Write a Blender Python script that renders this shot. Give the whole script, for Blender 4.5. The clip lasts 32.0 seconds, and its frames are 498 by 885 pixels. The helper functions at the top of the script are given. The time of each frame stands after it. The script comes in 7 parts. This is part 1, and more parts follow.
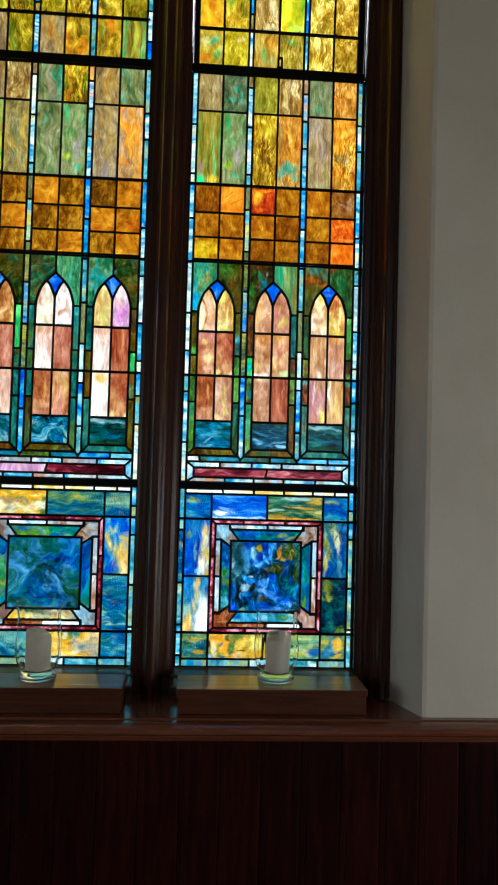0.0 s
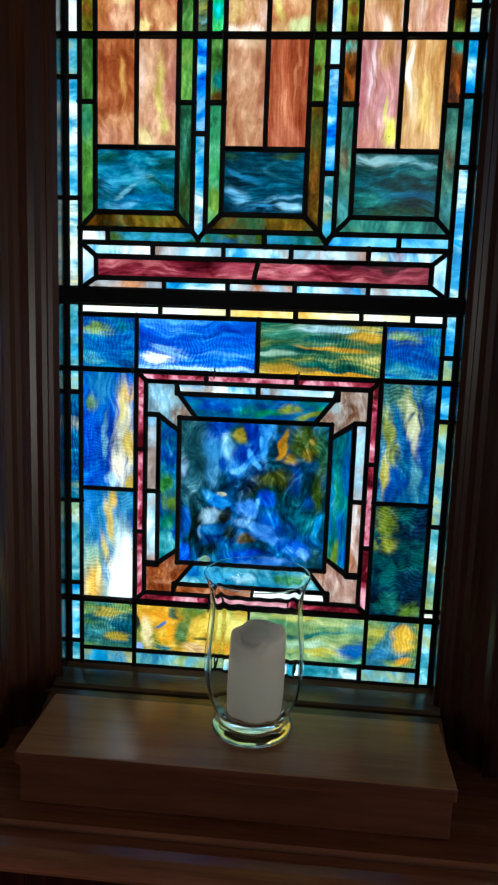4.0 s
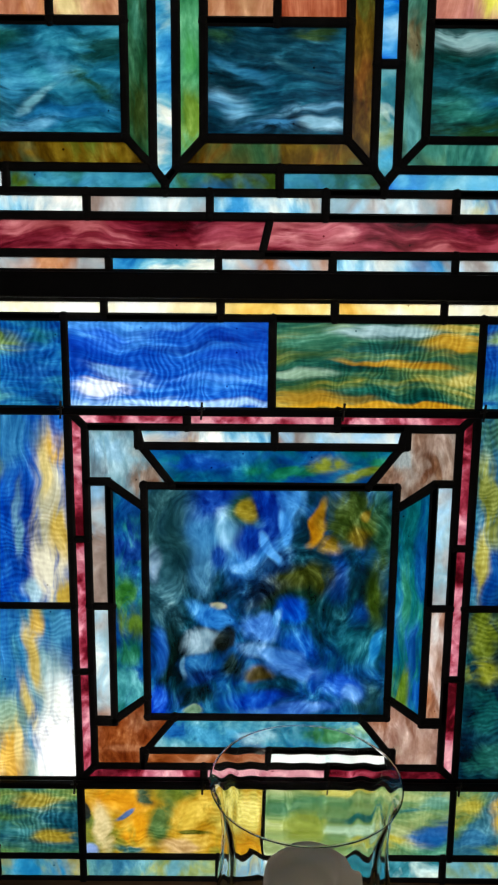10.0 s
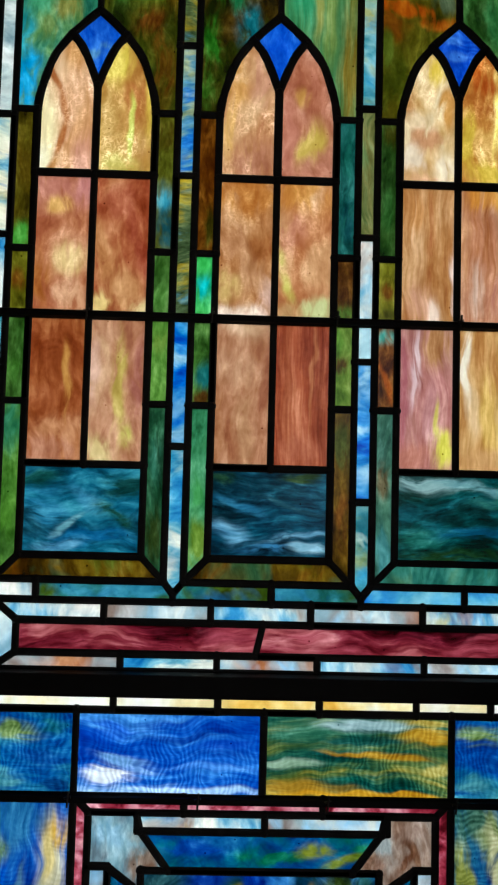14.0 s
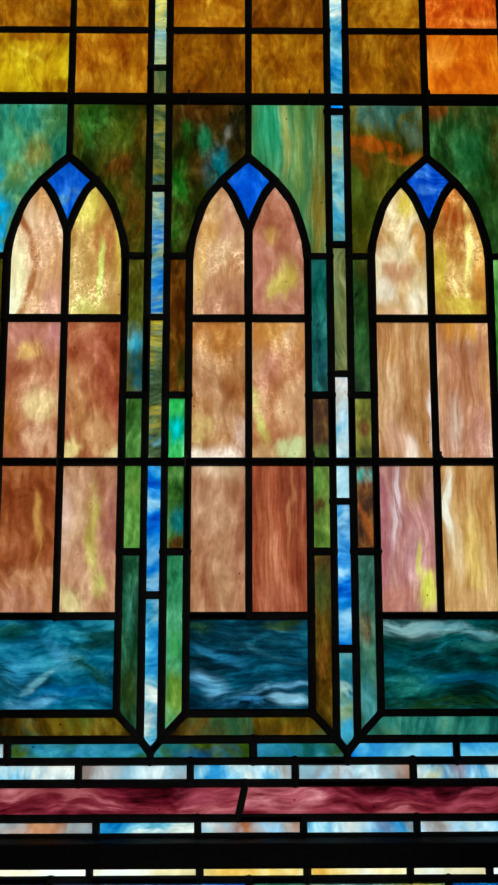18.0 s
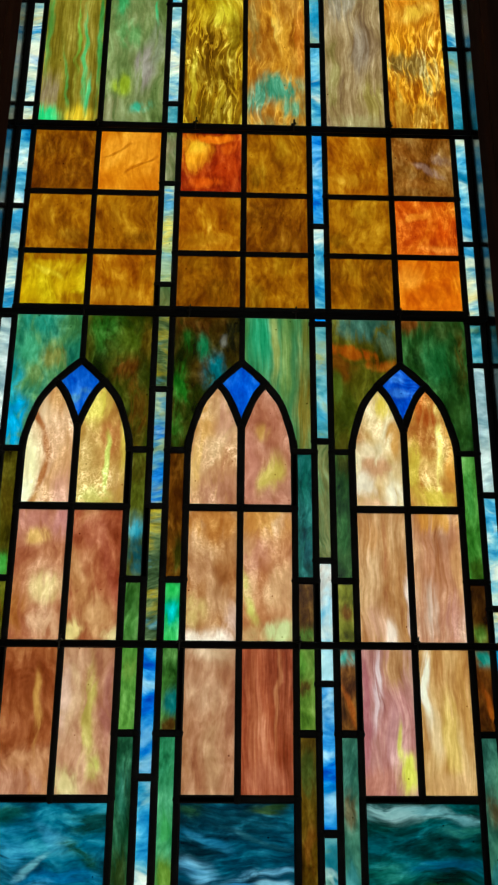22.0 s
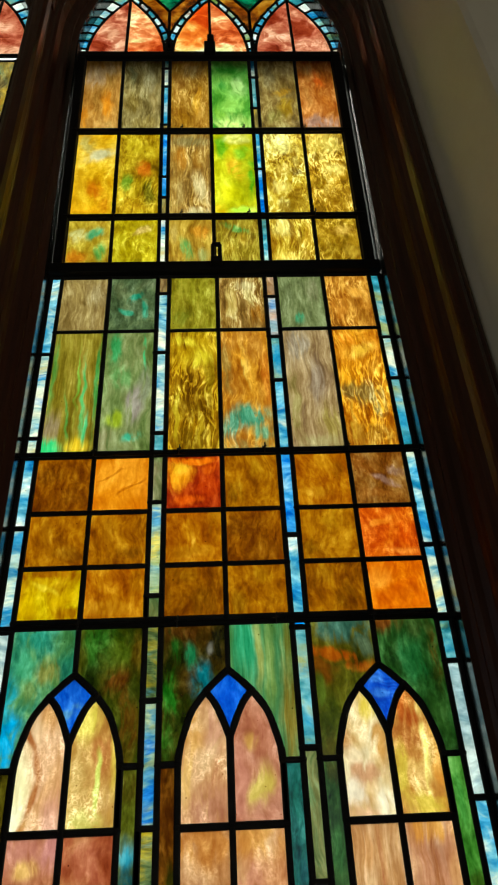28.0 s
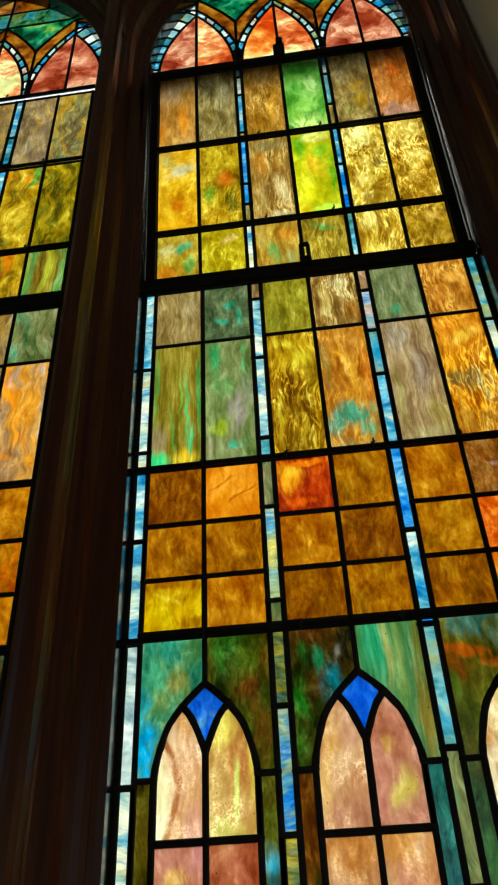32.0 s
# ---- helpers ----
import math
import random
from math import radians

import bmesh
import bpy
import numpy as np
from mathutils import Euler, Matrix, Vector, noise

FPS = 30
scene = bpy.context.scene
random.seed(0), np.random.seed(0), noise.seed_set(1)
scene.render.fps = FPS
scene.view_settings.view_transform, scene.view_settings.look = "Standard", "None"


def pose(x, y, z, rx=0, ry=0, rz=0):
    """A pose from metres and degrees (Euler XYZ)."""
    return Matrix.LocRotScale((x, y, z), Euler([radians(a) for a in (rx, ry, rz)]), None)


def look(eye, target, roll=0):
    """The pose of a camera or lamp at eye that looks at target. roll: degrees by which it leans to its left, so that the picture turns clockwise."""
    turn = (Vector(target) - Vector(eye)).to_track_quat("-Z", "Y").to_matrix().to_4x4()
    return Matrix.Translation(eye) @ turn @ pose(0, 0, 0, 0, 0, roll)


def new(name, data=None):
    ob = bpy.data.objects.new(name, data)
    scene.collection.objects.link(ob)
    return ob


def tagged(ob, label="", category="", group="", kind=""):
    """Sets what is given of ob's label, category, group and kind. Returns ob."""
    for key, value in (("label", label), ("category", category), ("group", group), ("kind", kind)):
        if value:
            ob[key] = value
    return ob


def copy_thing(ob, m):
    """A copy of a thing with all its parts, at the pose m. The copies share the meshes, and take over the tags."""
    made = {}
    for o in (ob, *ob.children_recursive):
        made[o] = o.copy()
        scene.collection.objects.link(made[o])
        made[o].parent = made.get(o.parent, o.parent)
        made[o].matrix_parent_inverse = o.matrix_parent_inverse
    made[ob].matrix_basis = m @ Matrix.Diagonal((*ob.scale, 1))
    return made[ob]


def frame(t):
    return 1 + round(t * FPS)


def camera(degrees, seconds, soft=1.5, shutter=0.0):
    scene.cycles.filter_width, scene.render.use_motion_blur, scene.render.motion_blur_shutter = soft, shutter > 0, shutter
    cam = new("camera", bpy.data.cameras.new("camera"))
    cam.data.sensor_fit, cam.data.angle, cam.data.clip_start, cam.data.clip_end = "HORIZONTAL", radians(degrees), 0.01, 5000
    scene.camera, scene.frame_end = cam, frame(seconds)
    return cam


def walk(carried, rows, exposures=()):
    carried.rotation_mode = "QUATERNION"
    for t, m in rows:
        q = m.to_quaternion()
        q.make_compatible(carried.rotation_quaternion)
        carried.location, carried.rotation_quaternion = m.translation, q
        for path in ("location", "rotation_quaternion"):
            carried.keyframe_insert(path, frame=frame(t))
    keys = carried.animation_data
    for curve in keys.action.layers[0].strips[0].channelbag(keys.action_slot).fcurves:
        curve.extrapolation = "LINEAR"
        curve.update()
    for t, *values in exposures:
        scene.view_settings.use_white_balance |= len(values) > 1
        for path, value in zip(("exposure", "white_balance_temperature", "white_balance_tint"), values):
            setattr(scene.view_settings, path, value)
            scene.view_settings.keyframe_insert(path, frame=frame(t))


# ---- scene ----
cam = camera(36.98, 32.0, soft=2.2)
PATH = [
    (0, (-0.2236, -2.3533, 0.4568), (-0.1559, -1.3565, 0.4981), 1.63),
    (0.5, (-0.1321, -2.2123, 0.4927), (-0.0833, -1.2136, 0.4777), 1.38),
    (1, (-0.0012, -1.9839, 0.4711), (0.0132, -0.9841, 0.4591), 1.34),
    (1.5, (0.0271, -1.8312, 0.4628), (0.0292, -0.8317, 0.4310), 1.24),
    (2, (0.0231, -1.6349, 0.4452), (0.0105, -0.6366, 0.3878), 1.62),
    (2.5, (0.0589, -1.4749, 0.4339), (0.0025, -0.4807, 0.3428), 1.17),
    (3, (0.0986, -1.2971, 0.4174), (0.0206, -0.3064, 0.3060), 1.52),
    (3.5, (0.1039, -1.1803, 0.4090), (0.0162, -0.1947, 0.2648), 2.06),
    (5.5, (-0.0220, -0.7753, 0.3617), (-0.0915, 0.1973, 0.1399), 1.64),
    (6, (-0.0053, -0.7283, 0.3607), (-0.0751, 0.2392, 0.1176), 1.38),
    (6.5, (0.0152, -0.6823, 0.3397), (-0.0499, 0.2806, 0.0777), 1.09),
    (7, (0.0091, -0.6598, 0.3278), (-0.0375, 0.2990, 0.0474), 0.95),
    (7.5, (-0.0227, -0.6344, 0.3229), (-0.0504, 0.3231, 0.0359), 0.89),
    (8, (-0.0456, -0.6401, 0.3340), (-0.0460, 0.3189, 0.0506), 1.05),
    (8.5, (-0.0262, -0.6407, 0.3467), (-0.0091, 0.3224, 0.0783), 1.20),
    (9, (-0.0213, -0.6397, 0.3687), (-0.0013, 0.3300, 0.1251), 1.11),
    (9.5, (-0.0190, -0.6371, 0.3843), (-0.0137, 0.3409, 0.1756), 0.91),
    (10, (-0.0207, -0.6372, 0.3994), (-0.0184, 0.3463, 0.2185), 0.51),
    (10.5, (-0.0233, -0.6416, 0.4263), (-0.0155, 0.3464, 0.2720), 0.02),
    (11, (-0.0278, -0.6457, 0.4455), (-0.0081, 0.3450, 0.3104), -0.07),
    (11.5, (-0.0245, -0.6592, 0.4833), (-0.0044, 0.3344, 0.3720), 0.22),
    (12, (-0.0308, -0.6765, 0.5132), (-0.0110, 0.3205, 0.4390), 0.61),
    (12.5, (-0.0384, -0.6878, 0.5394), (-0.0231, 0.3112, 0.4969), 0.94),
    (13, (-0.0456, -0.7030, 0.5587), (-0.0266, 0.2968, 0.5513), 1.19),
    (13.5, (-0.0393, -0.7121, 0.5817), (-0.0197, 0.2873, 0.6089), 1.43),
    (14, (-0.0363, -0.7167, 0.6008), (-0.0149, 0.2813, 0.6605), 1.51),
    (14.5, (-0.0337, -0.7193, 0.6161), (-0.0047, 0.2765, 0.7030), 1.36),
    (15, (-0.0373, -0.7276, 0.6349), (-0.0065, 0.2660, 0.7440), 1.15),
    (15.5, (-0.0412, -0.7349, 0.6590), (-0.0028, 0.2578, 0.7733), 0.91),
    (17.5, (-0.0073, -0.7147, 0.6978), (0.0057, 0.2770, 0.8258), -0.44),
    (18, (-0.0059, -0.7071, 0.6941), (0.0028, 0.2854, 0.8163), -0.05),
    (18.5, (-0.0100, -0.7121, 0.6941), (-0.0024, 0.2812, 0.8093), 0.35),
    (19, (-0.0170, -0.7129, 0.6941), (-0.0064, 0.2808, 0.8053), 0.52),
    (19.5, (-0.0199, -0.7186, 0.6975), (-0.0085, 0.2748, 0.8123), 0.47),
    (20, (-0.0161, -0.7167, 0.6988), (-0.0046, 0.2749, 0.8277), 0.41),
    (20.5, (-0.0238, -0.7315, 0.7111), (-0.0126, 0.2574, 0.8594), 0.32),
    (21, (-0.0245, -0.7493, 0.7278), (-0.0039, 0.2335, 0.9116), 0.49),
    (21.5, (-0.0120, -0.7713, 0.7432), (0.0094, 0.2015, 0.9738), 0.51),
    (22, (-0.0095, -0.7838, 0.7521), (0.0128, 0.1775, 1.0267), 0.44),
    (22.5, (-0.0026, -0.7906, 0.7564), (0.0207, 0.1573, 1.0741), 0.36),
    (23, (-0.0067, -0.8041, 0.7626), (0.0212, 0.1289, 1.1213), 0.25),
    (23.5, (-0.0096, -0.8187, 0.7661), (0.0184, 0.0987, 1.1631), 0.07),
    (24, (-0.0135, -0.8351, 0.7689), (0.0152, 0.0651, 1.2033), 0.02),
    (24.5, (-0.0133, -0.8518, 0.7718), (0.0171, 0.0302, 1.2420), -0.08),
    (25, (-0.0119, -0.8744, 0.7748), (0.0213, -0.0108, 1.2779), -0.20),
    (25.5, (-0.0169, -0.8987, 0.7783), (0.0294, -0.0556, 1.3140), -0.64),
    (27.5, (-0.0141, -0.8870, 0.7838), (0.0328, -0.0712, 1.3602), -2.40),
    (28, (-0.0084, -0.8752, 0.7840), (0.0363, -0.0565, 1.3565), -3.10),
    (28.5, (-0.0072, -0.8623, 0.7841), (0.0414, -0.0395, 1.3505), -3.75),
    (29, (-0.0046, -0.8547, 0.7847), (0.0466, -0.0263, 1.3425), -4.28),
    (29.5, (-0.0042, -0.8416, 0.7797), (0.0451, -0.0077, 1.3295), -4.65),
    (30, (-0.0066, -0.8415, 0.7807), (0.0341, -0.0060, 1.3287), -4.95),
    (30.5, (-0.0133, -0.8623, 0.7846), (0.0108, -0.0290, 1.3368), -5.08),
    (31, (-0.0224, -0.8714, 0.7872), (-0.0244, -0.0449, 1.3501), -4.88),
    (31.5, (-0.0243, -0.8724, 0.7875), (-0.0643, -0.0542, 1.3611), -4.11),
    (32, (-0.0299, -0.8658, 0.7848), (-0.1074, -0.0577, 1.3687), -2.87),
]
EXPOSURES = [(0, 0.52, 5550, 3), (1, 0.56, 5550, 3), (2, 0.62, 5500, 4), (3, 0.58, 5400, 3), (5, 0.48, 5800, 5), (7, 0.37, 6200, 7), (9, 0.25, 6000, 8), (11, 0.12, 6650, 11), (13, 0.0, 6000, 9), (15, 0.02, 6100, 6),
             (19, 0.05, 5850, 1), (22, 0.09, 6000, -4), (27, 0.20, 6300, -4), (32, 0.20, 6300, -4)]
walk(cam, [(t, look(eye, target, roll)) for t, eye, target, roll in PATH], EXPOSURES)

# ---- light: daylight behind the glass, and added fill lamps in unseen walls ----
SUN_UP, SUN_TURN = 48.0, 12.0
world = bpy.data.worlds.new("daylight")
scene.world = world
world.use_nodes = True
wn, wl = world.node_tree.nodes, world.node_tree.links
sky = wn.new("ShaderNodeTexSky")
sky.sky_type, sky.sun_disc = "NISHITA", False
sky.sun_elevation, sky.sun_rotation = radians(SUN_UP), radians(SUN_TURN)
sky.air_density, sky.dust_density, sky.ozone_density = 0.7, 4.0, 0.6
wl.new(sky.outputs[0], wn["Background"].inputs[0])
wn["Background"].inputs[1].default_value = 0.15
sun = new("sun", bpy.data.lights.new("sun", "SUN"))
sun.data.energy, sun.data.angle, sun.data.color = 1.5, radians(60), (1.0, 0.93, 0.82)
sun_way = Vector((math.sin(radians(SUN_TURN)) * math.cos(radians(SUN_UP)), math.cos(radians(SUN_TURN)) * math.cos(radians(SUN_UP)), math.sin(radians(SUN_UP))))
sun.matrix_world = look(sun_way * 20, (0, 0, 0))


def fill_light(name, at, target, wide, high, watts, colour):
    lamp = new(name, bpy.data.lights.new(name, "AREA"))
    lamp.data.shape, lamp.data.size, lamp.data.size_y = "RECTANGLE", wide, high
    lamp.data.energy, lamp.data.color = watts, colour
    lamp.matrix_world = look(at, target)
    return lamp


# ---- materials ----
def lin(h):
    """Linear colour from a hex string."""
    out = []
    for k in (0, 2, 4):
        v = int(h[k:k + 2], 16) / 255
        out.append(v / 12.92 if v <= 0.04045 else ((v + 0.055) / 1.055) ** 2.4)
    return (*out, 1.0)


def blank(name):
    m = bpy.data.materials.new(name)
    m.use_nodes = True
    n = m.node_tree.nodes
    n.clear()
    return m, n, m.node_tree.links, n.new("ShaderNodeOutputMaterial")


def node(n, kind, **kw):
    x = n.new(kind)
    for key, value in kw.items():
        x.inputs[key].default_value = value
    return x


def ramp(n, stops):
    r = n.new("ShaderNodeValToRGB")
    e = r.color_ramp.elements
    while len(e) < len(stops):
        e.new(0.5)
    for el, (p, c) in zip(e, stops):
        el.position, el.color = p, c
    return r


def math_node(n, links, op, a, b):
    x = n.new("ShaderNodeMath")
    x.operation = op
    for k, v in enumerate((a, b)):
        if hasattr(v, "links"):
            links.new(v, x.inputs[k])
        else:
            x.inputs[k].default_value = v
    return x.outputs[0]


def art_glass(name, colours, stretch=(1, 1, 1), scale=14.0, warp=0.05, ripple=0.0, relief=0.1, accents=(), lean=(0.0, 0.0), grain=0.32, vary=0.25, patches=(), size=(0.05, 0.05), rope=0.0, pebble=0.0, soft=0.9, rag=1.0, clear=0.95, marble=0.0):
    """Streaky opalescent sheet glass: it scatters the daylight that falls on its back, and shines a little on its face.
    accents: further colours that cloud in, with the share of the sheet that they keep free. lean: how the colour shifts
    across and up a piece.
    patches: clouds of colour in the sheet (across, up, half width, half height, colour, turn, softness), in halves of
    the piece's size.
    rope, pebble: how strongly drawn ropes, and painted glints of light from the hammered back, brighten the colour.
    clear: how much light the sheet lets through. marble: how strongly thick and thin glass flow through one another."""
    m, n, l, out = blank(name)
    tc, info = n.new("ShaderNodeTexCoord"), n.new("ShaderNodeObjectInfo")
    rnd = info.outputs["Random"]
    shift = n.new("ShaderNodeCombineXYZ")
    for k, f in enumerate((31.7, 73.1, 17.9)):
        l.new(math_node(n, l, "MULTIPLY", rnd, f), shift.inputs[k])

    def vec(op, a, b):
        x = n.new("ShaderNodeVectorMath")
        x.operation = op
        l.new(a, x.inputs[0])
        if hasattr(b, "links"):
            l.new(b, x.inputs[1])
        elif op == "SCALE":
            x.inputs["Scale"].default_value = b
        else:
            x.inputs[1].default_value = b
        return x.outputs[0]

    def times_add(a, f, c, clamp=False):
        x = math_node(n, l, "MULTIPLY_ADD", a, f)
        x.node.inputs[2].default_value = c
        x.node.use_clamp = clamp
        return x

    def blend(mask, under, hue):
        x = n.new("ShaderNodeMix")
        x.data_type = "RGBA"
        l.new(mask, x.inputs["Factor"])
        l.new(under, x.inputs["A"])
        x.inputs["B"].default_value = lin(hue)
        return [o for o in x.outputs if o.type == "RGBA"][0]

    def ridged(vector, noise_scale, sharp, detail=2.0):
        """Thin bright lines where a noise crosses its middle."""
        x = node(n, "ShaderNodeTexNoise", Scale=noise_scale, Detail=detail, Roughness=0.5, Distortion=0.7)
        l.new(vector, x.inputs["Vector"])
        return times_add(math_node(n, l, "ABSOLUTE", math_node(n, l, "SUBTRACT", x.outputs["Fac"], 0.5), 0.0), -sharp, 1.0, True)

    place = vec("ADD", tc.outputs["Object"], shift.outputs[0])
    middle = (0.5, 0.5, 0.5)
    swirl = node(n, "ShaderNodeTexNoise", Scale=12.0, Detail=1.0)
    l.new(place, swirl.inputs["Vector"])
    curl = node(n, "ShaderNodeTexNoise", Scale=30.0, Detail=1.3, Roughness=0.5)
    l.new(place, curl.inputs["Vector"])
    moved = vec("ADD", place, vec("SCALE", vec("SUBTRACT", swirl.outputs["Color"], middle), warp * 0.8))
    moved = vec("ADD", moved, vec("SCALE", vec("SUBTRACT", curl.outputs["Color"], middle), warp * 0.3))
    squeeze = vec("MULTIPLY", moved, stretch)
    body = node(n, "ShaderNodeTexNoise", Scale=scale, Detail=3.5, Roughness=0.55, Distortion=0.3)
    l.new(squeeze, body.inputs["Vector"])
    fine = node(n, "ShaderNodeTexNoise", Scale=scale * 4, Detail=3.0, Roughness=0.58, Distortion=0.4)
    l.new(vec("MULTIPLY", moved, tuple(v ** 1.3 for v in stretch)), fine.inputs["Vector"])
    value = times_add(body.outputs["Fac"], 3.0, -1.0)
    value = math_node(n, l, "ADD", value, math_node(n, l, "MULTIPLY", math_node(n, l, "SUBTRACT", fine.outputs["Fac"], 0.5), grain))
    value = math_node(n, l, "ADD", value, math_node(n, l, "MULTIPLY", math_node(n, l, "SUBTRACT", rnd, 0.5), vary))
    if any(lean):
        xyz = n.new("ShaderNodeSeparateXYZ")
        l.new(tc.outputs["Object"], xyz.inputs[0])
        value = math_node(n, l, "ADD", value, math_node(n, l, "ADD", math_node(n, l, "MULTIPLY", xyz.outputs[0], lean[0]), math_node(n, l, "MULTIPLY", xyz.outputs[2], lean[1])))
    strand = None
    rope = rope or (relief if relief >= 0.3 else 0.0)
    if rope:
        # drawn ropes of clear glass: long, thin, in tangles, some stretches without
        strand = ridged(vec("MULTIPLY", moved, tuple(v ** 1.15 for v in stretch)), scale * 2.2, 13.0, 4.0)
        tangle = times_add(swirl.outputs["Fac"], 2.6, -0.75, True)
        strand = math_node(n, l, "MULTIPLY", strand, tangle)
        value = math_node(n, l, "ADD", value, times_add(strand, rope * 0.65, -0.12 * rope))
    tint = ramp(n, [(k / max(1, len(colours) - 1) * 0.84 + 0.08, lin(c)) for k, c in enumerate(colours)])
    l.new(value, tint.inputs[0])
    colour = tint.outputs[0]
    for k, (hue, free) in enumerate(accents):
        cloud = node(n, "ShaderNodeTexNoise", Scale=scale * (0.55 + 0.25 * k), Detail=4.0, Roughness=0.62, Distortion=0.5)
        l.new(vec("ADD", squeeze, (3.7 * k + 1.3, 5.1, 2.9 * k)), cloud.inputs["Vector"])
        colour = blend(times_add(cloud.outputs["Fac"], 7.0, -7.0 * (free - 0.085), True), colour, hue)
    if patches:
        least = min(size)
        own = vec("ADD", tc.outputs["Object"], vec("SCALE", vec("SUBTRACT", curl.outputs["Color"], middle), (least * 0.3 + 0.009) * rag))
        own = vec("ADD", own, vec("SCALE", vec("SUBTRACT", swirl.outputs["Color"], middle), (least * 0.2 + 0.006) * rag))
        streak = node(n, "ShaderNodeTexNoise", Scale=scale * 2.2, Detail=3.0, Roughness=0.58, Distortion=0.8)
        l.new(vec("MULTIPLY", vec("ADD", moved, (7.7, 1.9, 2.3)), tuple(v ** 1.3 for v in stretch)), streak.inputs["Vector"])
        ragged = times_add(streak.outputs["Fac"], 4.6 * rag, 1.0 - 2.3 * rag)
        for u, w, ru, rw, hue, *turn in patches:
            spot = n.new("ShaderNodeMapping")
            spot.vector_type = "TEXTURE"
            spot.inputs["Location"].default_value = (u * size[0], 0, w * size[1])
            spot.inputs["Rotation"].default_value = (0, radians(-turn[0]) if turn else 0.0, 0)
            spot.inputs["Scale"].default_value = (ru * size[0], 1, rw * size[1])
            l.new(own, spot.inputs["Vector"])
            edge = turn[1] if len(turn) > 1 else soft
            near = math_node(n, l, "POWER", 0.40, vec("DOT_PRODUCT", spot.outputs[0], spot.outputs[0]).node.outputs["Value"])
            fade = n.new("ShaderNodeMapRange")
            fade.interpolation_type = "SMOOTHSTEP"
            l.new(math_node(n, l, "MULTIPLY", near, ragged), fade.inputs["Value"])
            fade.inputs["From Min"].default_value = 0.30 - 0.25 * edge
            fade.inputs["From Max"].default_value = 0.60 + 0.40 * edge
            fade.inputs["To Max"].default_value = 0.92
            colour = blend(fade.outputs[0], colour, hue)
    shade = times_add(fine.outputs["Fac"], 1.0, 0.5)
    blotch = node(n, "ShaderNodeTexNoise", Scale=scale * 1.6, Detail=3.5, Roughness=0.58, Distortion=0.4)
    l.new(vec("MULTIPLY", vec("ADD", moved, (1.7, 0.3, 4.1)), tuple(v ** 0.6 for v in stretch)), blotch.inputs["Vector"])
    shade = math_node(n, l, "MULTIPLY", shade, times_add(blotch.outputs["Fac"], 1.5, 0.25))
    if marble:
        flow = node(n, "ShaderNodeTexNoise", Scale=scale * 1.5, Detail=3.5, Roughness=0.6, Distortion=3.0)
        l.new(squeeze, flow.inputs["Vector"])
        shade = math_node(n, l, "MULTIPLY", shade, times_add(flow.outputs["Fac"], 4.0 * marble, 1.0 - 2.05 * marble))
    skin = node(n, "ShaderNodeTexNoise", Scale=240.0, Detail=2.0)
    l.new(place, skin.inputs["Vector"])
    shade = math_node(n, l, "MULTIPLY", shade, times_add(skin.outputs["Fac"], 0.2, 0.9))
    if strand:
        shade = math_node(n, l, "MULTIPLY", shade, times_add(strand, rope * 0.5, 1.0 - 0.08 * rope))
    if pebble:
        # light gathered by the hammered back, painted into the colour as small beads, in patches
        beads = math_node(n, l, "MULTIPLY", ridged(place, 190.0, 8.0, 1.0), times_add(blotch.outputs["Fac"], 5.0, -2.3, True))
        shade = math_node(n, l, "MULTIPLY", shade, times_add(beads, pebble * 0.55, 1.0 - 0.08 * pebble))
    # seeds and specks of dirt
    seed = node(n, "ShaderNodeTexVoronoi", Scale=55.0)
    l.new(place, seed.inputs["Vector"])
    shade = math_node(n, l, "MULTIPLY", shade, times_add(seed.outputs["Distance"], 26.0, -0.55, True))
    height = fine.outputs["Fac"]
    if ripple:
        # fine combed ripples across the run of the streaks, stronger in patches
        comb = node(n, "ShaderNodeTexWave", Scale=62.0, Distortion=5.5, Detail=3.0)
        comb.inputs["Detail Scale"].default_value = 1.4
        comb.bands_direction = "X" if stretch[0] < stretch[2] else "Z"
        l.new(vec("ADD", place, vec("SCALE", vec("SUBTRACT", curl.outputs["Color"], middle), 0.026)), comb.inputs["Vector"])
        patch = times_add(swirl.outputs["Fac"], 2.4, -0.7, True)
        swell = math_node(n, l, "MULTIPLY", math_node(n, l, "SUBTRACT", comb.outputs["Fac"], 0.55), math_node(n, l, "MULTIPLY", patch, ripple))
        shade = math_node(n, l, "ADD", shade, swell)
        height = comb.outputs["Fac"]
    # where the sheet is thicker it is deeper in colour as well as darker
    depth = node(n, "ShaderNodeGamma")
    l.new(colour, depth.inputs["Color"])
    l.new(times_add(shade, -0.75, 1.85), depth.inputs["Gamma"])
    rich = n.new("ShaderNodeVectorMath")
    rich.operation = "SCALE"
    l.new(vec("MULTIPLY", depth.outputs[0], (0.955, 1.02, 0.985)), rich.inputs[0])
    l.new(times_add(shade, 0.6 * clear, 0.5 * clear), rich.inputs["Scale"])
    bump = node(n, "ShaderNodeBump", Strength=relief, Distance=0.001)
    l.new(height, bump.inputs["Height"])
    trans = n.new("ShaderNodeBsdfTranslucent")
    l.new(rich.outputs[0], trans.inputs["Color"])
    gloss = node(n, "ShaderNodeBsdfGlossy", Roughness=0.16)
    gloss.inputs["Color"].default_value = (1, 1, 1, 1)
    l.new(bump.outputs[0], gloss.inputs["Normal"])
    fres = node(n, "ShaderNodeFresnel", IOR=1.35)
    mix = n.new("ShaderNodeMixShader")
    l.new(fres.outputs[0], mix.inputs[0])
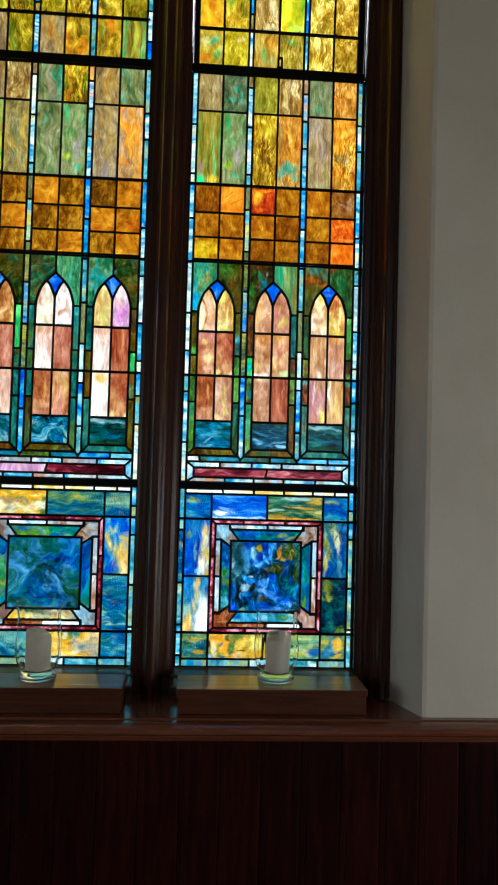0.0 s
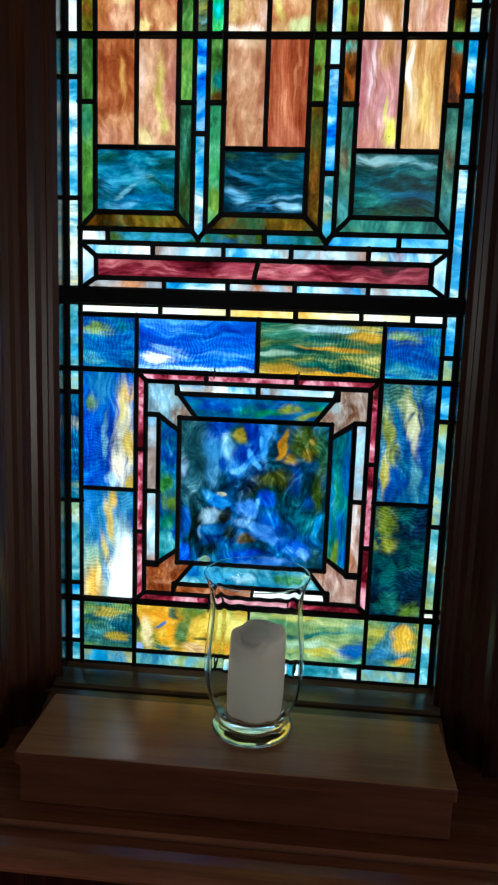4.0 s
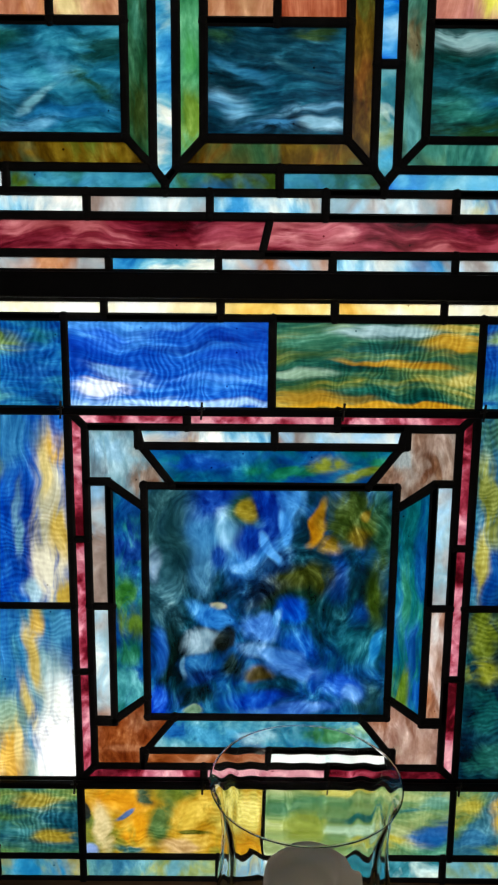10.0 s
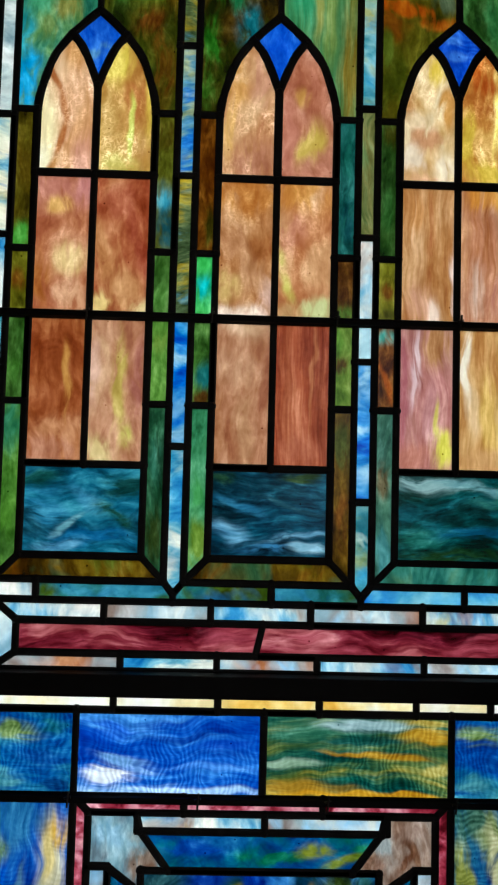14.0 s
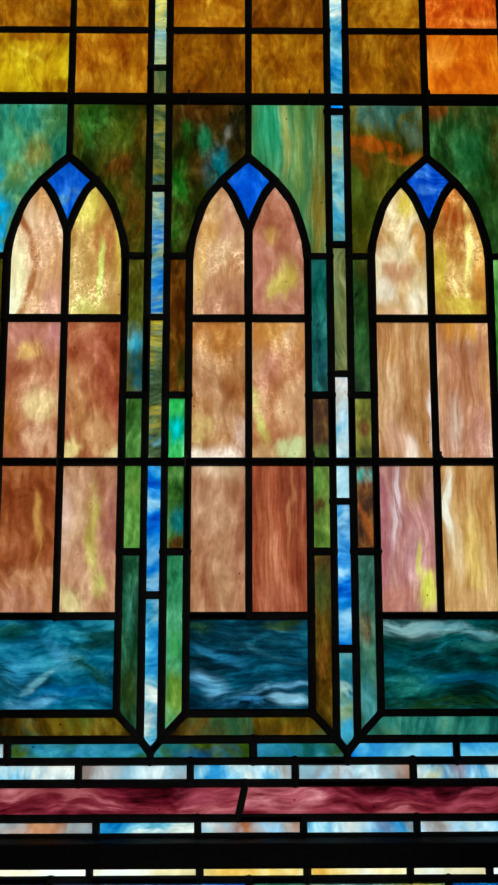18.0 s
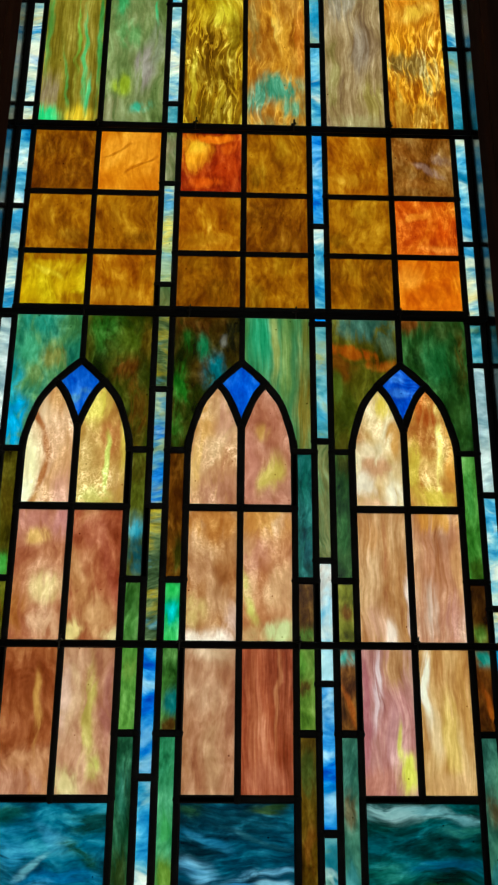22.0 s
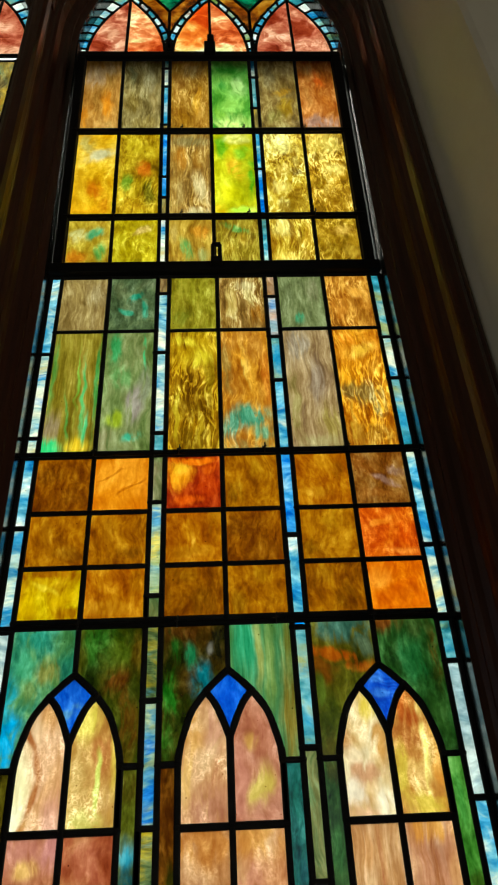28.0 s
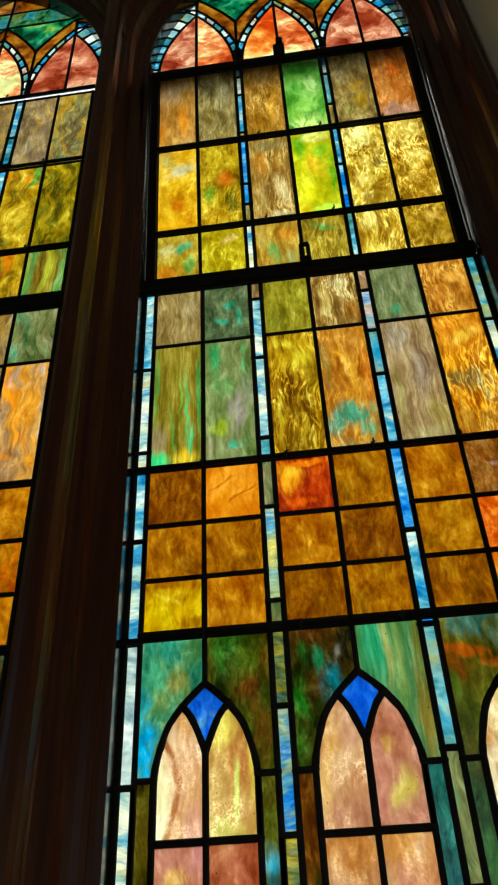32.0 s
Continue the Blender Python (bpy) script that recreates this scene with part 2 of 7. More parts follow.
    l.new(trans.outputs[0], mix.inputs[1])
    l.new(gloss.outputs[0], mix.inputs[2])
    l.new(mix.outputs[0], out.inputs[0])
    return m


UP, ALONG, EVEN = (2.2, 1, 0.6), (0.5, 1, 2.0), (1, 1, 1)
GLASS_KINDS = {
    # amber and gold of the upper lights
    "amber": (("6c4404", "845404", "9c660a", "b07e18"), (1.6, 1, 0.7), 24, 0.04, 0, 0.1, (("704004", 0.61), ("b88a18", 0.66)), (0, 0), 0.9),
    "brown": (("5c3804", "704604", "80520a", "906214"), (1.6, 1, 0.7), 24, 0.04, 0, 0.1, (("4c3004", 0.62), ("9c6c12", 0.64)), (0, 0), 0.9),
    "orange": (("945a08", "ac6c0a", "c07c0c", "d08c1c"), EVEN, 16, 0.08, 0, 0.1, (("b85400", 0.62), ("e8a030", 0.68)), (0, 0), 0.7),
    "gold": (("624d09", "92740d", "c19611", "f8d633"), UP, 32, 0.05, 0, 0.5, (("5e7415", 0.62), ("ab670d", 0.62), ("ffe73c", 0.68)), (0, 2.5), 0.35),
    "olive": (("58540c", "7c6c0c", "a08810", "ccb428"), UP, 18, 0.07, 0, 0.35, (("5c7c20", 0.62),), (0, 0), 0.45),
    "olivegold": (("715f12", "9a7a12", "be9a17", "e2c236"), (1.6, 1, 0.7), 20, 0.06, 0, 0.3, (("51ac48", 0.61), ("dd8812", 0.61)), (0, 0), 0.35),
    "olivegreen": (("6c5c14", "8c7020", "88883c", "a89038"), (3, 1, 0.35), 12, 0.03, 0, 0.4, (("54b868", 0.55), ("c8c840", 0.60))),
    "greygreen": (("566a38", "6c7848", "848450", "789060"), UP, 16, 0.06, 0, 0.2, (("4c9c78", 0.62), ("988c6c", 0.62)), (0, 0), 0.5),
    "tan": (("7c6440", "907448", "a48854", "b08c44"), UP, 18, 0.05, 0, 0.2, (("8c7c54", 0.6), ("b47c2c", 0.66)), (0, 0), 0.5),
    "tanmauve": (("84704c", "988058", "a89068", "b09454"), UP, 18, 0.05, 0, 0.2, (("988880", 0.62), ("b48c34", 0.66)), (0, 0), 0.5),
    "tangold": (("74542c", "8c703c", "a88a48", "d4c080"), (2.2, 1, 0.6), 32, 0.04, 0, 0.36, (("a46c20", 0.63),), (0, 0), 0.35),
    "orangemauve": (("a77f56", "cb9548", "e79e24", "ebb051"), UP, 16, 0.06, 0, 0.2, (("bea391", 0.60), ("fd9a09", 0.62)), (0, 0), 0.5),
    "graygold": (("716344", "887a48", "9e8c4d", "be9e3f"), UP, 20, 0.05, 0, 0.25, (("be8c24", 0.62), ("768863", 0.62)), (0, 0), 0.5),
    # behind and between the lancets
    "teal": (("24603c", "3c7c54", "5c8450", "348c84"), (1.2, 1, 0.8), 19, 0.08, 0, 0.1, (("2090c0", 0.62), ("7c7c34", 0.62)), (0, 0), 0.95),
    "darkgreen": (("1c3010", "304410", "50440c", "384c20"), EVEN, 19, 0.10, 0, 0.1, (("5c3808", 0.60), ("20604c", 0.65)), (0, 0), 0.95),
    "greenteal": (("20341c", "304c24", "285c40", "50440c"), EVEN, 19, 0.11, 0, 0.1, (("14646c", 0.65), ("5c3808", 0.60), ("2c8850", 0.64)), (0, 0), 0.95),
    "mintgreen": (("346038", "44845c", "609058", "7c8438"), (2.2, 1, 0.5), 20, 0.05, 0, 0.1, (("3c9c7c", 0.60), ("a89040", 0.68)), (0, 0), 0.4),
    "green": (("305014", "446c24", "5c8438", "407c60"), (1.5, 1, 0.6), 15, 0.06, 0, 0.1, (("4c9c58", 0.62), ("745410", 0.63)), (0, 0), 0.4),
    "tealgreen": (("184c48", "24645c", "347868", "348888"), (1.5, 1, 0.6), 15, 0.06, 0, 0.1, (("58742c", 0.63),), (0, 0), 0.4),
    "olivebrown": (("382804", "503c08", "64500c", "54601c"), (1.5, 1, 0.6), 15, 0.06, 0, 0.1, (("2c5c40", 0.63), ("74480c", 0.62)), (0, 0), 0.4),
    "brightgreen": (("2c8c3c", "4cb860", "78dc80", "5cb838"), (1.5, 1, 0.6), 10, 0.05),
    # lancet fields
    "pink": (("a8643c", "c48658", "d4a070", "e4c09c"), UP, 14, 0.08, 0, 0.2, (("d8b850", 0.62), ("dc9c8c", 0.61), ("ecdcc0", 0.66)), (0, 0), 0.4),
    "peach": (("98602c", "b87c44", "cc9860", "e4c890"), UP, 15, 0.08, 0, 0.2, (("dcc860", 0.62), ("c47048", 0.61)), (0, 0), 0.4),
    "redbrown": (("7c3c20", "9c5430", "b46c40", "c88c60"), UP, 15, 0.07, 0, 0.2, (("bc7c64", 0.62),), (0, 0), 0.4),
    "mauve": (("b084a8", "d0a0c4", "e4b8cc", "ecd4d8"), UP, 10, 0.05),
    "seablue": (("04202c", "0c3c48", "185c74", "28789c", "5498ac", "90b4b4"), (0.7, 1, 1.8), 16, 0.15, 0, 0.1, (("a8b490", 0.69), ("0c4038", 0.61), ("0c60a8", 0.64)), (0, 0), 0.45),
    "keyblue": (("1038b0", "1c54cc", "2c6cd8", "6098e0"), EVEN, 14, 0.10, 0, 0.1, (("4c8cd8", 0.63),), (0, 0), 0.5),
    # bands and borders
    "crimson": (("360711", "661627", "88303f", "b8686e"), (0.5, 1, 2.0), 17, 0.06, 0, 0.1, (("ba5668", 0.62),), (0, 0), 0.45),
    "rose": (("54101c", "842438", "a84458", "cc7c90", "e0a0ac"), EVEN, 30, 0.05, 0, 0.1, (), (0, 0), 0.4, 0.9),
    "skywhite": (("44a0dc", "90cce8", "d8e8ec", "fcfcf8"), (1.8, 1, 1), 14, 0.05, 0, 0.1, (("b88c70", 0.62), ("dcd090", 0.69)), (0, 0), 0.4),
    "sky": (("2480c4", "4ca8d8", "8ccce0", "ecf2ea"), (1, 1, 1.8), 15, 0.05, 0, 0.1, (("2c8cb8", 0.62), ("e0e4c8", 0.68)), (0, 0), 0.4),
    "blue": (("0854c4", "1878dc", "4ca4e8", "a4d4f0"), (1, 1, 1.8), 14, 0.05, 0, 0.1, (("2c94d0", 0.6),), (0, 0), 0.4, 0.35),
    "whiteblue": (("b9e0ee", "eefdfb", "ffffff", "ffffff"), EVEN, 12, 0.03),
    "paleblue": (("74b0d4", "9ccce4", "bcdcec", "d8ecf0"), EVEN, 14, 0.05),
    "milkblue": (("88a8b4", "acc4cc", "ccdcdc", "e8f0f0"), (1, 1, 1.8), 16, 0.04),
    "creamband": (("fff0c0", "fffbe4", "ffffff", "ffffff"), (1.4, 1, 1), 9, 0.03),
    "goldband": (("f4bc44", "ffdb7c", "fff0b8", "fffff4"), (1.4, 1, 1), 9, 0.03),
    "strawstrip": (("445838", "68784c", "988c30", "708c5c"), (0.8, 1, 2.4), 24, 0.05, 0, 0.1, (("c8b030", 0.63), ("5c90a0", 0.62)), (0, 0), 0.4),
    "bluestraw": (("1c60c0", "3484cc", "649cb4", "a0b08c"), (0.8, 1, 2.4), 22, 0.05, 0, 0.1, (("c8c070", 0.67), ("2c80d8", 0.6)), (0, 0), 0.4),
    "pearlmix": (("3e96c8", "9accd8", "e5eddc", "fefae5"), (0.8, 1, 2.4), 16, 0.06, 0, 0.1, (("e1d089", 0.63), ("2e9ad8", 0.63)), (0, 0), 0.4, 0.6),
    "tealsky": (("307c8c", "509cac", "84bcc4", "a8b078"), (1, 1, 1.4), 15, 0.05, 0, 0.1, (("94a458", 0.63), ("40a4d0", 0.62), ("d4e4dc", 0.68)), (0, 0), 0.4),
    "mossband": (("3c4c10", "506c24", "347870", "3c8ca8"), EVEN, 16, 0.06, 0, 0.1, (("246ca0", 0.62),), (0, 0), 0.4, 0.6),
    "blueband": (("1c64d0", "3c98e0", "64b8e0", "8cc8d8"), EVEN, 14, 0.03),
    # lower light
    "ripgold": (("14485c", "2c6c78", "5c8450", "a09430"), (0.4, 1, 2.4), 14, 0.06, 0.5, 0.1, (("1464a0", 0.62),), (0, -2), 0.4, 0.1),
    "ripteal": (("083c74", "145c8c", "2c7484", "7ca48c"), (0.5, 1, 2.0), 14, 0.07, 0.5, 0.1, (("5c9ca4", 0.61), ("a0902c", 0.66)), (0, 0), 0.4),
    "ripcream": (("0c48b0", "2070c8", "5c98a8", "c8b460", "f0e4c0", "fffcf0"), (1.8, 1, 0.6), 9, 0.08, 0.35, 0.1, (("e0b03c", 0.62),), (7.5, -2.0)),
    "ripyellow": (("3c6c40", "98902c", "d8a018", "e8bc40", "ece0a4"), (0.8, 1, 1.3), 11, 0.10, 0.35, 0.1, (("2c7498", 0.62), ("f4ecc8", 0.62)), (0, 0), 0.4, 0.2),
    "swirl": (("030e28", "072a54", "0e4694", "1864ac", "287c84"), EVEN, 9, 0.20, 0, 0.05, (("1c4c1c", 0.52), ("24645c", 0.56), ("4c8cc0", 0.62)), (0, 0), 0.35),
    "bluegreen": (("0c2c88", "0c54a4", "14706c", "2c8454"), (0.8, 1, 1.2), 13, 0.14, 0, 0.05, (("5c8c18", 0.60), ("1c64b8", 0.60)), (4, 0), 0.4, 0.1),
    "navygreen": (("041c50", "0c4490", "0c6494", "1c7878", "3c8c58"), (1.5, 1, 0.6), 15, 0.14, 0, 0.05, (("7c8c20", 0.63), ("1c84b0", 0.60)), (0, -3), 0.45),
    "deepteal": (("0c4088", "0c6094", "0c7480", "1c7c5c"), (1.8, 1, 0.5), 15, 0.10, 0, 0.05, (("5c8c18", 0.65), ("1458b0", 0.62)), (0, -1), 0.45),
    "strawband": (("3c7c9c", "68a0a0", "98a868", "78b0c0"), (1, 1, 0.6), 22, 0.03, 0, 0.05, (("b8a040", 0.63), ("2c88b8", 0.6))),
    "shellstrip": (("8c6450", "ac8878", "c8b0a8", "dcd8d8"), (2, 1, 0.6), 22, 0.06, 0, 0.05, (("b07858", 0.6),), (0, 0), 0.5),
    "bronzestar": (("5c3418", "8c6444", "a08c80", "9cacb4"), EVEN, 16, 0.12, 0, 0.05, (("7c4824", 0.58), ("a8c0cc", 0.62)), (0, 0), 0.5),
    "greystar": (("7c6054", "8898a0", "8cb0c4", "a8d0e8"), EVEN, 13, 0.12, 0, 0.05, (("a07c68", 0.62),), (-5, 5), 0.4),
    "rustystar": (("5c2c10", "7c4018", "985830", "b8886c"), (0.7, 1, 1.3), 15, 0.12, 0, 0.05, (("a8684c", 0.6),), (0, 0), 0.4),
    "whitepink": (("94827a", "b4b8bc", "a8ccdc", "e4eef0"), (1, 1, 0.8), 14, 0.06, 0, 0.05, (("b4774f", 0.60), ("9ad8ff", 0.62)), (0, 0), 0.4),
    # arch head
    "flame": (("b94417", "e77136", "fd9e63", "fff9b5"), EVEN, 11, 0.06, 0, 0.4),
    "brightflame": (("e25612", "ff9136", "ffd97f", "ffffeb"), (1, 1, 0.7), 8, 0.05, 0, 0.4, (), (0, -4)),
    "rosehead": (("9e3f24", "c7684d", "dd8c6c", "f9be9e"), EVEN, 12, 0.06, 0, 0.4),
    "bronze": (("5c2c04", "844408", "a0600c", "b47c24"), EVEN, 14, 0.05),
    "viridian": (("0c4c34", "187050", "3c9c64", "88bc50"), EVEN, 14, 0.08),
}
GLASS = {key: art_glass(key + "_glass", *spec, clear=0.9) for key, spec in GLASS_KINDS.items()}


def own_sheet(key, wide, high, colours, patches, **more):
    """A piece cut from one particular part of a sheet, with its clouds where they lie."""
    kind = dict(stretch=(1.5, 1, 0.7), scale=17, warp=0.03, grain=0.5, vary=0.1, rag=0.8, size=(wide / 2, high / 2), patches=patches)
    kind.update(more)
    GLASS[key] = art_glass(key + "_glass", colours, **kind)


# ---- the three pink lancets: heads, then the upper and the lower fields ----
HEAD_W, HEAD_H, FIELD_H = 0.058, 0.150, 0.142
own_sheet("stream_head", HEAD_W, HEAD_H, ("dca878", "e4b48c", "ecc49c", "f0d0ac"),
          ((0.3, 0.75, 0.7, 0.3, "d49c60"), (-0.75, -0.45, 0.5, 0.7, "fcf0c0"), (-0.95, -0.85, 0.5, 0.3, "fff8d8"), (-0.60, 0.42, 0.14, 0.30, "b87440", 30), (-0.12, 0.0, 0.14, 0.34, "b06c3c", 12), (-0.18, -0.50, 0.13, 0.34, "b87440", -12), (-0.45, -0.9, 0.14, 0.2, "c88c50", -30), (0.6, -0.75, 0.4, 0.35, "e0a890")), stretch=(2, 1, 0.5), pebble=0.8, warp=0.015, rag=0.3, soft=0.8)
own_sheet("greenglow_head", HEAD_W, HEAD_H, ("bc8848", "c89854", "d0a85c", "dcbc6c"),
          ((-0.3, 0.55, 0.6, 0.30, "ecd868"), (0.25, 0.10, 0.5, 0.30, "c08048"), (-0.6, -0.2, 0.4, 0.45, "c8a05c"), (0.1, -0.35, 0.12, 0.45, "d0d468"), (0.75, -0.1, 0.2, 0.6, "ecd468"), (-0.1, -0.85, 0.8, 0.22, "d4c46c"), (0.6, -0.6, 0.3, 0.3, "c89c60")), pebble=0.8, soft=0.7)
own_sheet("blush_field", HEAD_W, FIELD_H, ("b06c4c", "bc7c58", "c88c68", "d4a07c"),
          ((-0.3, 0.75, 0.8, 0.3, "c88878"), (-0.1, 0.55, 0.45, 0.14, "e4b870"), (0.7, 0.75, 0.4, 0.35, "cc8c88"), (0.3, -0.22, 0.55, 0.22, "e8cc90", 20), (-0.7, -0.55, 0.35, 0.45, "b07038"), (0.4, -0.75, 0.6, 0.25, "d8a884")), pebble=0.4)
own_sheet("rust_field", HEAD_W, FIELD_H, ("94482c", "a05434", "ac6440", "b87850"),
          ((-0.6, -0.15, 0.5, 0.6, "c08858", 25), (0.1, -0.65, 0.7, 0.3, "cc9868", 20), (-0.7, -0.85, 0.35, 0.18, "e8d08c"), (0.8, -0.9, 0.35, 0.12, "e0cc94"), (0.55, 0.1, 0.3, 0.8, "a05038", 14), (0.0, 0.6, 0.9, 0.3, "a4583c")))
own_sheet("sienna_field", HEAD_W, FIELD_H, ("8c4824", "9c5830", "ac6c40", "bc8054"),
          ((0.0, 0.6, 1.2, 0.35, "94502c"), (0.2, -0.55, 1.0, 0.2, "c89068"), (-0.2, -0.9, 1.0, 0.2, "bc8468"), (0.35, 0.1, 0.12, 0.5, "c08c48"), (-0.5, -0.15, 0.5, 0.2, "94502c")))
own_sheet("moss_field", HEAD_W, FIELD_H, ("b47c60", "c08c6c", "c89878", "d4ac88"),
          ((0.12, 0.1, 0.24, 0.85, "c4b060"), (-0.8, 0.25, 0.25, 0.5, "dcb4a0"), (0.75, 0.0, 0.22, 0.6, "b4786c"), (-0.5, -0.8, 0.5, 0.2, "e0cc94"), (0.4, -0.6, 0.3, 0.2, "d0c870"), (-0.3, 0.85, 0.6, 0.15, "c49474")))
own_sheet("beaded_head", HEAD_W, HEAD_H, ("c48860", "d09c70", "d8a87c", "e0b88c"),
          ((-0.5, 0.35, 0.5, 0.4, "dca864"), (0.4, 0.4, 0.5, 0.4, "d8a488"), (0.2, -0.7, 0.9, 0.35, "c48c70"), (-0.7, -0.3, 0.25, 0.4, "e8bc78")), pebble=1.0)
own_sheet("rosy_head", HEAD_W, HEAD_H, ("b8785c", "c48870", "cc947c", "d4a488"),
          ((0.15, -0.45, 0.45, 0.3, "d0b85c", -20), (-0.2, 0.15, 0.3, 0.14, "d8ac68"), (-0.7, -0.3, 0.3, 0.6, "cc8c78"), (0.5, 0.5, 0.5, 0.4, "c88870")), pebble=0.4)
own_sheet("snowfoot_field", HEAD_W, FIELD_H, ("a86c3c", "b47c4c", "bc885c", "c89870"),
          ((0.0, 0.75, 1.2, 0.3, "bc7c3c"), (-0.4, 0.0, 0.5, 0.3, "b8845c"), (0.0, -0.92, 1.3, 0.16, "f4e0d0"), (0.8, -0.65, 0.35, 0.25, "dcb8a8"), (0.3, -0.35, 0.6, 0.25, "c09068", 35), (-0.6, -0.5, 0.4, 0.2, "d0b070")), pebble=0.3)
own_sheet("meadow_field", HEAD_W, FIELD_H, ("bc7c50", "c88c60", "d09c70", "d8ac80"),
          ((0.0, 0.75, 1.1, 0.3, "d0944c"), (-0.4, 0.2, 0.5, 0.35, "c48468", -30), (-0.65, -0.35, 0.2, 0.5, "ccc464", 12), (0.4, -0.85, 0.6, 0.18, "dce4ac"), (0.5, -0.2, 0.5, 0.4, "d4a478", -30), (-0.5, -0.9, 0.4, 0.2, "d8b888")), pebble=0.4)
own_sheet("dusk_field", HEAD_W, FIELD_H, ("a87050", "b48060", "bc8c6c", "c89c7c"),
          ((0.1, 0.9, 0.9, 0.14, "d4b090"), (-0.2, 0.35, 0.5, 0.3, "c49878", 30), (0.1, -0.4, 0.3, 0.6, "c49874"), (0.8, 0.0, 0.2, 0.8, "ac7458"), (-0.8, -0.4, 0.2, 0.6, "b07c58")))
own_sheet("bark_field", HEAD_W, FIELD_H, ("843c24", "94482c", "a45434", "b06444"),
          ((0.0, -0.8, 1.1, 0.3, "b0684c"), (0.35, 0.3, 0.1, 0.8, "b87850"), (-0.5, 0.2, 0.2, 0.9, "a05838"), (0.7, -0.1, 0.15, 0.7, "8c4428")), stretch=(3, 1, 0.35), warp=0.012)
own_sheet("cream_head", HEAD_W, HEAD_H, ("d4a468", "e0bc84", "ecd0a0", "f4e4c0"),
          ((0.35, 0.65, 0.4, 0.25, "f0d458"), (0.7, 0.1, 0.3, 0.3, "d49c50"), (-0.6, 0.15, 0.35, 0.2, "c08850"), (-0.4, -0.1, 0.5, 0.2, "e8d0ac"), (0.0, -0.35, 0.7, 0.18, "d8a47c"), (-0.5, -0.6, 0.4, 0.2, "f8e8d4"), (0.6, -0.75, 0.4, 0.2, "fff0d8"), (-0.2, -0.9, 0.7, 0.12, "e4b890")), pebble=0.5, scale=20)
own_sheet("ember_head", HEAD_W, HEAD_H, ("b87838", "cc944c", "dcb064", "f0d080"),
          ((-0.4, 0.75, 0.6, 0.25, "c4641c"), (-0.3, 0.2, 0.5, 0.25, "b06c30", 30), (0.35, -0.05, 0.14, 0.65, "fcec88"), (0.8, -0.2, 0.25, 0.6, "e0a048"), (-0.6, -0.3, 0.25, 0.4, "d4b848"), (0.1, -0.75, 0.7, 0.2, "e0c450"), (0.0, 0.45, 0.5, 0.15, "b05820", -30)), pebble=0.8, rope=0.25)
own_sheet("flank_field", HEAD_W, FIELD_H, ("b07848", "bc8854", "c49464", "d0a478"),
          ((0.1, 0.3, 0.12, 0.6, "a85c38"), (-0.5, 0.6, 0.4, 0.3, "c48c54"), (0.95, -0.25, 0.16, 0.7, "f0dcd4"), (-0.3, -0.75, 0.5, 0.3, "d8a88c"), (0.2, -0.85, 0.2, 0.2, "ecd4c4"), (-0.75, 0.0, 0.2, 0.7, "b88858")), stretch=(2.6, 1, 0.45))
own_sheet("veil_field", HEAD_W, FIELD_H, ("bc8058", "c89070", "cc9c80", "d8b098"),
          ((0.0, 0.85, 1.1, 0.2, "e0a450"), (0.1, 0.4, 0.2, 0.4, "b07448"), (-0.35, -0.5, 0.25, 0.4, "dcc0b0"), (0.5, -0.6, 0.4, 0.4, "cc9484"), (-0.8, 0.2, 0.2, 0.6, "d4a078"), (0.8, 0.1, 0.25, 0.5, "d8a474")), stretch=(2.6, 1, 0.45), pebble=0.4)
own_sheet("mauve_field", HEAD_W, FIELD_H, ("ac7068", "b87c78", "c08c84", "cca094"),
          ((0.35, 0.75, 0.5, 0.3, "b08050"), (-0.4, 0.4, 0.2, 0.55, "ecd4d8", -8), (-0.8, 0.0, 0.25, 0.8, "bc7880"), (0.1, -0.2, 0.3, 0.4, "c89494"), (0.55, -0.7, 0.35, 0.25, "d8d450"), (0.3, -0.35, 0.1, 0.3, "ccc05c"), (-0.5, -0.8, 0.5, 0.2, "b87868")), stretch=(2.4, 1, 0.5))
own_sheet("peach_field", HEAD_W, FIELD_H, ("bc8850", "c89860", "d0a46c", "d8b480"),
          ((-0.65, 0.45, 0.16, 0.6, "f4ecdc"), (-0.4, -0.2, 0.2, 0.3, "dcbc90"), (0.1, -0.2, 0.3, 0.6, "d8b464"), (0.75, 0.3, 0.3, 0.6, "cc9c5c"), (0.0, -0.85, 0.9, 0.2, "d4a874")), stretch=(2.4, 1, 0.5))

own_sheet("snow_head", HEAD_W, HEAD_H, ("dcc0a8", "e8d4bc", "f0e4d0", "f8f0e4"), ((-0.7, 0.2, 0.3, 0.5, "cc8470"), (0.3, -0.4, 0.5, 0.4, "f4ecd4"), (-0.3, -0.7, 0.4, 0.25, "ecdc98")))
own_sheet("cirrus_head", HEAD_W, HEAD_H, ("e0ccc0", "ecdcd4", "f0e8e4", "f8f4f0"), ((-0.2, -0.35, 0.6, 0.12, "bc7850", 25), (0.3, -0.7, 0.5, 0.2, "f4dcd0"), (0.4, 0.0, 0.2, 0.3, "d4a084")))
own_sheet("orchid_head", HEAD_W, HEAD_H, ("c890b4", "d4a0c4", "dcb4d0", "ecd4dc"), ((0.0, 0.6, 0.9, 0.4, "e8d4c8"), (0.1, -0.4, 0.7, 0.4, "d48cc8"), (-0.3, 0.1, 0.3, 0.2, "e0b8a8")))
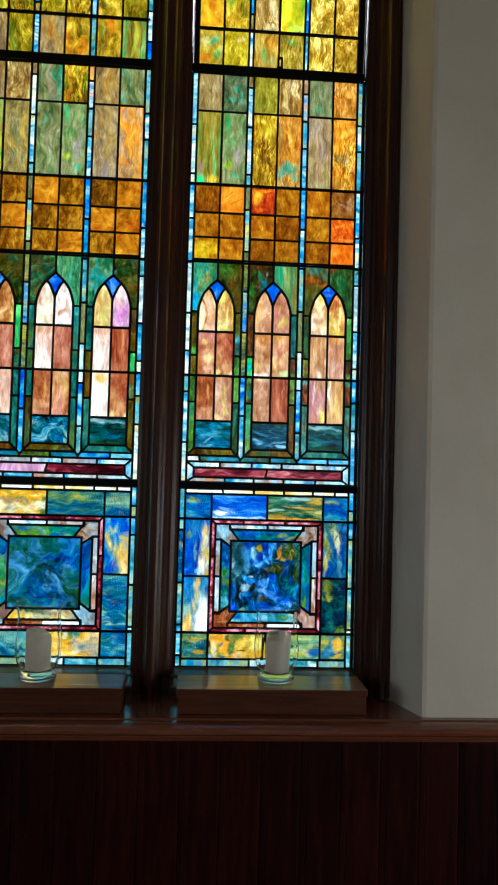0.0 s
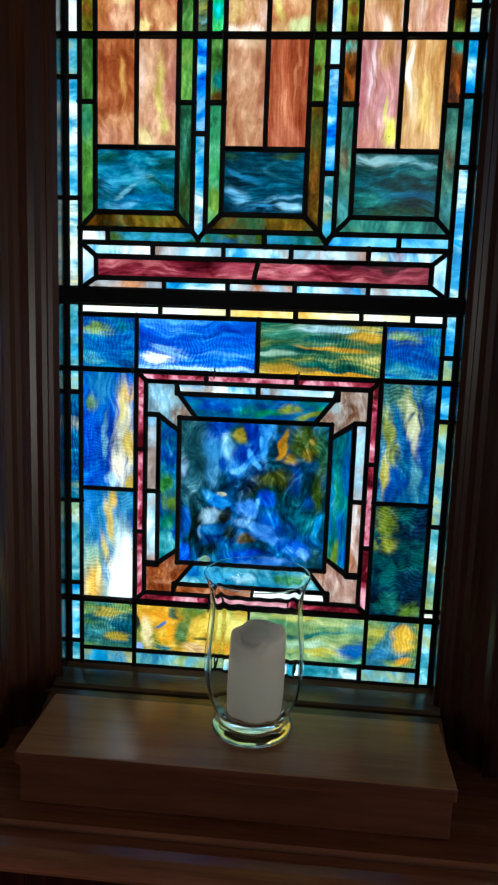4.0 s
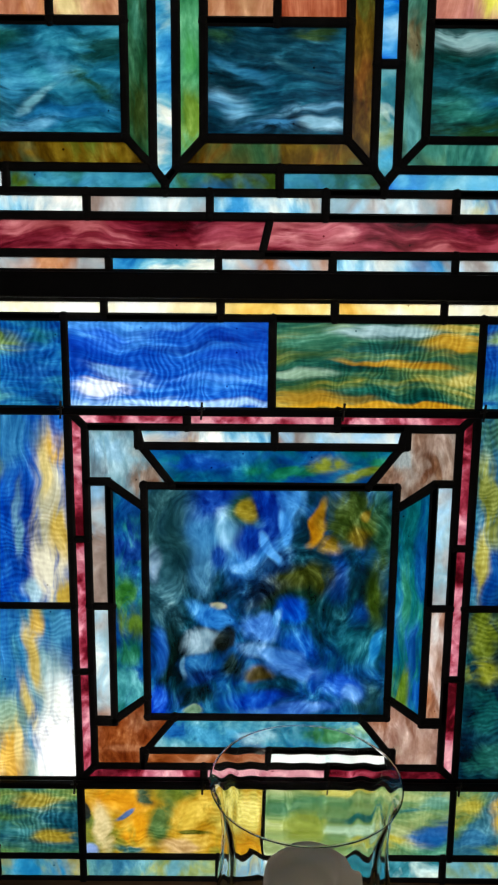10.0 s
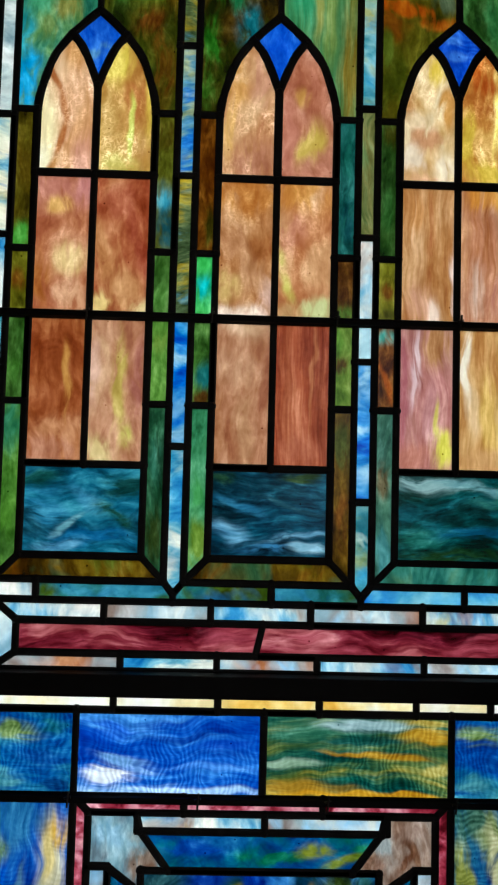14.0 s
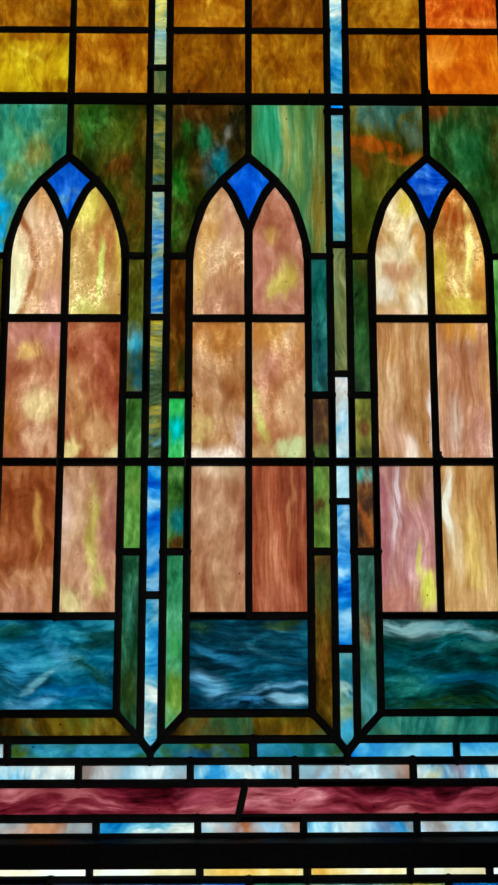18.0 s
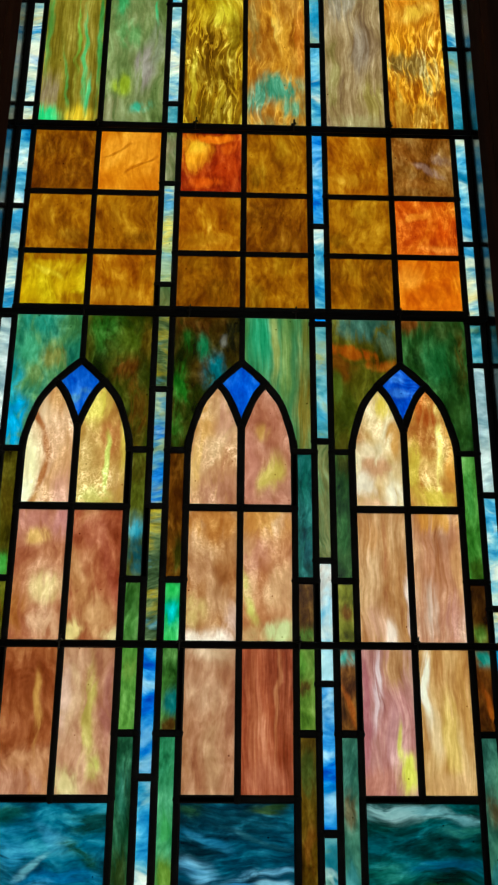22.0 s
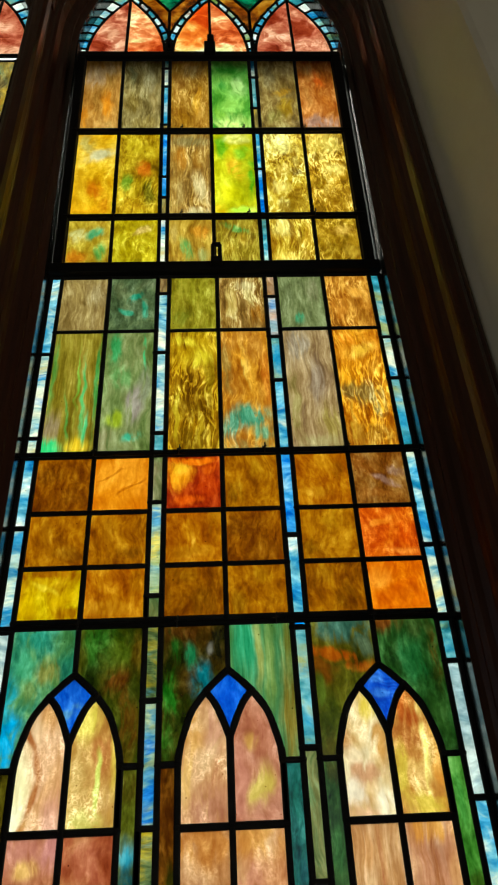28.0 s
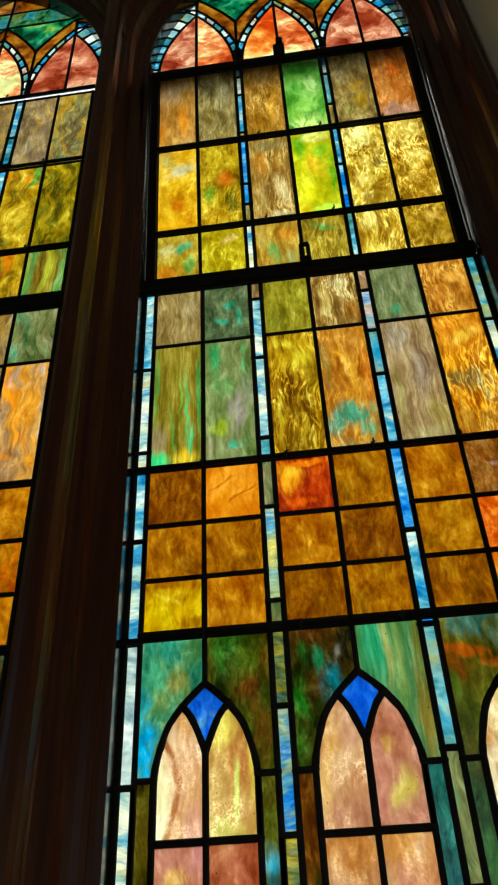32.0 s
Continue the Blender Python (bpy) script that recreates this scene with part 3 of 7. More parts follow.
own_sheet("dune_head", HEAD_W, HEAD_H, ("bc9450", "cca864", "d8bc78", "e4d090"), ((0.1, -0.5, 0.3, 0.4, "d8cc78"), (-0.4, 0.3, 0.3, 0.4, "c8984c")))
own_sheet("pearl_field", HEAD_W, FIELD_H, ("d4a48c", "e0bca8", "e8ccbc", "f4e4dc"), ((0.0, 0.8, 1.0, 0.2, "d4a080"), (-0.4, -0.3, 0.3, 0.5, "f0dcd4"), (0.6, 0.0, 0.2, 0.6, "d8a898")), stretch=(2.4, 1, 0.5))
own_sheet("dawn_field", HEAD_W, FIELD_H, ("e0bca0", "ecd0bc", "f4e0d4", "fcf0ec"), ((0.0, 0.75, 0.8, 0.25, "f0c868"), (-0.3, -0.4, 0.4, 0.5, "f8ece8"), (0.6, -0.6, 0.3, 0.3, "e0b0a0")), stretch=(2.4, 1, 0.5))
own_sheet("clay_field", HEAD_W, FIELD_H, ("a05c44", "b06c54", "bc7c64", "c88c74"), ((0.3, -0.3, 0.4, 0.4, "c88870"), (-0.6, 0.4, 0.3, 0.5, "b06850")), stretch=(2.0, 1, 0.6))

# ---- strips beside the lancets: upper, middle and lower pieces, and the mitred foot ----
for key, high, tones, clouds in (
        ("flank_moss", 0.139, ("3c3408", "4c440c", "5c5414", "686420"), ((0, -0.85, 1.0, 0.2, "4c9c3c"), (0, 0.2, 0.8, 0.4, "54440c"))),
        ("flank_olive_sky", 0.139, ("44440f", "505414", "5c601c", "687028"), ((0, -0.25, 0.9, 0.18, "3c9cb8"), (0.2, -0.7, 0.9, 0.25, "24606c"), (0, 0.7, 0.9, 0.25, "4c440f"))),
        ("flank_umber", 0.139, ("442804", "542f06", "643a0a", "744812"), ((0.3, -0.6, 0.6, 0.3, "3c3c0c"), (0, 0.6, 0.5, 0.3, "5c3408"))),
        ("flank_lagoon", 0.139, ("184c48", "205c58", "2c6c64", "387c70"), ((0, 0.5, 0.5, 0.4, "2c7468"), (0.2, -0.5, 0.6, 0.3, "1c5058"))),
        ("flank_fir", 0.139, ("1c3014", "28441c", "345424", "446430"), ((0, -0.4, 0.6, 0.4, "34602c"), (0, 0.8, 0.8, 0.2, "3c3c0c"))),
        ("flank_leaf", 0.139, ("305c1c", "407428", "508834", "649c48"), ((0, 0.3, 0.6, 0.4, "4c8c3c"), (0, -0.8, 0.8, 0.2, "44601c"))),
        ("block_fern", 0.065, ("2c4c1c", "385c24", "446c30", "547c3c"), ((0, -0.4, 0.7, 0.4, "4c7c34"),)),
        ("block_emerald", 0.065, ("2c8c44", "3ca458", "54c06c", "74d888"), ((0.1, -0.1, 0.6, 0.4, "28c8d0"), (0, 0.7, 0.8, 0.3, "50c464"), (0, -0.85, 0.8, 0.2, "4cb85c"))),
        ("block_peat", 0.065, ("341c04", "442808", "54340c", "604414"), ((0, -0.75, 0.8, 0.3, "4c6c24"),)),
        ("block_gorse", 0.065, ("5c5c14", "6c6c1c", "7c7c24", "8c8c30"), ((0, 0.0, 0.7, 0.3, "6c4010"), (0, -0.7, 0.8, 0.2, "4c4c10"))),
        ("low_meadow", 0.084, ("447428", "548434", "649440", "74a450"), ((0, 0.5, 0.6, 0.3, "7c9c48"),)),
        ("low_pond", 0.084, ("2c4c1c", "3c6428", "4c7834", "5c8c40"), ((0.1, -0.3, 0.7, 0.3, "1c6c70"), (0, -0.85, 0.8, 0.2, "4c2c0c"))),
        ("low_glade", 0.084, ("4c6c20", "5c7c28", "6c8834", "7c9444"), ((0, 0.0, 0.6, 0.2, "5c440f"), (0, 0.6, 0.6, 0.3, "6c9c3c"))),
        ("low_rust", 0.084, ("3c2006", "502a08", "64380e", "744818"), ((0, 0.7, 0.9, 0.2, "2c9084"), (0.2, -0.4, 0.3, 0.5, "944c10", 20))),
        ("foot_lime", 0.169, ("3c6428", "4c7c30", "5c8c3c", "6c9c48"), ((0, -0.3, 0.6, 0.3, "588c34"), (0, 0.7, 0.8, 0.3, "3c8464"))),
        ("foot_spruce", 0.169, ("1c3c28", "244c34", "2c5c40", "386848"), ((0, -0.5, 0.8, 0.3, "34441c"), (0, 0.4, 0.6, 0.3, "2c6450"))),
        ("foot_mint", 0.169, ("34744c", "3c845c", "4c9468", "60a474"), ((0, -0.6, 0.8, 0.3, "6c8c2c"), (0, 0.0, 0.6, 0.2, "4c9c58"))),
        ("foot_oak", 0.169, ("3c2c06", "4c3808", "5c440c", "6c5418"), ((0, 0.6, 0.8, 0.3, "54602c"), (0, -0.3, 0.6, 0.3, "5c3408"))),
        ("foot_brook", 0.169, ("2c5448", "386458", "447464", "548470"), ((0, 0.2, 0.6, 0.2, "54482c"), (0, -0.6, 0.7, 0.3, "3c7c80")))):
    own_sheet(key, 0.022, high, tones, clouds, stretch=(1.4, 1, 0.6), scale=26, soft=1.0)

# ---- behind the lancet heads ----
own_sheet("lagoon_corner", 0.080, 0.168, ("2c6c58", "3c8468", "508c68", "64945c"),
          ((-0.75, -0.65, 0.35, 0.4, "1ca0dc"), (-0.85, -0.1, 0.2, 0.3, "3ca8b8"), (0.15, 0.25, 0.4, 0.18, "848440"), (-0.55, 0.35, 0.3, 0.25, "58a880"), (-0.3, 0.75, 0.5, 0.2, "3c9480"), (0.6, 0.7, 0.35, 0.25, "4c7c48"), (-0.3, -0.05, 0.25, 0.15, "708c50")), scale=24)
own_sheet("forest_corner", 0.080, 0.168, ("202c08", "303c0c", "40440c", "4c4c14"),
          ((-0.3, 0.7, 0.5, 0.3, "3c6c24"), (0.3, 0.5, 0.4, 0.3, "4c5c14"), (0.6, -0.4, 0.3, 0.5, "5c3c0c"), (0.3, 0.1, 0.5, 0.2, "5c340c"), (0.8, 0.5, 0.2, 0.4, "503c08"), (0.75, 0.0, 0.2, 0.3, "343c0c")), scale=22)
own_sheet("marsh_corner", 0.080, 0.168, ("1c2408", "2c3408", "38300c", "44340c"),
          ((-0.3, 0.8, 0.9, 0.2, "50300c"), (0.2, 0.1, 0.3, 0.25, "186c78"), (-0.1, 0.45, 0.2, 0.18, "2c7c50"), (-0.7, -0.1, 0.25, 0.3, "2c6c1c"), (-0.8, -0.6, 0.2, 0.3, "345c18"), (0.7, 0.6, 0.3, 0.3, "1c1c0c"), (-0.5, 0.5, 0.2, 0.2, "28581c"), (0.5, 0.55, 0.12, 0.08, "58544c")), scale=26)
own_sheet("mint_corner", 0.080, 0.168, ("3c7448", "4c8458", "5c8c54", "6c8848"),
          ((-0.4, 0.6, 0.5, 0.5, "44a478"), (0.2, 0.3, 0.16, 0.8, "7c9450"), (-0.1, 0.5, 0.12, 0.6, "9ca058"), (0.5, 0.0, 0.18, 0.9, "508c60"), (0.75, -0.4, 0.3, 0.8, "887428"), (0.8, 0.6, 0.2, 0.4, "747430")), stretch=(3, 1, 0.35), warp=0.012, rag=0.5, soft=1.0)
own_sheet("swoosh_corner", 0.080, 0.168, ("44440c", "54500f", "5c5414", "64601c"),
          ((0.1, 0.75, 0.9, 0.22, "3c6458"), (0.6, 0.5, 0.4, 0.18, "4c5c44"), (-0.3, 0.38, 0.8, 0.10, "a8580c", -12), (0.4, 0.22, 0.6, 0.09, "94500f", 8), (-0.7, 0.15, 0.3, 0.2, "7c4c10"), (-0.6, -0.5, 0.4, 0.45, "4c5414"), (-0.8, -0.1, 0.15, 0.2, "5c6c24")), scale=18, rag=0.7, soft=0.5)
own_sheet("fern_corner", 0.080, 0.168, ("1c3414", "28481c", "305828", "3c6430"),
          ((0.1, 0.3, 0.5, 0.35, "2c6434"), (-0.7, 0.85, 0.5, 0.14, "68340c"), (0.75, 0.4, 0.2, 0.5, "4c3c0c"), (0.6, -0.6, 0.3, 0.4, "2c4c1c"), (0.4, 0.75, 0.4, 0.2, "3c5024")), scale=20)
own_sheet("cloud_key", 0.053, 0.077, ("0c44b4", "1454c4", "1c5ccc", "2c6cd4"),
          ((-0.2, -0.15, 0.4, 0.14, "4c84b8"), (0.3, 0.05, 0.3, 0.1, "5c90bc"), (-0.4, 0.4, 0.3, 0.2, "0c48b8")), scale=24)
own_sheet("deep_key", 0.053, 0.077, ("1048b8", "1858cc", "2464d4", "3474dc"), ((0.0, 0.2, 0.5, 0.3, "1c5cd4"),), scale=20)
own_sheet("ripple_key", 0.053, 0.077, ("1040ac", "1850c4", "245cd0", "3c74d8"), ((0.0, 0.1, 0.5, 0.12, "4c84dc"), (-0.2, 0.5, 0.4, 0.12, "4078d4")), ripple=0.4, scale=20)

own_sheet("strip_dawn", 0.019, 0.135, ("70a4b4", "94b498", "b8c078", "c8cca0"), ((0, 0.7, 1.0, 0.3, "60a8d4"), (0, 0.05, 1.0, 0.3, "dcc858"), (0, -0.6, 1.0, 0.25, "b8ccb0")), stretch=(0.8, 1, 2.4), scale=24)
own_sheet("strip_opal", 0.019, 0.09, ("80a8c4", "a4b8c8", "c8b8b4", "dcd0c0"), ((0, 0.6, 1.0, 0.25, "5c98d0"), (0, 0.0, 1.0, 0.2, "d8b098"), (0, -0.6, 1.0, 0.3, "a0c0cc")), stretch=(0.8, 1, 2.4), scale=24)

# ---- sea panes under the lancets ----
SEA_W, SEA_H = 0.116, 0.087
own_sheet("drift_sea", SEA_W, SEA_H, ("0c3848", "145068", "206c88", "3488a0"),
          ((-0.6, 0.1, 0.3, 0.5, "3c8cb0", 40), (0.1, 0.2, 0.35, 0.14, "4894b8", -35), (0.2, -0.6, 0.7, 0.2, "2474a4"), (0.7, 0.5, 0.4, 0.3, "14403c"), (-0.2, -0.3, 0.3, 0.08, "78b0c0", 35), (-0.7, 0.7, 0.3, 0.2, "1c5450"), (0.5, -0.1, 0.4, 0.15, "184434", -30), (-0.3, -0.75, 0.4, 0.10, "60a0c4", 10)), stretch=(0.7, 1, 1.7), scale=22, warp=0.045, soft=1.0)
own_sheet("wave_sea", SEA_W, SEA_H, ("04202c", "0c3448", "144c64", "20647c"),
          ((0.0, 0.6, 1.0, 0.3, "0c3444"), (-0.5, 0.15, 0.4, 0.1, "2c7094", -20), (-0.6, -0.45, 0.3, 0.18, "6ca8cc", -25), (0.35, -0.55, 0.6, 0.10, "78b0d0", 8), (0.7, -0.75, 0.35, 0.10, "90c0d8"), (0.3, 0.2, 0.5, 0.08, "2c5c6c", -15), (-0.1, -0.8, 0.35, 0.10, "4c94c4"), (-0.75, 0.7, 0.25, 0.12, "244830"), (0.5, 0.8, 0.3, 0.1, "2c4420")), stretch=(0.6, 1, 2.0), scale=22, warp=0.04, soft=1.0)
own_sheet("storm_sea", SEA_W, SEA_H, ("042020", "083430", "0c484c", "185c68"),
          ((-0.6, 0.75, 0.5, 0.18, "98bcc0"), (0.3, 0.7, 0.7, 0.12, "6c9ca4", -8), (0.1, 0.1, 0.9, 0.25, "082c2c"), (-0.5, -0.45, 0.5, 0.2, "20645c"), (0.3, -0.35, 0.6, 0.14, "1c6484"), (0.0, -0.85, 1.0, 0.14, "1c3c1c"), (0.6, 0.35, 0.4, 0.12, "34746c")), stretch=(0.6, 1, 2.0), scale=20, warp=0.04, soft=1.0)

# ---- amber squares ----
SQ = 0.080
for key, tones, spots in (
        ("amber_smoky", ("713c02", "7e4603", "8a5004", "975c07"), ((-0.5, 0.4, 0.5, 0.4, "713e03"), (0.5, -0.5, 0.5, 0.3, "8a5309"))),
        ("amber_honey", ("884f03", "955a04", "a16507", "ae720c"), ((-0.3, 0.2, 0.2, 0.7, "a36a0c"), (0.4, -0.5, 0.5, 0.25, "865307"))),
        ("amber_straw", ("8c5304", "995f06", "a56a08", "b2770e"), ((0.2, 0.5, 0.3, 0.4, "a8750e"), (-0.6, -0.5, 0.3, 0.4, "8a5b07"))),
        ("amber_umber", ("7b4703", "885004", "955b05", "a16607"), ((0.3, -0.4, 0.4, 0.5, "794803"), (-0.4, 0.6, 0.6, 0.3, "935f07"))),
        ("amber_glow", ("995504", "a56006", "ae6c09", "ba7b10"), ((-0.2, -0.5, 0.7, 0.25, "b87d15"), (0.6, 0.4, 0.2, 0.5, "975b04")))):
    own_sheet(key, SQ, SQ, tones, spots, stretch=(1.5, 1, 0.7), scale=24, warp=0.04, grain=0.6)
own_sheet("amber_lemon", SQ, 0.072, ("a87808", "bc9008", "c8a408", "dcc018"),
          ((0.0, 0.75, 1.1, 0.22, "a06004"), (-0.7, -0.4, 0.3, 0.6, "d8b408"), (0.4, -0.2, 0.5, 0.3, "d0a808", 15), (-0.2, 0.2, 0.5, 0.1, "e0c42c", -20), (0.7, -0.8, 0.4, 0.2, "a87404")), rope=0.4, scale=18)
own_sheet("amber_tangerine", SQ, SQ, ("c87008", "d47c0c", "dc8814", "e89824"),
          ((0.3, -0.2, 0.7, 0.06, "bc6404", 35), (-0.4, 0.3, 0.5, 0.05, "c06a06", 30), (0.6, 0.6, 0.4, 0.3, "dc8c1c"), (-0.5, -0.5, 0.4, 0.3, "e08c14")), scale=14)
own_sheet("amber_blaze", SQ, SQ, ("7c1c06", "902808", "a43408", "b84410"),
          ((-0.55, 0.35, 0.5, 0.6, "f0a018", 0, 0.7), (-0.5, 0.55, 0.3, 0.3, "fcc838", 0, 0.7), (0.1, 0.85, 0.9, 0.16, "e87c10", 0, 0.7), (0.5, -0.2, 0.45, 0.5, "b03808", 0, 0.8), (-0.2, -0.7, 0.5, 0.2, "d86010", 0, 0.7), (0.6, 0.5, 0.3, 0.2, "d05c10", 20, 0.6)), scale=22, rag=0.6)
# its mauve patches are a reflection painted into the amber
own_sheet("amber_mauve", SQ, SQ, ("744410", "845018", "906024", "9c7038"),
          ((0.1, -0.1, 0.5, 0.14, "a48070", -25), (0.6, 0.3, 0.3, 0.2, "a07c64"), (-0.6, 0.4, 0.4, 0.4, "844c14"), (-0.2, -0.7, 0.6, 0.2, "945c20")), rope=0.5, scale=28)
own_sheet("amber_flame", SQ, SQ, ("b44408", "c8540c", "d46410", "e07c1c"),
          ((-0.3, 0.4, 0.6, 0.12, "e88c28", 25), (0.5, 0.0, 0.3, 0.4, "d85c0c"), (-0.6, -0.5, 0.4, 0.3, "c04c08"), (0.4, -0.7, 0.5, 0.14, "e4842c")), rope=0.6, scale=22, pebble=0.4)
own_sheet("amber_orange", SQ, 0.072, ("cc6404", "d87008", "e07c0c", "ec9420"),
          ((-0.6, 0.3, 0.4, 0.5, "e89028"), (0.3, 0.0, 0.6, 0.14, "d06404", 25), (0.6, -0.6, 0.4, 0.3, "e07408")), scale=18, pebble=0.3)

# ---- tall gold lights ----
TALL, SHORT = 0.240, 0.124
own_sheet("spring_tall", SQ, TALL, ("78681c", "887824", "94842c", "a08c38"),
          ((0.35, -0.1, 0.08, 0.6, "5cb868"), (-0.2, -0.35, 0.07, 0.4, "68b058", 6), (0.1, 0.1, 0.06, 0.5, "84b444"), (-0.7, -0.55, 0.3, 0.25, "a08c70"), (-0.6, -0.88, 0.5, 0.14, "44d888"), (0.3, -0.85, 0.5, 0.15, "e8c42c"), (0.85, 0.2, 0.10, 0.9, "549c50"), (-0.4, 0.75, 0.5, 0.2, "94842c"), (-0.85, 0.3, 0.12, 0.6, "6ca04c"), (0.5, -0.6, 0.1, 0.25, "58c078")), stretch=(2.8, 1, 0.35), warp=0.012, rope=0.4)
own_sheet("mist_tall", SQ, TALL, ("6c7c44", "788850", "848c58", "8c9464"),
          ((-0.6, 0.7, 0.25, 0.3, "50a868"), (0.55, 0.6, 0.06, 0.3, "5cc884"), (0.3, -0.2, 0.3, 0.3, "a49890"), (-0.45, -0.45, 0.3, 0.12, "b0c03c"), (0.3, -0.72, 0.35, 0.08, "50b494", 10), (-0.3, 0.2, 0.4, 0.2, "6c9858"), (-0.7, -0.8, 0.3, 0.2, "949068"), (0.6, 0.1, 0.2, 0.3, "909478")), stretch=(1.8, 1, 0.6))
own_sheet("gold_tall", SQ, TALL, ("704c08", "8c640c", "a87c12", "d0a820"),
          ((0.0, 0.7, 1.1, 0.35, "bc9814"), (0.3, 0.5, 0.35, 0.16, "e4d038", 25), (-0.3, 0.8, 0.5, 0.08, "ecd844", -20), (0.6, 0.2, 0.2, 0.3, "907410"), (0.0, -0.3, 0.9, 0.3, "785408"), (0.1, -0.8, 0.9, 0.2, "846410"), (-0.6, -0.4, 0.1, 0.4, "c0a424"), (0.3, -0.6, 0.08, 0.3, "b89820")), stretch=(1.8, 1, 0.5), rope=1.0, scale=24)
own_sheet("kingfisher_tall", SQ, TALL, ("a86a1a", "b87a20", "c88a24", "d89c30"),
          ((0.0, 0.75, 1.1, 0.3, "c08430"), (0.0, 0.35, 0.10, 0.35, "ffd464", 8), (-0.2, 0.55, 0.3, 0.06, "f4b840", -30), (0.8, 0.2, 0.25, 0.5, "c87c24"), (0.15, -0.45, 0.6, 0.2, "48a084"), (-0.6, -0.6, 0.35, 0.2, "60a084"), (0.5, -0.7, 0.4, 0.12, "5c9874"), (0.0, -0.92, 1.1, 0.1, "a08c50"), (-0.7, 0.3, 0.2, 0.4, "a0803c")), stretch=(1.8, 1, 0.5), rope=0.7, scale=22)
own_sheet("dove_tall", SQ, TALL, ("907454", "a0845c", "ac9068", "b89c74"),
          ((-0.4, 0.7, 0.5, 0.3, "9c8c78"), (0.2, 0.1, 0.3, 0.4, "a89480"), (0.6, -0.6, 0.4, 0.3, "a89450"), (-0.7, -0.3, 0.2, 0.5, "988850"), (0.1, -0.85, 0.8, 0.12, "b0a070")), stretch=(2.4, 1, 0.45), rope=0.3, scale=22)
own_sheet("fire_tall", SQ, TALL, ("9c5808", "b46c0c", "cc8412", "f0ac24"),
          ((0.0, 0.65, 1.1, 0.35, "d88c1c"), (0.1, 0.6, 0.5, 0.12, "ffd458", 20), (-0.4, 0.8, 0.3, 0.1, "f0a02c"), (0.5, 0.35, 0.2, 0.2, "ecac34"), (-0.1, -0.1, 0.9, 0.2, "846830"), (0.5, -0.3, 0.2, 0.2, "787040"), (0.0, -0.8, 1.0, 0.2, "a87420"), (-0.6, -0.6, 0.1, 0.3, "c89830")), stretch=(1.8, 1, 0.5), rope=1.0, scale=24)
own_sheet("fawn_short", SQ, SHORT, ("8c7444", "98804c", "a08854", "ac945c"), ((0.5, 0.3, 0.4, 0.5, "a08c60"), (-0.6, -0.4, 0.3, 0.5, "947c48")), stretch=(2.4, 1, 0.45), rope=0.3, scale=24)
own_sheet("lichen_short", SQ, SHORT, ("485838", "546444", "60704c", "6c7850"), ((0.1, 0.2, 0.4, 0.12, "3c9c80", 40), (-0.3, -0.3, 0.3, 0.08, "409878", -30), (0.5, -0.2, 0.12, 0.3, "48a080"), (-0.6, 0.5, 0.3, 0.3, "646c48"), (0.5, 0.7, 0.4, 0.2, "6c7454")), scale=24)
own_sheet("olive_short", SQ, SHORT, ("7c7018", "8c8020", "989028", "a89c34"), ((0.3, 0.4, 0.5, 0.4, "a0982c"), (-0.5, -0.5, 0.4, 0.3, "848428")), stretch=(1.8, 1, 0.6), rope=0.3, scale=22)
own_sheet("barley_short", SQ, SHORT, ("80602c", "987438", "b08c48", "dcc888"), ((0.2, 0.6, 0.4, 0.2, "e0d09c"), (-0.4, 0.0, 0.2, 0.6, "d0b468"), (0.6, -0.4, 0.3, 0.4, "a06c20"), (-0.6, -0.7, 0.3, 0.2, "8c6828")), stretch=(2.4, 1, 0.45), rope=0.9, scale=28)
own_sheet("sage_short", SQ, SHORT, ("6c744c", "788054", "80885c", "8c9468"), ((-0.2, -0.6, 0.2, 0.2, "58a880"), (0.5, 0.4, 0.3, 0.5, "80805c"), (-0.6, 0.3, 0.3, 0.5, "707850")), stretch=(2.2, 1, 0.5), scale=22)
own_sheet("marigold_short", SQ, SHORT, ("9c641c", "b07424", "c4842c", "e0a848"), ((0.3, 0.3, 0.3, 0.2, "f0b450"), (-0.4, -0.3, 0.3, 0.4, "c8842c"), (0.5, -0.6, 0.4, 0.2, "a87020")), stretch=(2.0, 1, 0.5), rope=0.9, scale=26)

# ---- the hopper: three rows of gold and green ----
HOP = 0.081
own_sheet("hop_low_fern", HOP, 0.114, ("98781c", "a88c24", "b49c30", "c8b040"), ((0.2, 0.4, 0.4, 0.2, "58a878", 15), (-0.5, 0.3, 0.3, 0.3, "c8c080"), (-0.5, -0.6, 0.5, 0.3, "c07c18"), (0.5, -0.4, 0.2, 0.4, "60a050"), (0.3, -0.8, 0.3, 0.14, "b08c20")), rope=0.5, scale=22, clear=1.0)
own_sheet("hop_low_olive", HOP, 0.114, ("94800c", "a48f10", "b09c14", "c4b428"), ((0.3, 0.5, 0.4, 0.14, "c8a85c", 30), (-0.3, -0.4, 0.5, 0.3, "a08c08"), (0.5, -0.6, 0.3, 0.2, "bca818")), rope=0.5, scale=22, clear=1.0)
own_sheet("hop_low_reed", HOP, 0.114, ("a07c28", "b08c30", "b89838", "c8a848"), ((-0.2, -0.3, 0.25, 0.5, "74a85c", 15), (0.4, 0.4, 0.35, 0.3, "c88c28"), (0.5, -0.6, 0.3, 0.3, "a8a868"), (-0.7, 0.4, 0.2, 0.4, "b89c50")), stretch=(2.2, 1, 0.5), rope=0.5, clear=1.0)
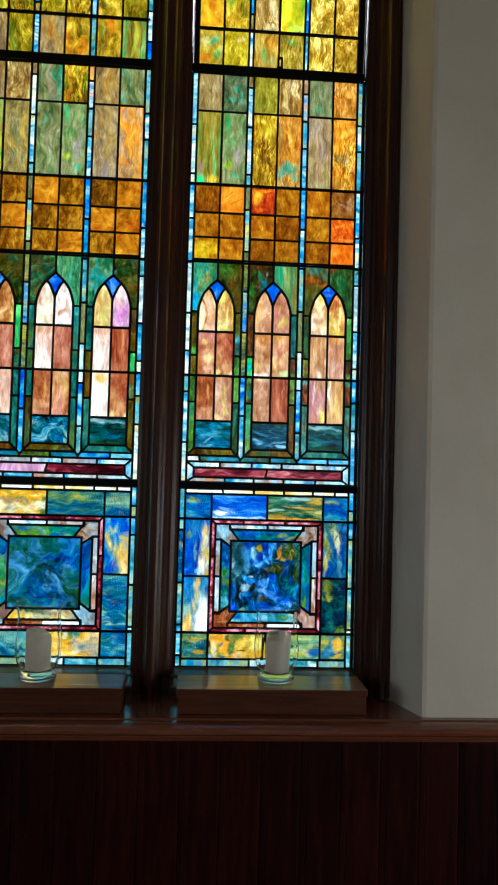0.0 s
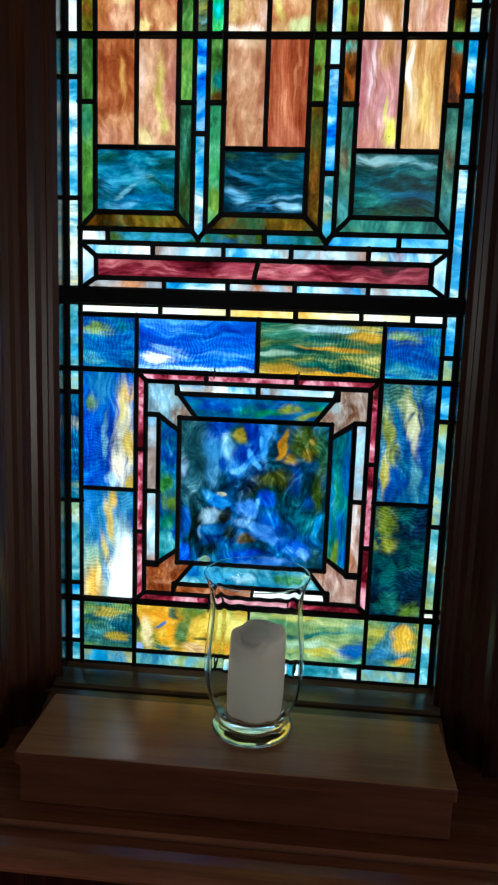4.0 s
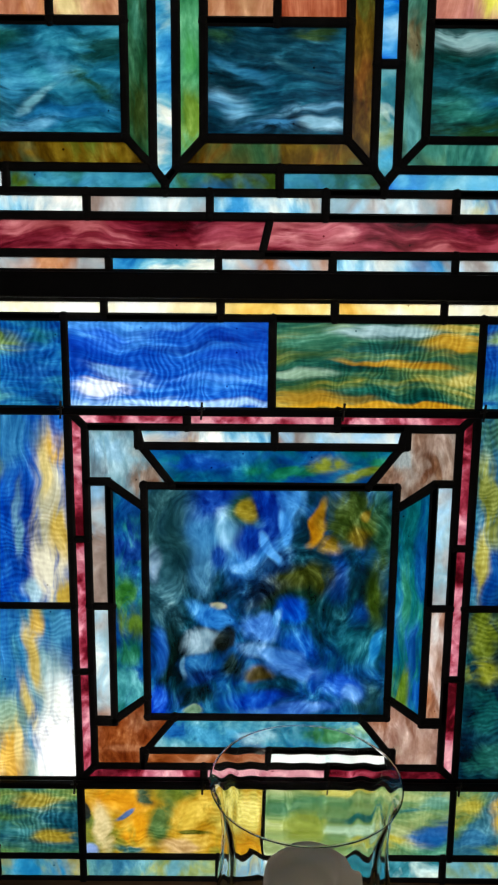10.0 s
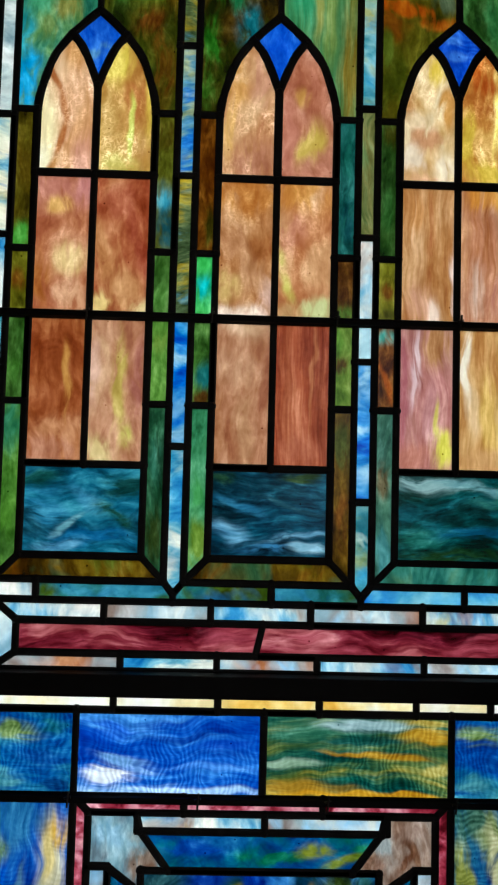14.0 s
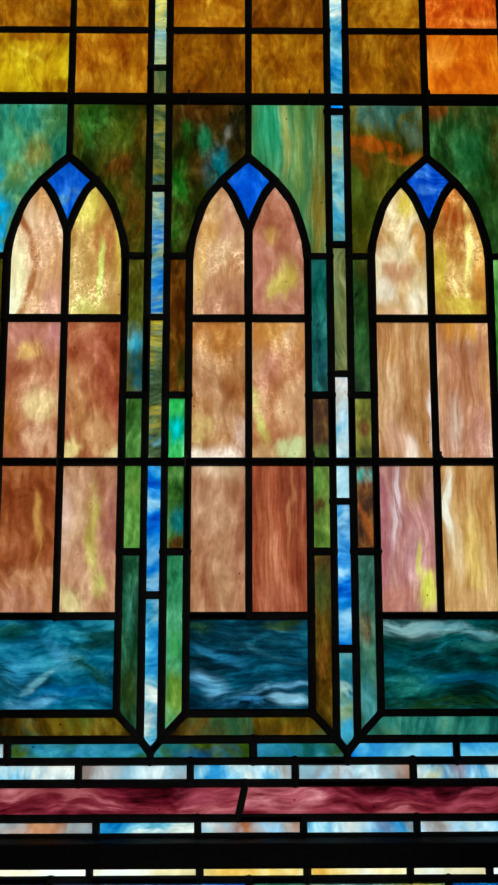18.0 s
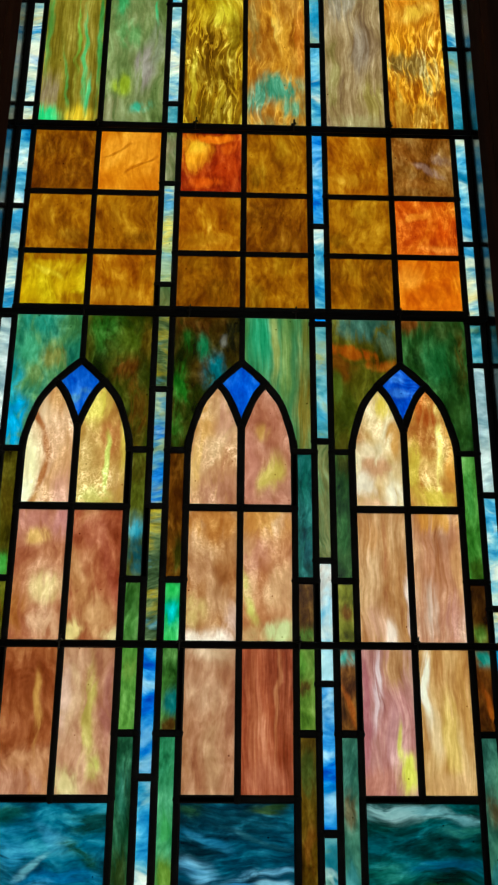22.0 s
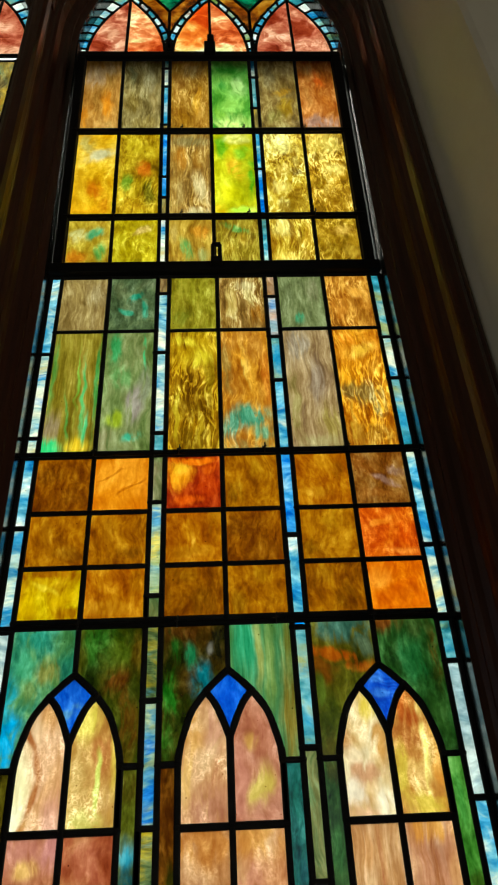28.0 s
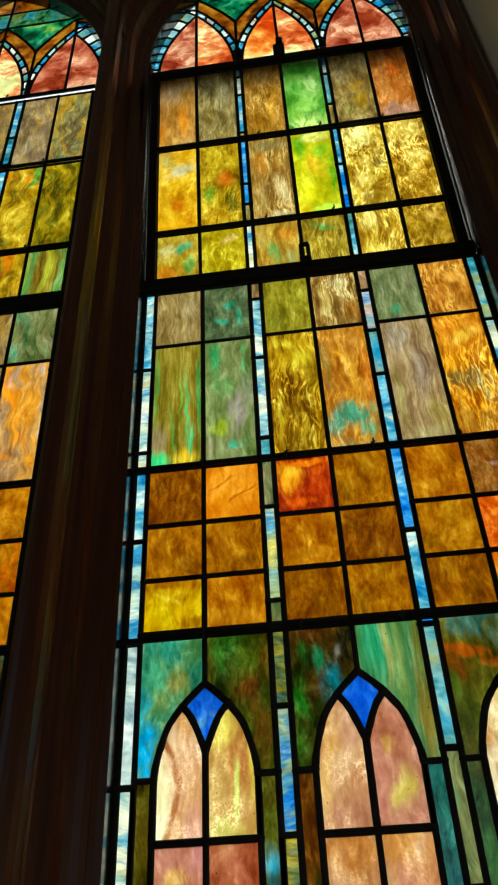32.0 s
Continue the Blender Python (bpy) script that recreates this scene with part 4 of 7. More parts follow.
own_sheet("hop_low_bracken", HOP, 0.114, ("80681c", "907820", "9c8828", "b09c38"), ((0.0, 0.5, 0.7, 0.12, "70a050", -20), (-0.4, -0.3, 0.3, 0.3, "a88c24"), (0.5, -0.4, 0.4, 0.3, "8c781c"), (0.3, 0.1, 0.2, 0.3, "c0a038")), stretch=(2.0, 1, 0.5), rope=0.7, scale=24, clear=1.0)
own_sheet("hop_low_sheaf", HOP, 0.114, ("946c14", "b08c20", "d0b038", "f0dc70"), ((-0.4, 0.6, 0.4, 0.4, "f4e080"), (0.3, 0.0, 0.14, 0.6, "84600f", -12), (-0.3, -0.7, 0.5, 0.2, "ecd060"), (0.7, 0.3, 0.2, 0.5, "c89c2c"), (0.6, -0.6, 0.3, 0.3, "a88424")), stretch=(2.2, 1, 0.5), rope=0.9, scale=24, clear=1.0)
own_sheet("hop_low_brass", HOP, 0.114, ("7c5c0c", "947014", "a8841c", "c8a438"), ((0.2, 0.4, 0.5, 0.2, "c0983c"), (-0.4, -0.4, 0.4, 0.3, "8c6c14"), (0.5, -0.5, 0.3, 0.2, "c8a840")), rope=1.0, scale=26, clear=1.0)
own_sheet("hop_mid_sunrise", HOP, 0.234, ("c0900c", "d0a014", "d8ac20", "e4bc38"), ((0.3, 0.5, 0.8, 0.12, "ccc49c", 32), (-0.5, 0.75, 0.4, 0.25, "c8b464"), (0.1, -0.35, 0.4, 0.2, "cc7c10", 25), (-0.6, -0.2, 0.3, 0.3, "dcb028"), (-0.2, -0.8, 0.7, 0.2, "e0a818"), (0.6, -0.7, 0.3, 0.2, "c88810")), rope=0.4, scale=15, stretch=(1.2, 1, 0.8), clear=1.0)
own_sheet("hop_mid_autumn", HOP, 0.234, ("84680c", "9c7c10", "ac9018", "c8ac28"), ((0.2, 0.1, 0.35, 0.18, "c87418"), (-0.5, -0.2, 0.25, 0.2, "7c9c2c"), (0.4, 0.55, 0.4, 0.2, "b89c1c"), (-0.3, 0.7, 0.4, 0.2, "ccb42c"), (0.5, -0.4, 0.3, 0.3, "6c6414"), (-0.2, -0.75, 0.7, 0.2, "bc9418"), (-0.7, -0.5, 0.2, 0.2, "e0c034")), rope=0.7, scale=22, clear=1.0)
own_sheet("hop_mid_ash", HOP, 0.234, ("84642c", "987434", "a8843c", "c8a860"), ((0.0, 0.8, 1.0, 0.14, "8c7c4c"), (-0.4, 0.4, 0.4, 0.25, "b07824"), (0.3, 0.3, 0.2, 0.3, "a87c30"), (0.5, -0.3, 0.3, 0.35, "d8c490", 15), (-0.5, -0.4, 0.3, 0.3, "a88c50"), (0.3, -0.85, 0.5, 0.1, "e0d0a0")), stretch=(2.4, 1, 0.45), rope=0.9, scale=22, clear=1.0)
own_sheet("hop_mid_lime", HOP, 0.234, ("a8a810", "bcb814", "ccc81c", "dcd82c"), ((-0.6, 0.6, 0.3, 0.3, "6cac20"), (0.8, 0.0, 0.2, 0.5, "60a81c"), (0.2, 0.85, 0.6, 0.12, "f0ec90"), (0.1, 0.1, 0.4, 0.3, "d4a41c", 20), (-0.4, -0.4, 0.4, 0.2, "e4dc20"), (0.4, -0.85, 0.6, 0.12, "d0f460"), (-0.7, -0.8, 0.3, 0.2, "d8b818"), (0.4, 0.5, 0.3, 0.15, "88b824")), scale=13, stretch=(1.2, 1, 0.8), warp=0.05, clear=1.0)
own_sheet("hop_mid_wheat", HOP, 0.234, ("947018", "b89424", "dcc044", "f4e488"), ((-0.3, 0.75, 0.8, 0.3, "f4e88c"), (0.5, 0.05, 0.3, 0.10, "6c4c14"), (0.6, 0.4, 0.2, 0.3, "d0b858"), (-0.2, 0.1, 0.5, 0.14, "ccac48"), (-0.3, -0.3, 0.4, 0.14, "ecd474"), (0.2, -0.7, 0.9, 0.25, "a08020"), (-0.6, -0.7, 0.15, 0.2, "d8b83c")), rope=1.0, scale=26, clear=1.0)
own_sheet("hop_mid_straw", HOP, 0.234, ("846010", "a47c18", "c89c28", "ecc858"), ((0.0, 0.7, 0.9, 0.25, "dcc058"), (0.3, 0.1, 0.5, 0.12, "f0d878"), (-0.4, -0.2, 0.4, 0.2, "947014"), (0.3, -0.6, 0.7, 0.25, "a07818"), (-0.3, 0.4, 0.3, 0.1, "8c6c18")), rope=1.0, scale=28, clear=1.0)
own_sheet("hop_top_apricot", HOP, 0.236, ("a07430", "b4843c", "c09048", "cc9c50"), ((0.3, -0.2, 0.25, 0.4, "e0941c"), (-0.4, 0.5, 0.5, 0.3, "bc9c78"), (-0.6, -0.6, 0.3, 0.3, "c8841c"), (0.3, 0.75, 0.5, 0.2, "b08c5c"), (0.5, -0.8, 0.4, 0.14, "b48c48")), stretch=(2, 1, 0.5), rope=0.4, clear=1.0)
own_sheet("hop_top_stone", HOP, 0.236, ("746438", "847444", "908050", "a08c58"), ((0.3, 0.4, 0.4, 0.3, "988c64"), (-0.4, -0.2, 0.4, 0.3, "887438"), (0.2, -0.75, 0.6, 0.2, "948044"), (-0.5, 0.6, 0.2, 0.3, "787450")), stretch=(2.2, 1, 0.5), rope=0.5, scale=22, clear=1.0)
own_sheet("hop_top_oak", HOP, 0.236, ("8c641c", "9c7024", "a87c2c", "c09444"), ((0.4, -0.2, 0.2, 0.4, "d09c30"), (-0.4, 0.4, 0.4, 0.3, "986c28"), (0.2, 0.7, 0.5, 0.2, "a08048"), (-0.3, -0.6, 0.4, 0.2, "a0741c")), stretch=(2, 1, 0.5), rope=0.7, scale=24, clear=1.0)
own_sheet("hop_top_leaf", HOP, 0.236, ("509430", "68a840", "80bc50", "98cc60"), ((0.0, 0.75, 1.0, 0.22, "4ca438"), (-0.4, 0.3, 0.3, 0.2, "60b04c"), (0.4, 0.2, 0.4, 0.25, "bce08c"), (0.0, -0.25, 0.6, 0.25, "a0d464"), (0.0, -0.8, 1.0, 0.25, "e4fc94"), (-0.6, -0.5, 0.3, 0.2, "8cc044")), scale=13, warp=0.05, clear=1.0)
own_sheet("hop_top_heath", HOP, 0.236, ("78643c", "88703c", "947c44", "a08c54"), ((0.3, -0.3, 0.4, 0.3, "a0801c"), (-0.4, 0.5, 0.4, 0.3, "84744c"), (-0.3, -0.6, 0.5, 0.2, "8c8040"), (0.5, 0.6, 0.3, 0.25, "90784c"), (0.2, 0.1, 0.5, 0.08, "b08828", 30)), stretch=(1.6, 1, 0.6), rope=0.5, scale=20, clear=1.0)
own_sheet("hop_top_rust", HOP, 0.236, ("a05c1c", "b06824", "bc7430", "c88440"), ((0.1, 0.45, 0.35, 0.25, "d86c20"), (-0.5, 0.0, 0.3, 0.3, "b07434"), (0.4, -0.2, 0.3, 0.2, "c87c30"), (0.0, -0.75, 0.9, 0.2, "ac8878"), (-0.5, 0.75, 0.4, 0.2, "9c6c34")), stretch=(1.6, 1, 0.6), rope=0.4, clear=1.0)

# ---- the lower light: rippled blue, gold and cream round the swirled square ----
SWIRL_DEEP = ((-0.86, 0.44, 0.22, 0.6, "306070", 0, 0.9), (-0.91, 0.34, 0.05, 0.15, "8cacd0", 0, 0.6), (-0.83, 0.69, 0.07, 0.13, "1454a8", 0, 0.6), (-0.67, 0.77, 0.16, 0.28, "3c7468", 0, 0.9), (0.60, 0.06, 0.45, 0.38, "0c3c48", 0, 1.0), (0.88, 0.70, 0.14, 0.4, "2c5c40", 0, 0.8),
              (0.53, 0.24, 0.10, 0.20, "0c4ca8", 0, 0.7), (0.74, -0.10, 0.10, 0.14, "0c4c9c", 0, 0.7), (0.88, 0.06, 0.09, 0.4, "4c641c", 0, 0.8), (0.75, -0.34, 0.24, 0.22, "1c6878", 0, 0.9), (0.91, -0.37, 0.05, 0.15, "2c90d0", -15, 0.4), (0.85, -0.85, 0.2, 0.2, "1c4448", 0, 0.8), (-0.82, -0.57, 0.10, 0.38, "0a2420", 0, 0.5), (-0.91, -0.40, 0.06, 0.2, "2868c0", 0, 0.5))
SWIRL_ARC = ((-0.22, 0.86, 0.50, 0.64, "58a8f4", 0, 0.1), (-0.33, 0.96, 0.42, 0.50, "0a38a0", 0, 0.15), (-0.80, 0.75, 0.24, 0.45, "305c64", 0, 0.7), (-0.50, 0.54, 0.13, 0.18, "58a0d4", 14, 0.6), (-0.34, 0.60, 0.09, 0.17, "8cc8ec", 8, 0.5), (-0.54, 0.24, 0.11, 0.20, "4c88b0", 0, 0.9), (-0.40, 0.40, 0.09, 0.10, "0c3c98", 0, 0.5), (0.21, 0.92, 0.07, 0.14, "5ca0d8", 0, 0.6),
             (0.34, 0.46, 0.14, 0.36, "0a3848", 22, 0.5), (-0.20, 0.77, 0.13, 0.19, "2c5c3c", 0, 0.5), (0.37, 0.70, 0.07, 0.20, "cc980f", -14, 0.15), (0.47, 0.50, 0.10, 0.08, "9c7c14", -30, 0.4), (0.62, 0.74, 0.24, 0.28, "445814", 0, 0.35), (0.70, 0.58, 0.10, 0.10, "6c5c14", 0, 0.7), (0.78, 0.78, 0.05, 0.05, "7c681c", 0, 0.6),
             (-0.03, 0.80, 0.14, 0.30, "0838a0", 10, 0.4), (-0.16, 0.54, 0.15, 0.12, "0838a0", 30, 0.4), (0.04, 0.34, 0.22, 0.10, "082c5c", 36, 0.5), (0.17, 0.88, 0.05, 0.17, "60acf0", -6, 0.3), (0.12, 0.66, 0.05, 0.16, "60b0f8", 16, 0.3), (0.0, 0.49, 0.05, 0.16, "68b4fc", 42, 0.3), (-0.19, 0.36, 0.14, 0.05, "70b8fc", 24, 0.3), (-0.20, 0.77, 0.075, 0.11, "94841c", 0, 0.25))
SWIRL_FOAM = ((0.20, 0.15, 0.40, 0.16, "40480c", 14, 0.5), (0.18, 0.0, 0.24, 0.12, "0c3830", 10, 0.5), (-0.13, 0.14, 0.26, 0.13, "08203c", 0, 0.6), (-0.41, 0.01, 0.075, 0.04, "c0c0a0", 0, 0.3), (-0.46, -0.11, 0.24, 0.11, "3c90e0", -20, 0.3), (-0.06, -0.19, 0.18, 0.13, "5494e8", -14, 0.4), (0.18, -0.06, 0.14, 0.11, "0c5cd0", -30, 0.4), (0.08, -0.12, 0.04, 0.08, "68b0f4", -12, 0.3), (0.25, -0.36, 0.13, 0.15, "0c4cb4", 30, 0.5),
              (-0.57, -0.34, 0.17, 0.11, "a8c8dc", 16, 0.35), (-0.36, -0.31, 0.08, 0.16, "1c2014", -25, 0.3), (-0.11, -0.39, 0.15, 0.08, "80b4e8", -14, 0.5), (0.10, -0.45, 0.18, 0.08, "5898e4", -22, 0.5), (-0.63, -0.54, 0.15, 0.10, "3c88c8", 10, 0.4), (-0.70, -0.54, 0.035, 0.11, "88b8d8", 0, 0.3), (-0.55, -0.64, 0.15, 0.08, "0c2c68", 0, 0.5), (-0.27, -0.54, 0.14, 0.13, "1c2c18", -20, 0.5), (-0.06, -0.60, 0.12, 0.06, "4c400c", 12, 0.6),
              (0.22, -0.57, 0.22, 0.08, "4c88dc", -12, 0.5), (0.34, -0.68, 0.05, 0.12, "0c48a8", 0, 0.4), (0.60, -0.72, 0.22, 0.13, "2c6cdc", -24, 0.5), (0.70, -0.82, 0.09, 0.08, "68a4f0", 20, 0.4), (-0.60, -0.80, 0.24, 0.10, "0c2828", 0, 0.5), (-0.10, -0.84, 0.28, 0.09, "0c44b8", 8, 0.5), (0.13, -0.94, 0.45, 0.07, "4c84d8", 4, 0.6), (-0.91, -0.87, 0.14, 0.2, "0c3cc0", -40, 0.4), (-0.60, -0.94, 0.07, 0.045, "88a888", 0, 0.3))
own_sheet("swirl_square", 0.222, 0.221, ("04202c", "0a3c50", "0c4874", "105094", "1c6490"), SWIRL_DEEP + SWIRL_ARC + SWIRL_FOAM,
          stretch=(1.2, 1, 0.8), scale=14, warp=0.045, rag=0.42, clear=0.80, grain=0.8, marble=0.6)
own_sheet("blue_ripple", 0.176, 0.079, ("1450b8", "1c60c8", "2c74d4", "4890e0"),
          ((0.35, 0.65, 0.8, 0.22, "0c44ac"), (0.1, 0.35, 0.5, 0.10, "1448a8"), (0.6, 0.0, 0.4, 0.09, "144cb0"), (-0.62, -0.55, 0.26, 0.22, "f0f8ff"), (-0.45, -0.2, 0.34, 0.14, "90c0f4", -12), (0.0, -0.88, 1.0, 0.12, "a8d0f8"), (0.5, -0.30, 0.5, 0.09, "5c9cf0"), (-0.7, 0.5, 0.3, 0.25, "1c58c8"), (0.6, 0.2, 0.3, 0.12, "1c54c0")), stretch=(0.4, 1, 2.4), scale=17, ripple=0.5, warp=0.05, clear=1.0, soft=0.8, rag=0.7, marble=0.2)
own_sheet("olive_ripple", 0.178, 0.079, ("0c4c48", "2c6450", "647c44", "a09440"),
          ((-0.6, 0.5, 0.5, 0.35, "2c6c58", 0, 0.9), (0.14, 0.72, 0.55, 0.16, "a8c8d0", 0, 0.6), (0.77, 0.45, 0.3, 0.26, "d0a838", 0, 0.6), (-0.75, -0.20, 0.35, 0.12, "a0c0a8", 0, 0.6), (-0.6, -0.75, 0.55, 0.22, "c8a440", 0, 0.6), (0.0, -0.94, 1.0, 0.12, "e0b030", 0, 0.4), (0.1, -0.52, 0.55, 0.13, "0c5448", 4, 0.4), (0.2, 0.02, 0.6, 0.10, "b88c20", -3, 0.4), (0.1, 0.34, 0.5, 0.12, "1c5c58", 0, 0.6), (0.85, -0.3, 0.2, 0.14, "b8ac58", 20, 0.5), (0.75, 0.8, 0.25, 0.12, "c4b058", 0, 0.6)), stretch=(0.4, 1, 2.4), scale=18, ripple=0.55, warp=0.05, clear=0.86, rag=0.6, marble=0.15)
own_sheet("teal_ripple", 0.082, 0.079, ("0c489c", "1864a8", "2c7c9c", "4c949c"),
          ((-0.3, 0.5, 0.6, 0.25, "7c9850"), (0.4, -0.2, 0.5, 0.3, "14509c"), (-0.5, -0.6, 0.4, 0.2, "4c90a0"), (0.5, 0.7, 0.4, 0.2, "2c7c8c"), (0.6, -0.75, 0.3, 0.2, "0c4080")), stretch=(0.6, 1, 1.8), ripple=0.4, clear=0.95, soft=0.7, rag=0.8, marble=0.25)
own_sheet("cream_upper", 0.083, 0.179, ("0c44a0", "1858b4", "2468b8", "3c7cac"),
          ((0.55, 0.0, 0.36, 0.85, "d0ccac"), (0.70, 0.62, 0.34, 0.16, "dcb038", 12), (0.45, 0.40, 0.16, 0.24, "e4d494"), (0.75, -0.25, 0.22, 0.30, "d4b858"), (0.5, -0.62, 0.34, 0.30, "ece8d4"), (0.78, -0.88, 0.24, 0.16, "d8bc4c"), (-0.6, -0.1, 0.42, 0.5, "0c50bc"), (-0.3, 0.75, 0.6, 0.25, "3880b4"), (-0.1, -0.1, 0.12, 0.4, "6c9cb4"), (-0.65, 0.45, 0.2, 0.16, "6c8c5c"), (-0.5, -0.85, 0.5, 0.2, "1458c0"), (0.15, -0.85, 0.2, 0.14, "a8ccdc")), stretch=(2.0, 1, 0.6), ripple=0.3, scale=15, clear=0.90, soft=0.7, rag=0.7, marble=0.35)
own_sheet("cream_lower", 0.083, 0.174, ("1c5ca0", "3078a8", "4c8c9c", "74a088"),
          ((0.4, 0.1, 0.5, 0.5, "8cb4bc"), (-0.5, -0.30, 0.5, 0.3, "94b49c"), (0.15, 0.80, 0.14, 0.3, "d8b44c", -6), (0.05, 0.40, 0.13, 0.4, "d0b864", 10), (-0.12, -0.1, 0.13, 0.34, "d4c070", 12), (-0.6, -0.80, 0.45, 0.40, "e4b440"), (0.62, -0.30, 0.34, 0.55, "f4f8f4", 6), (0.50, -0.80, 0.62, 0.55, "ffffff"), (0.80, -0.55, 0.5, 0.7, "ffffff"), (-0.35, -0.55, 0.10, 0.3, "f0dc9c"), (-0.7, 0.6, 0.3, 0.4, "2870b4"), (0.65, 0.75, 0.25, 0.25, "4c90b8")), stretch=(1.8, 1, 0.6), ripple=0.4, scale=15, clear=0.95, soft=0.8, rag=0.5, marble=0.15)
own_sheet("feather_upper", 0.081, 0.179, ("0c3c7c", "14508c", "246894", "3c7c90"),
          ((0.0, 0.6, 0.4, 0.4, "98a86c", 20), (0.2, 0.25, 0.2, 0.5, "d8d8b0", 16), (-0.6, 0.1, 0.25, 0.5, "8c9438", 10), (-0.5, 0.8, 0.4, 0.2, "3c6c60"), (0.7, -0.2, 0.3, 0.5, "0c4490"), (-0.3, -0.7, 0.5, 0.3, "0c4c9c"), (-0.7, -0.5, 0.14, 0.4, "b8b048"), (0.4, -0.55, 0.2, 0.3, "5c98a8")), stretch=(1.6, 1, 0.7), ripple=0.4, clear=0.80, soft=0.7, rag=0.8, marble=0.25)
own_sheet("pool_lower", 0.081, 0.174, ("04182c", "082c44", "0c3c4c", "14504c"),
          ((-0.5, 0.75, 0.4, 0.3, "6c7c20"), (0.5, 0.65, 0.4, 0.3, "0a1c3c"), (-0.5, 0.3, 0.5, 0.14, "8c9428"), (0.3, 0.25, 0.3, 0.2, "1c5458"), (-0.4, -0.2, 0.4, 0.25, "1c6464"), (0.4, -0.4, 0.5, 0.25, "0a2c44"), (-0.3, -0.75, 0.5, 0.2, "2c7068"), (0.5, -0.85, 0.4, 0.14, "5c7c24")), stretch=(1, 1, 1), ripple=0.4, clear=0.80, soft=0.7, rag=0.8, marble=0.25)
own_sheet("reed_foot", 0.083, 0.082, ("1c5468", "3c7068", "5c8450", "889044"), ((0.0, 0.4, 0.7, 0.2, "a8983c"), (-0.5, -0.3, 0.4, 0.2, "3c8088"), (0.4, -0.5, 0.5, 0.2, "b09c34"), (-0.3, 0.8, 0.5, 0.14, "4c8890")), stretch=(0.6, 1, 1.8), ripple=0.4, clear=0.80, soft=0.7, rag=0.8, marble=0.25)
own_sheet("gold_foot", 0.176, 0.082, ("5c7c48", "909038", "c8a02c", "dcbc58"),
          ((-0.55, 0.5, 0.34, 0.42, "e0a020", 0, 0.5), (-0.76, -0.3, 0.11, 0.7, "e0d0a0", 8, 0.5), (-0.97, 0.2, 0.05, 0.25, "0c2c3c", 0, 0.4), (-0.92, -0.8, 0.08, 0.2, "9cb8f0", 30, 0.3), (-0.42, -0.3, 0.16, 0.4, "e0a018", -20, 0.4), (-0.55, 0.1, 0.11, 0.08, "4c78b0", 35, 0.3), (-0.32, 0.62, 0.11, 0.32, "1c5448", 20, 0.4), (-0.14, -0.1, 0.12, 0.65, "4c7444", -12, 0.6), (-0.48, -0.82, 0.2, 0.13, "2c6c78", -12, 0.4), (0.22, 0.2, 0.3, 0.4, "ecd060", 24, 0.5), (0.0, 0.65, 0.1, 0.3, "6c7c2c", 0, 0.6), (0.24, -0.35, 0.22, 0.06, "5c6424", -6, 0.3), (0.07, -0.72, 0.22, 0.2, "d0b080", 0, 0.5), (0.7, 0.2, 0.3, 0.6, "ecdc78", 0, 0.6), (0.78, -0.7, 0.24, 0.3, "e0a020", 0, 0.5)), stretch=(1, 1, 1), ripple=0.4, clear=0.86, rag=0.6, marble=0.15)
own_sheet("lily_foot", 0.178, 0.082, ("4c8c74", "78a070", "98b078", "b8c088"),
          ((0.4, 0.55, 0.6, 0.12, "c0cc90"), (0.75, -0.4, 0.35, 0.3, "1864b0", 25), (0.2, 0.1, 0.5, 0.1, "2c7474", 10), (-0.6, -0.2, 0.35, 0.4, "a8b458"), (0.3, -0.65, 0.4, 0.2, "c4bc4c"), (-0.2, 0.7, 0.4, 0.14, "d4c868"), (0.85, 0.5, 0.2, 0.3, "7cb0a0"), (0.0, -0.3, 0.3, 0.14, "b8d4b8")), stretch=(0.7, 1, 1.5), ripple=0.38, clear=0.80, soft=0.7, rag=0.8, marble=0.25)
own_sheet("sunflower_foot", 0.081, 0.082, ("3c7488", "6c9060", "a8a040", "d0b040"), ((0.4, 0.2, 0.4, 0.5, "e0b42c"), (-0.6, 0.5, 0.3, 0.4, "b8b048"), (-0.5, -0.5, 0.4, 0.3, "2c6c98"), (0.5, -0.7, 0.4, 0.2, "dca424"), (0.0, 0.8, 0.5, 0.14, "4c8c8c")), stretch=(0.8, 1, 1.3), ripple=0.38, clear=0.80, soft=0.7, rag=0.8, marble=0.25)
own_sheet("bevel_top", 0.226, 0.033, ("0c3c84", "0c5494", "106c84", "1c7868"),
          ((-0.6, 0.2, 0.3, 0.5, "1450b0"), (0.1, -0.2, 0.3, 0.5, "1c7c58"), (0.45, 0.1, 0.14, 0.5, "94a028"), (0.7, -0.4, 0.25, 0.3, "7c8c1c", 20), (-0.2, 0.5, 0.3, 0.4, "1c68a8"), (0.85, 0.4, 0.1, 0.4, "2c8c64"), (-0.85, -0.3, 0.1, 0.5, "1c6890")), stretch=(0.8, 1, 1.2), clear=0.80, soft=0.7, rag=0.8, marble=0.25)
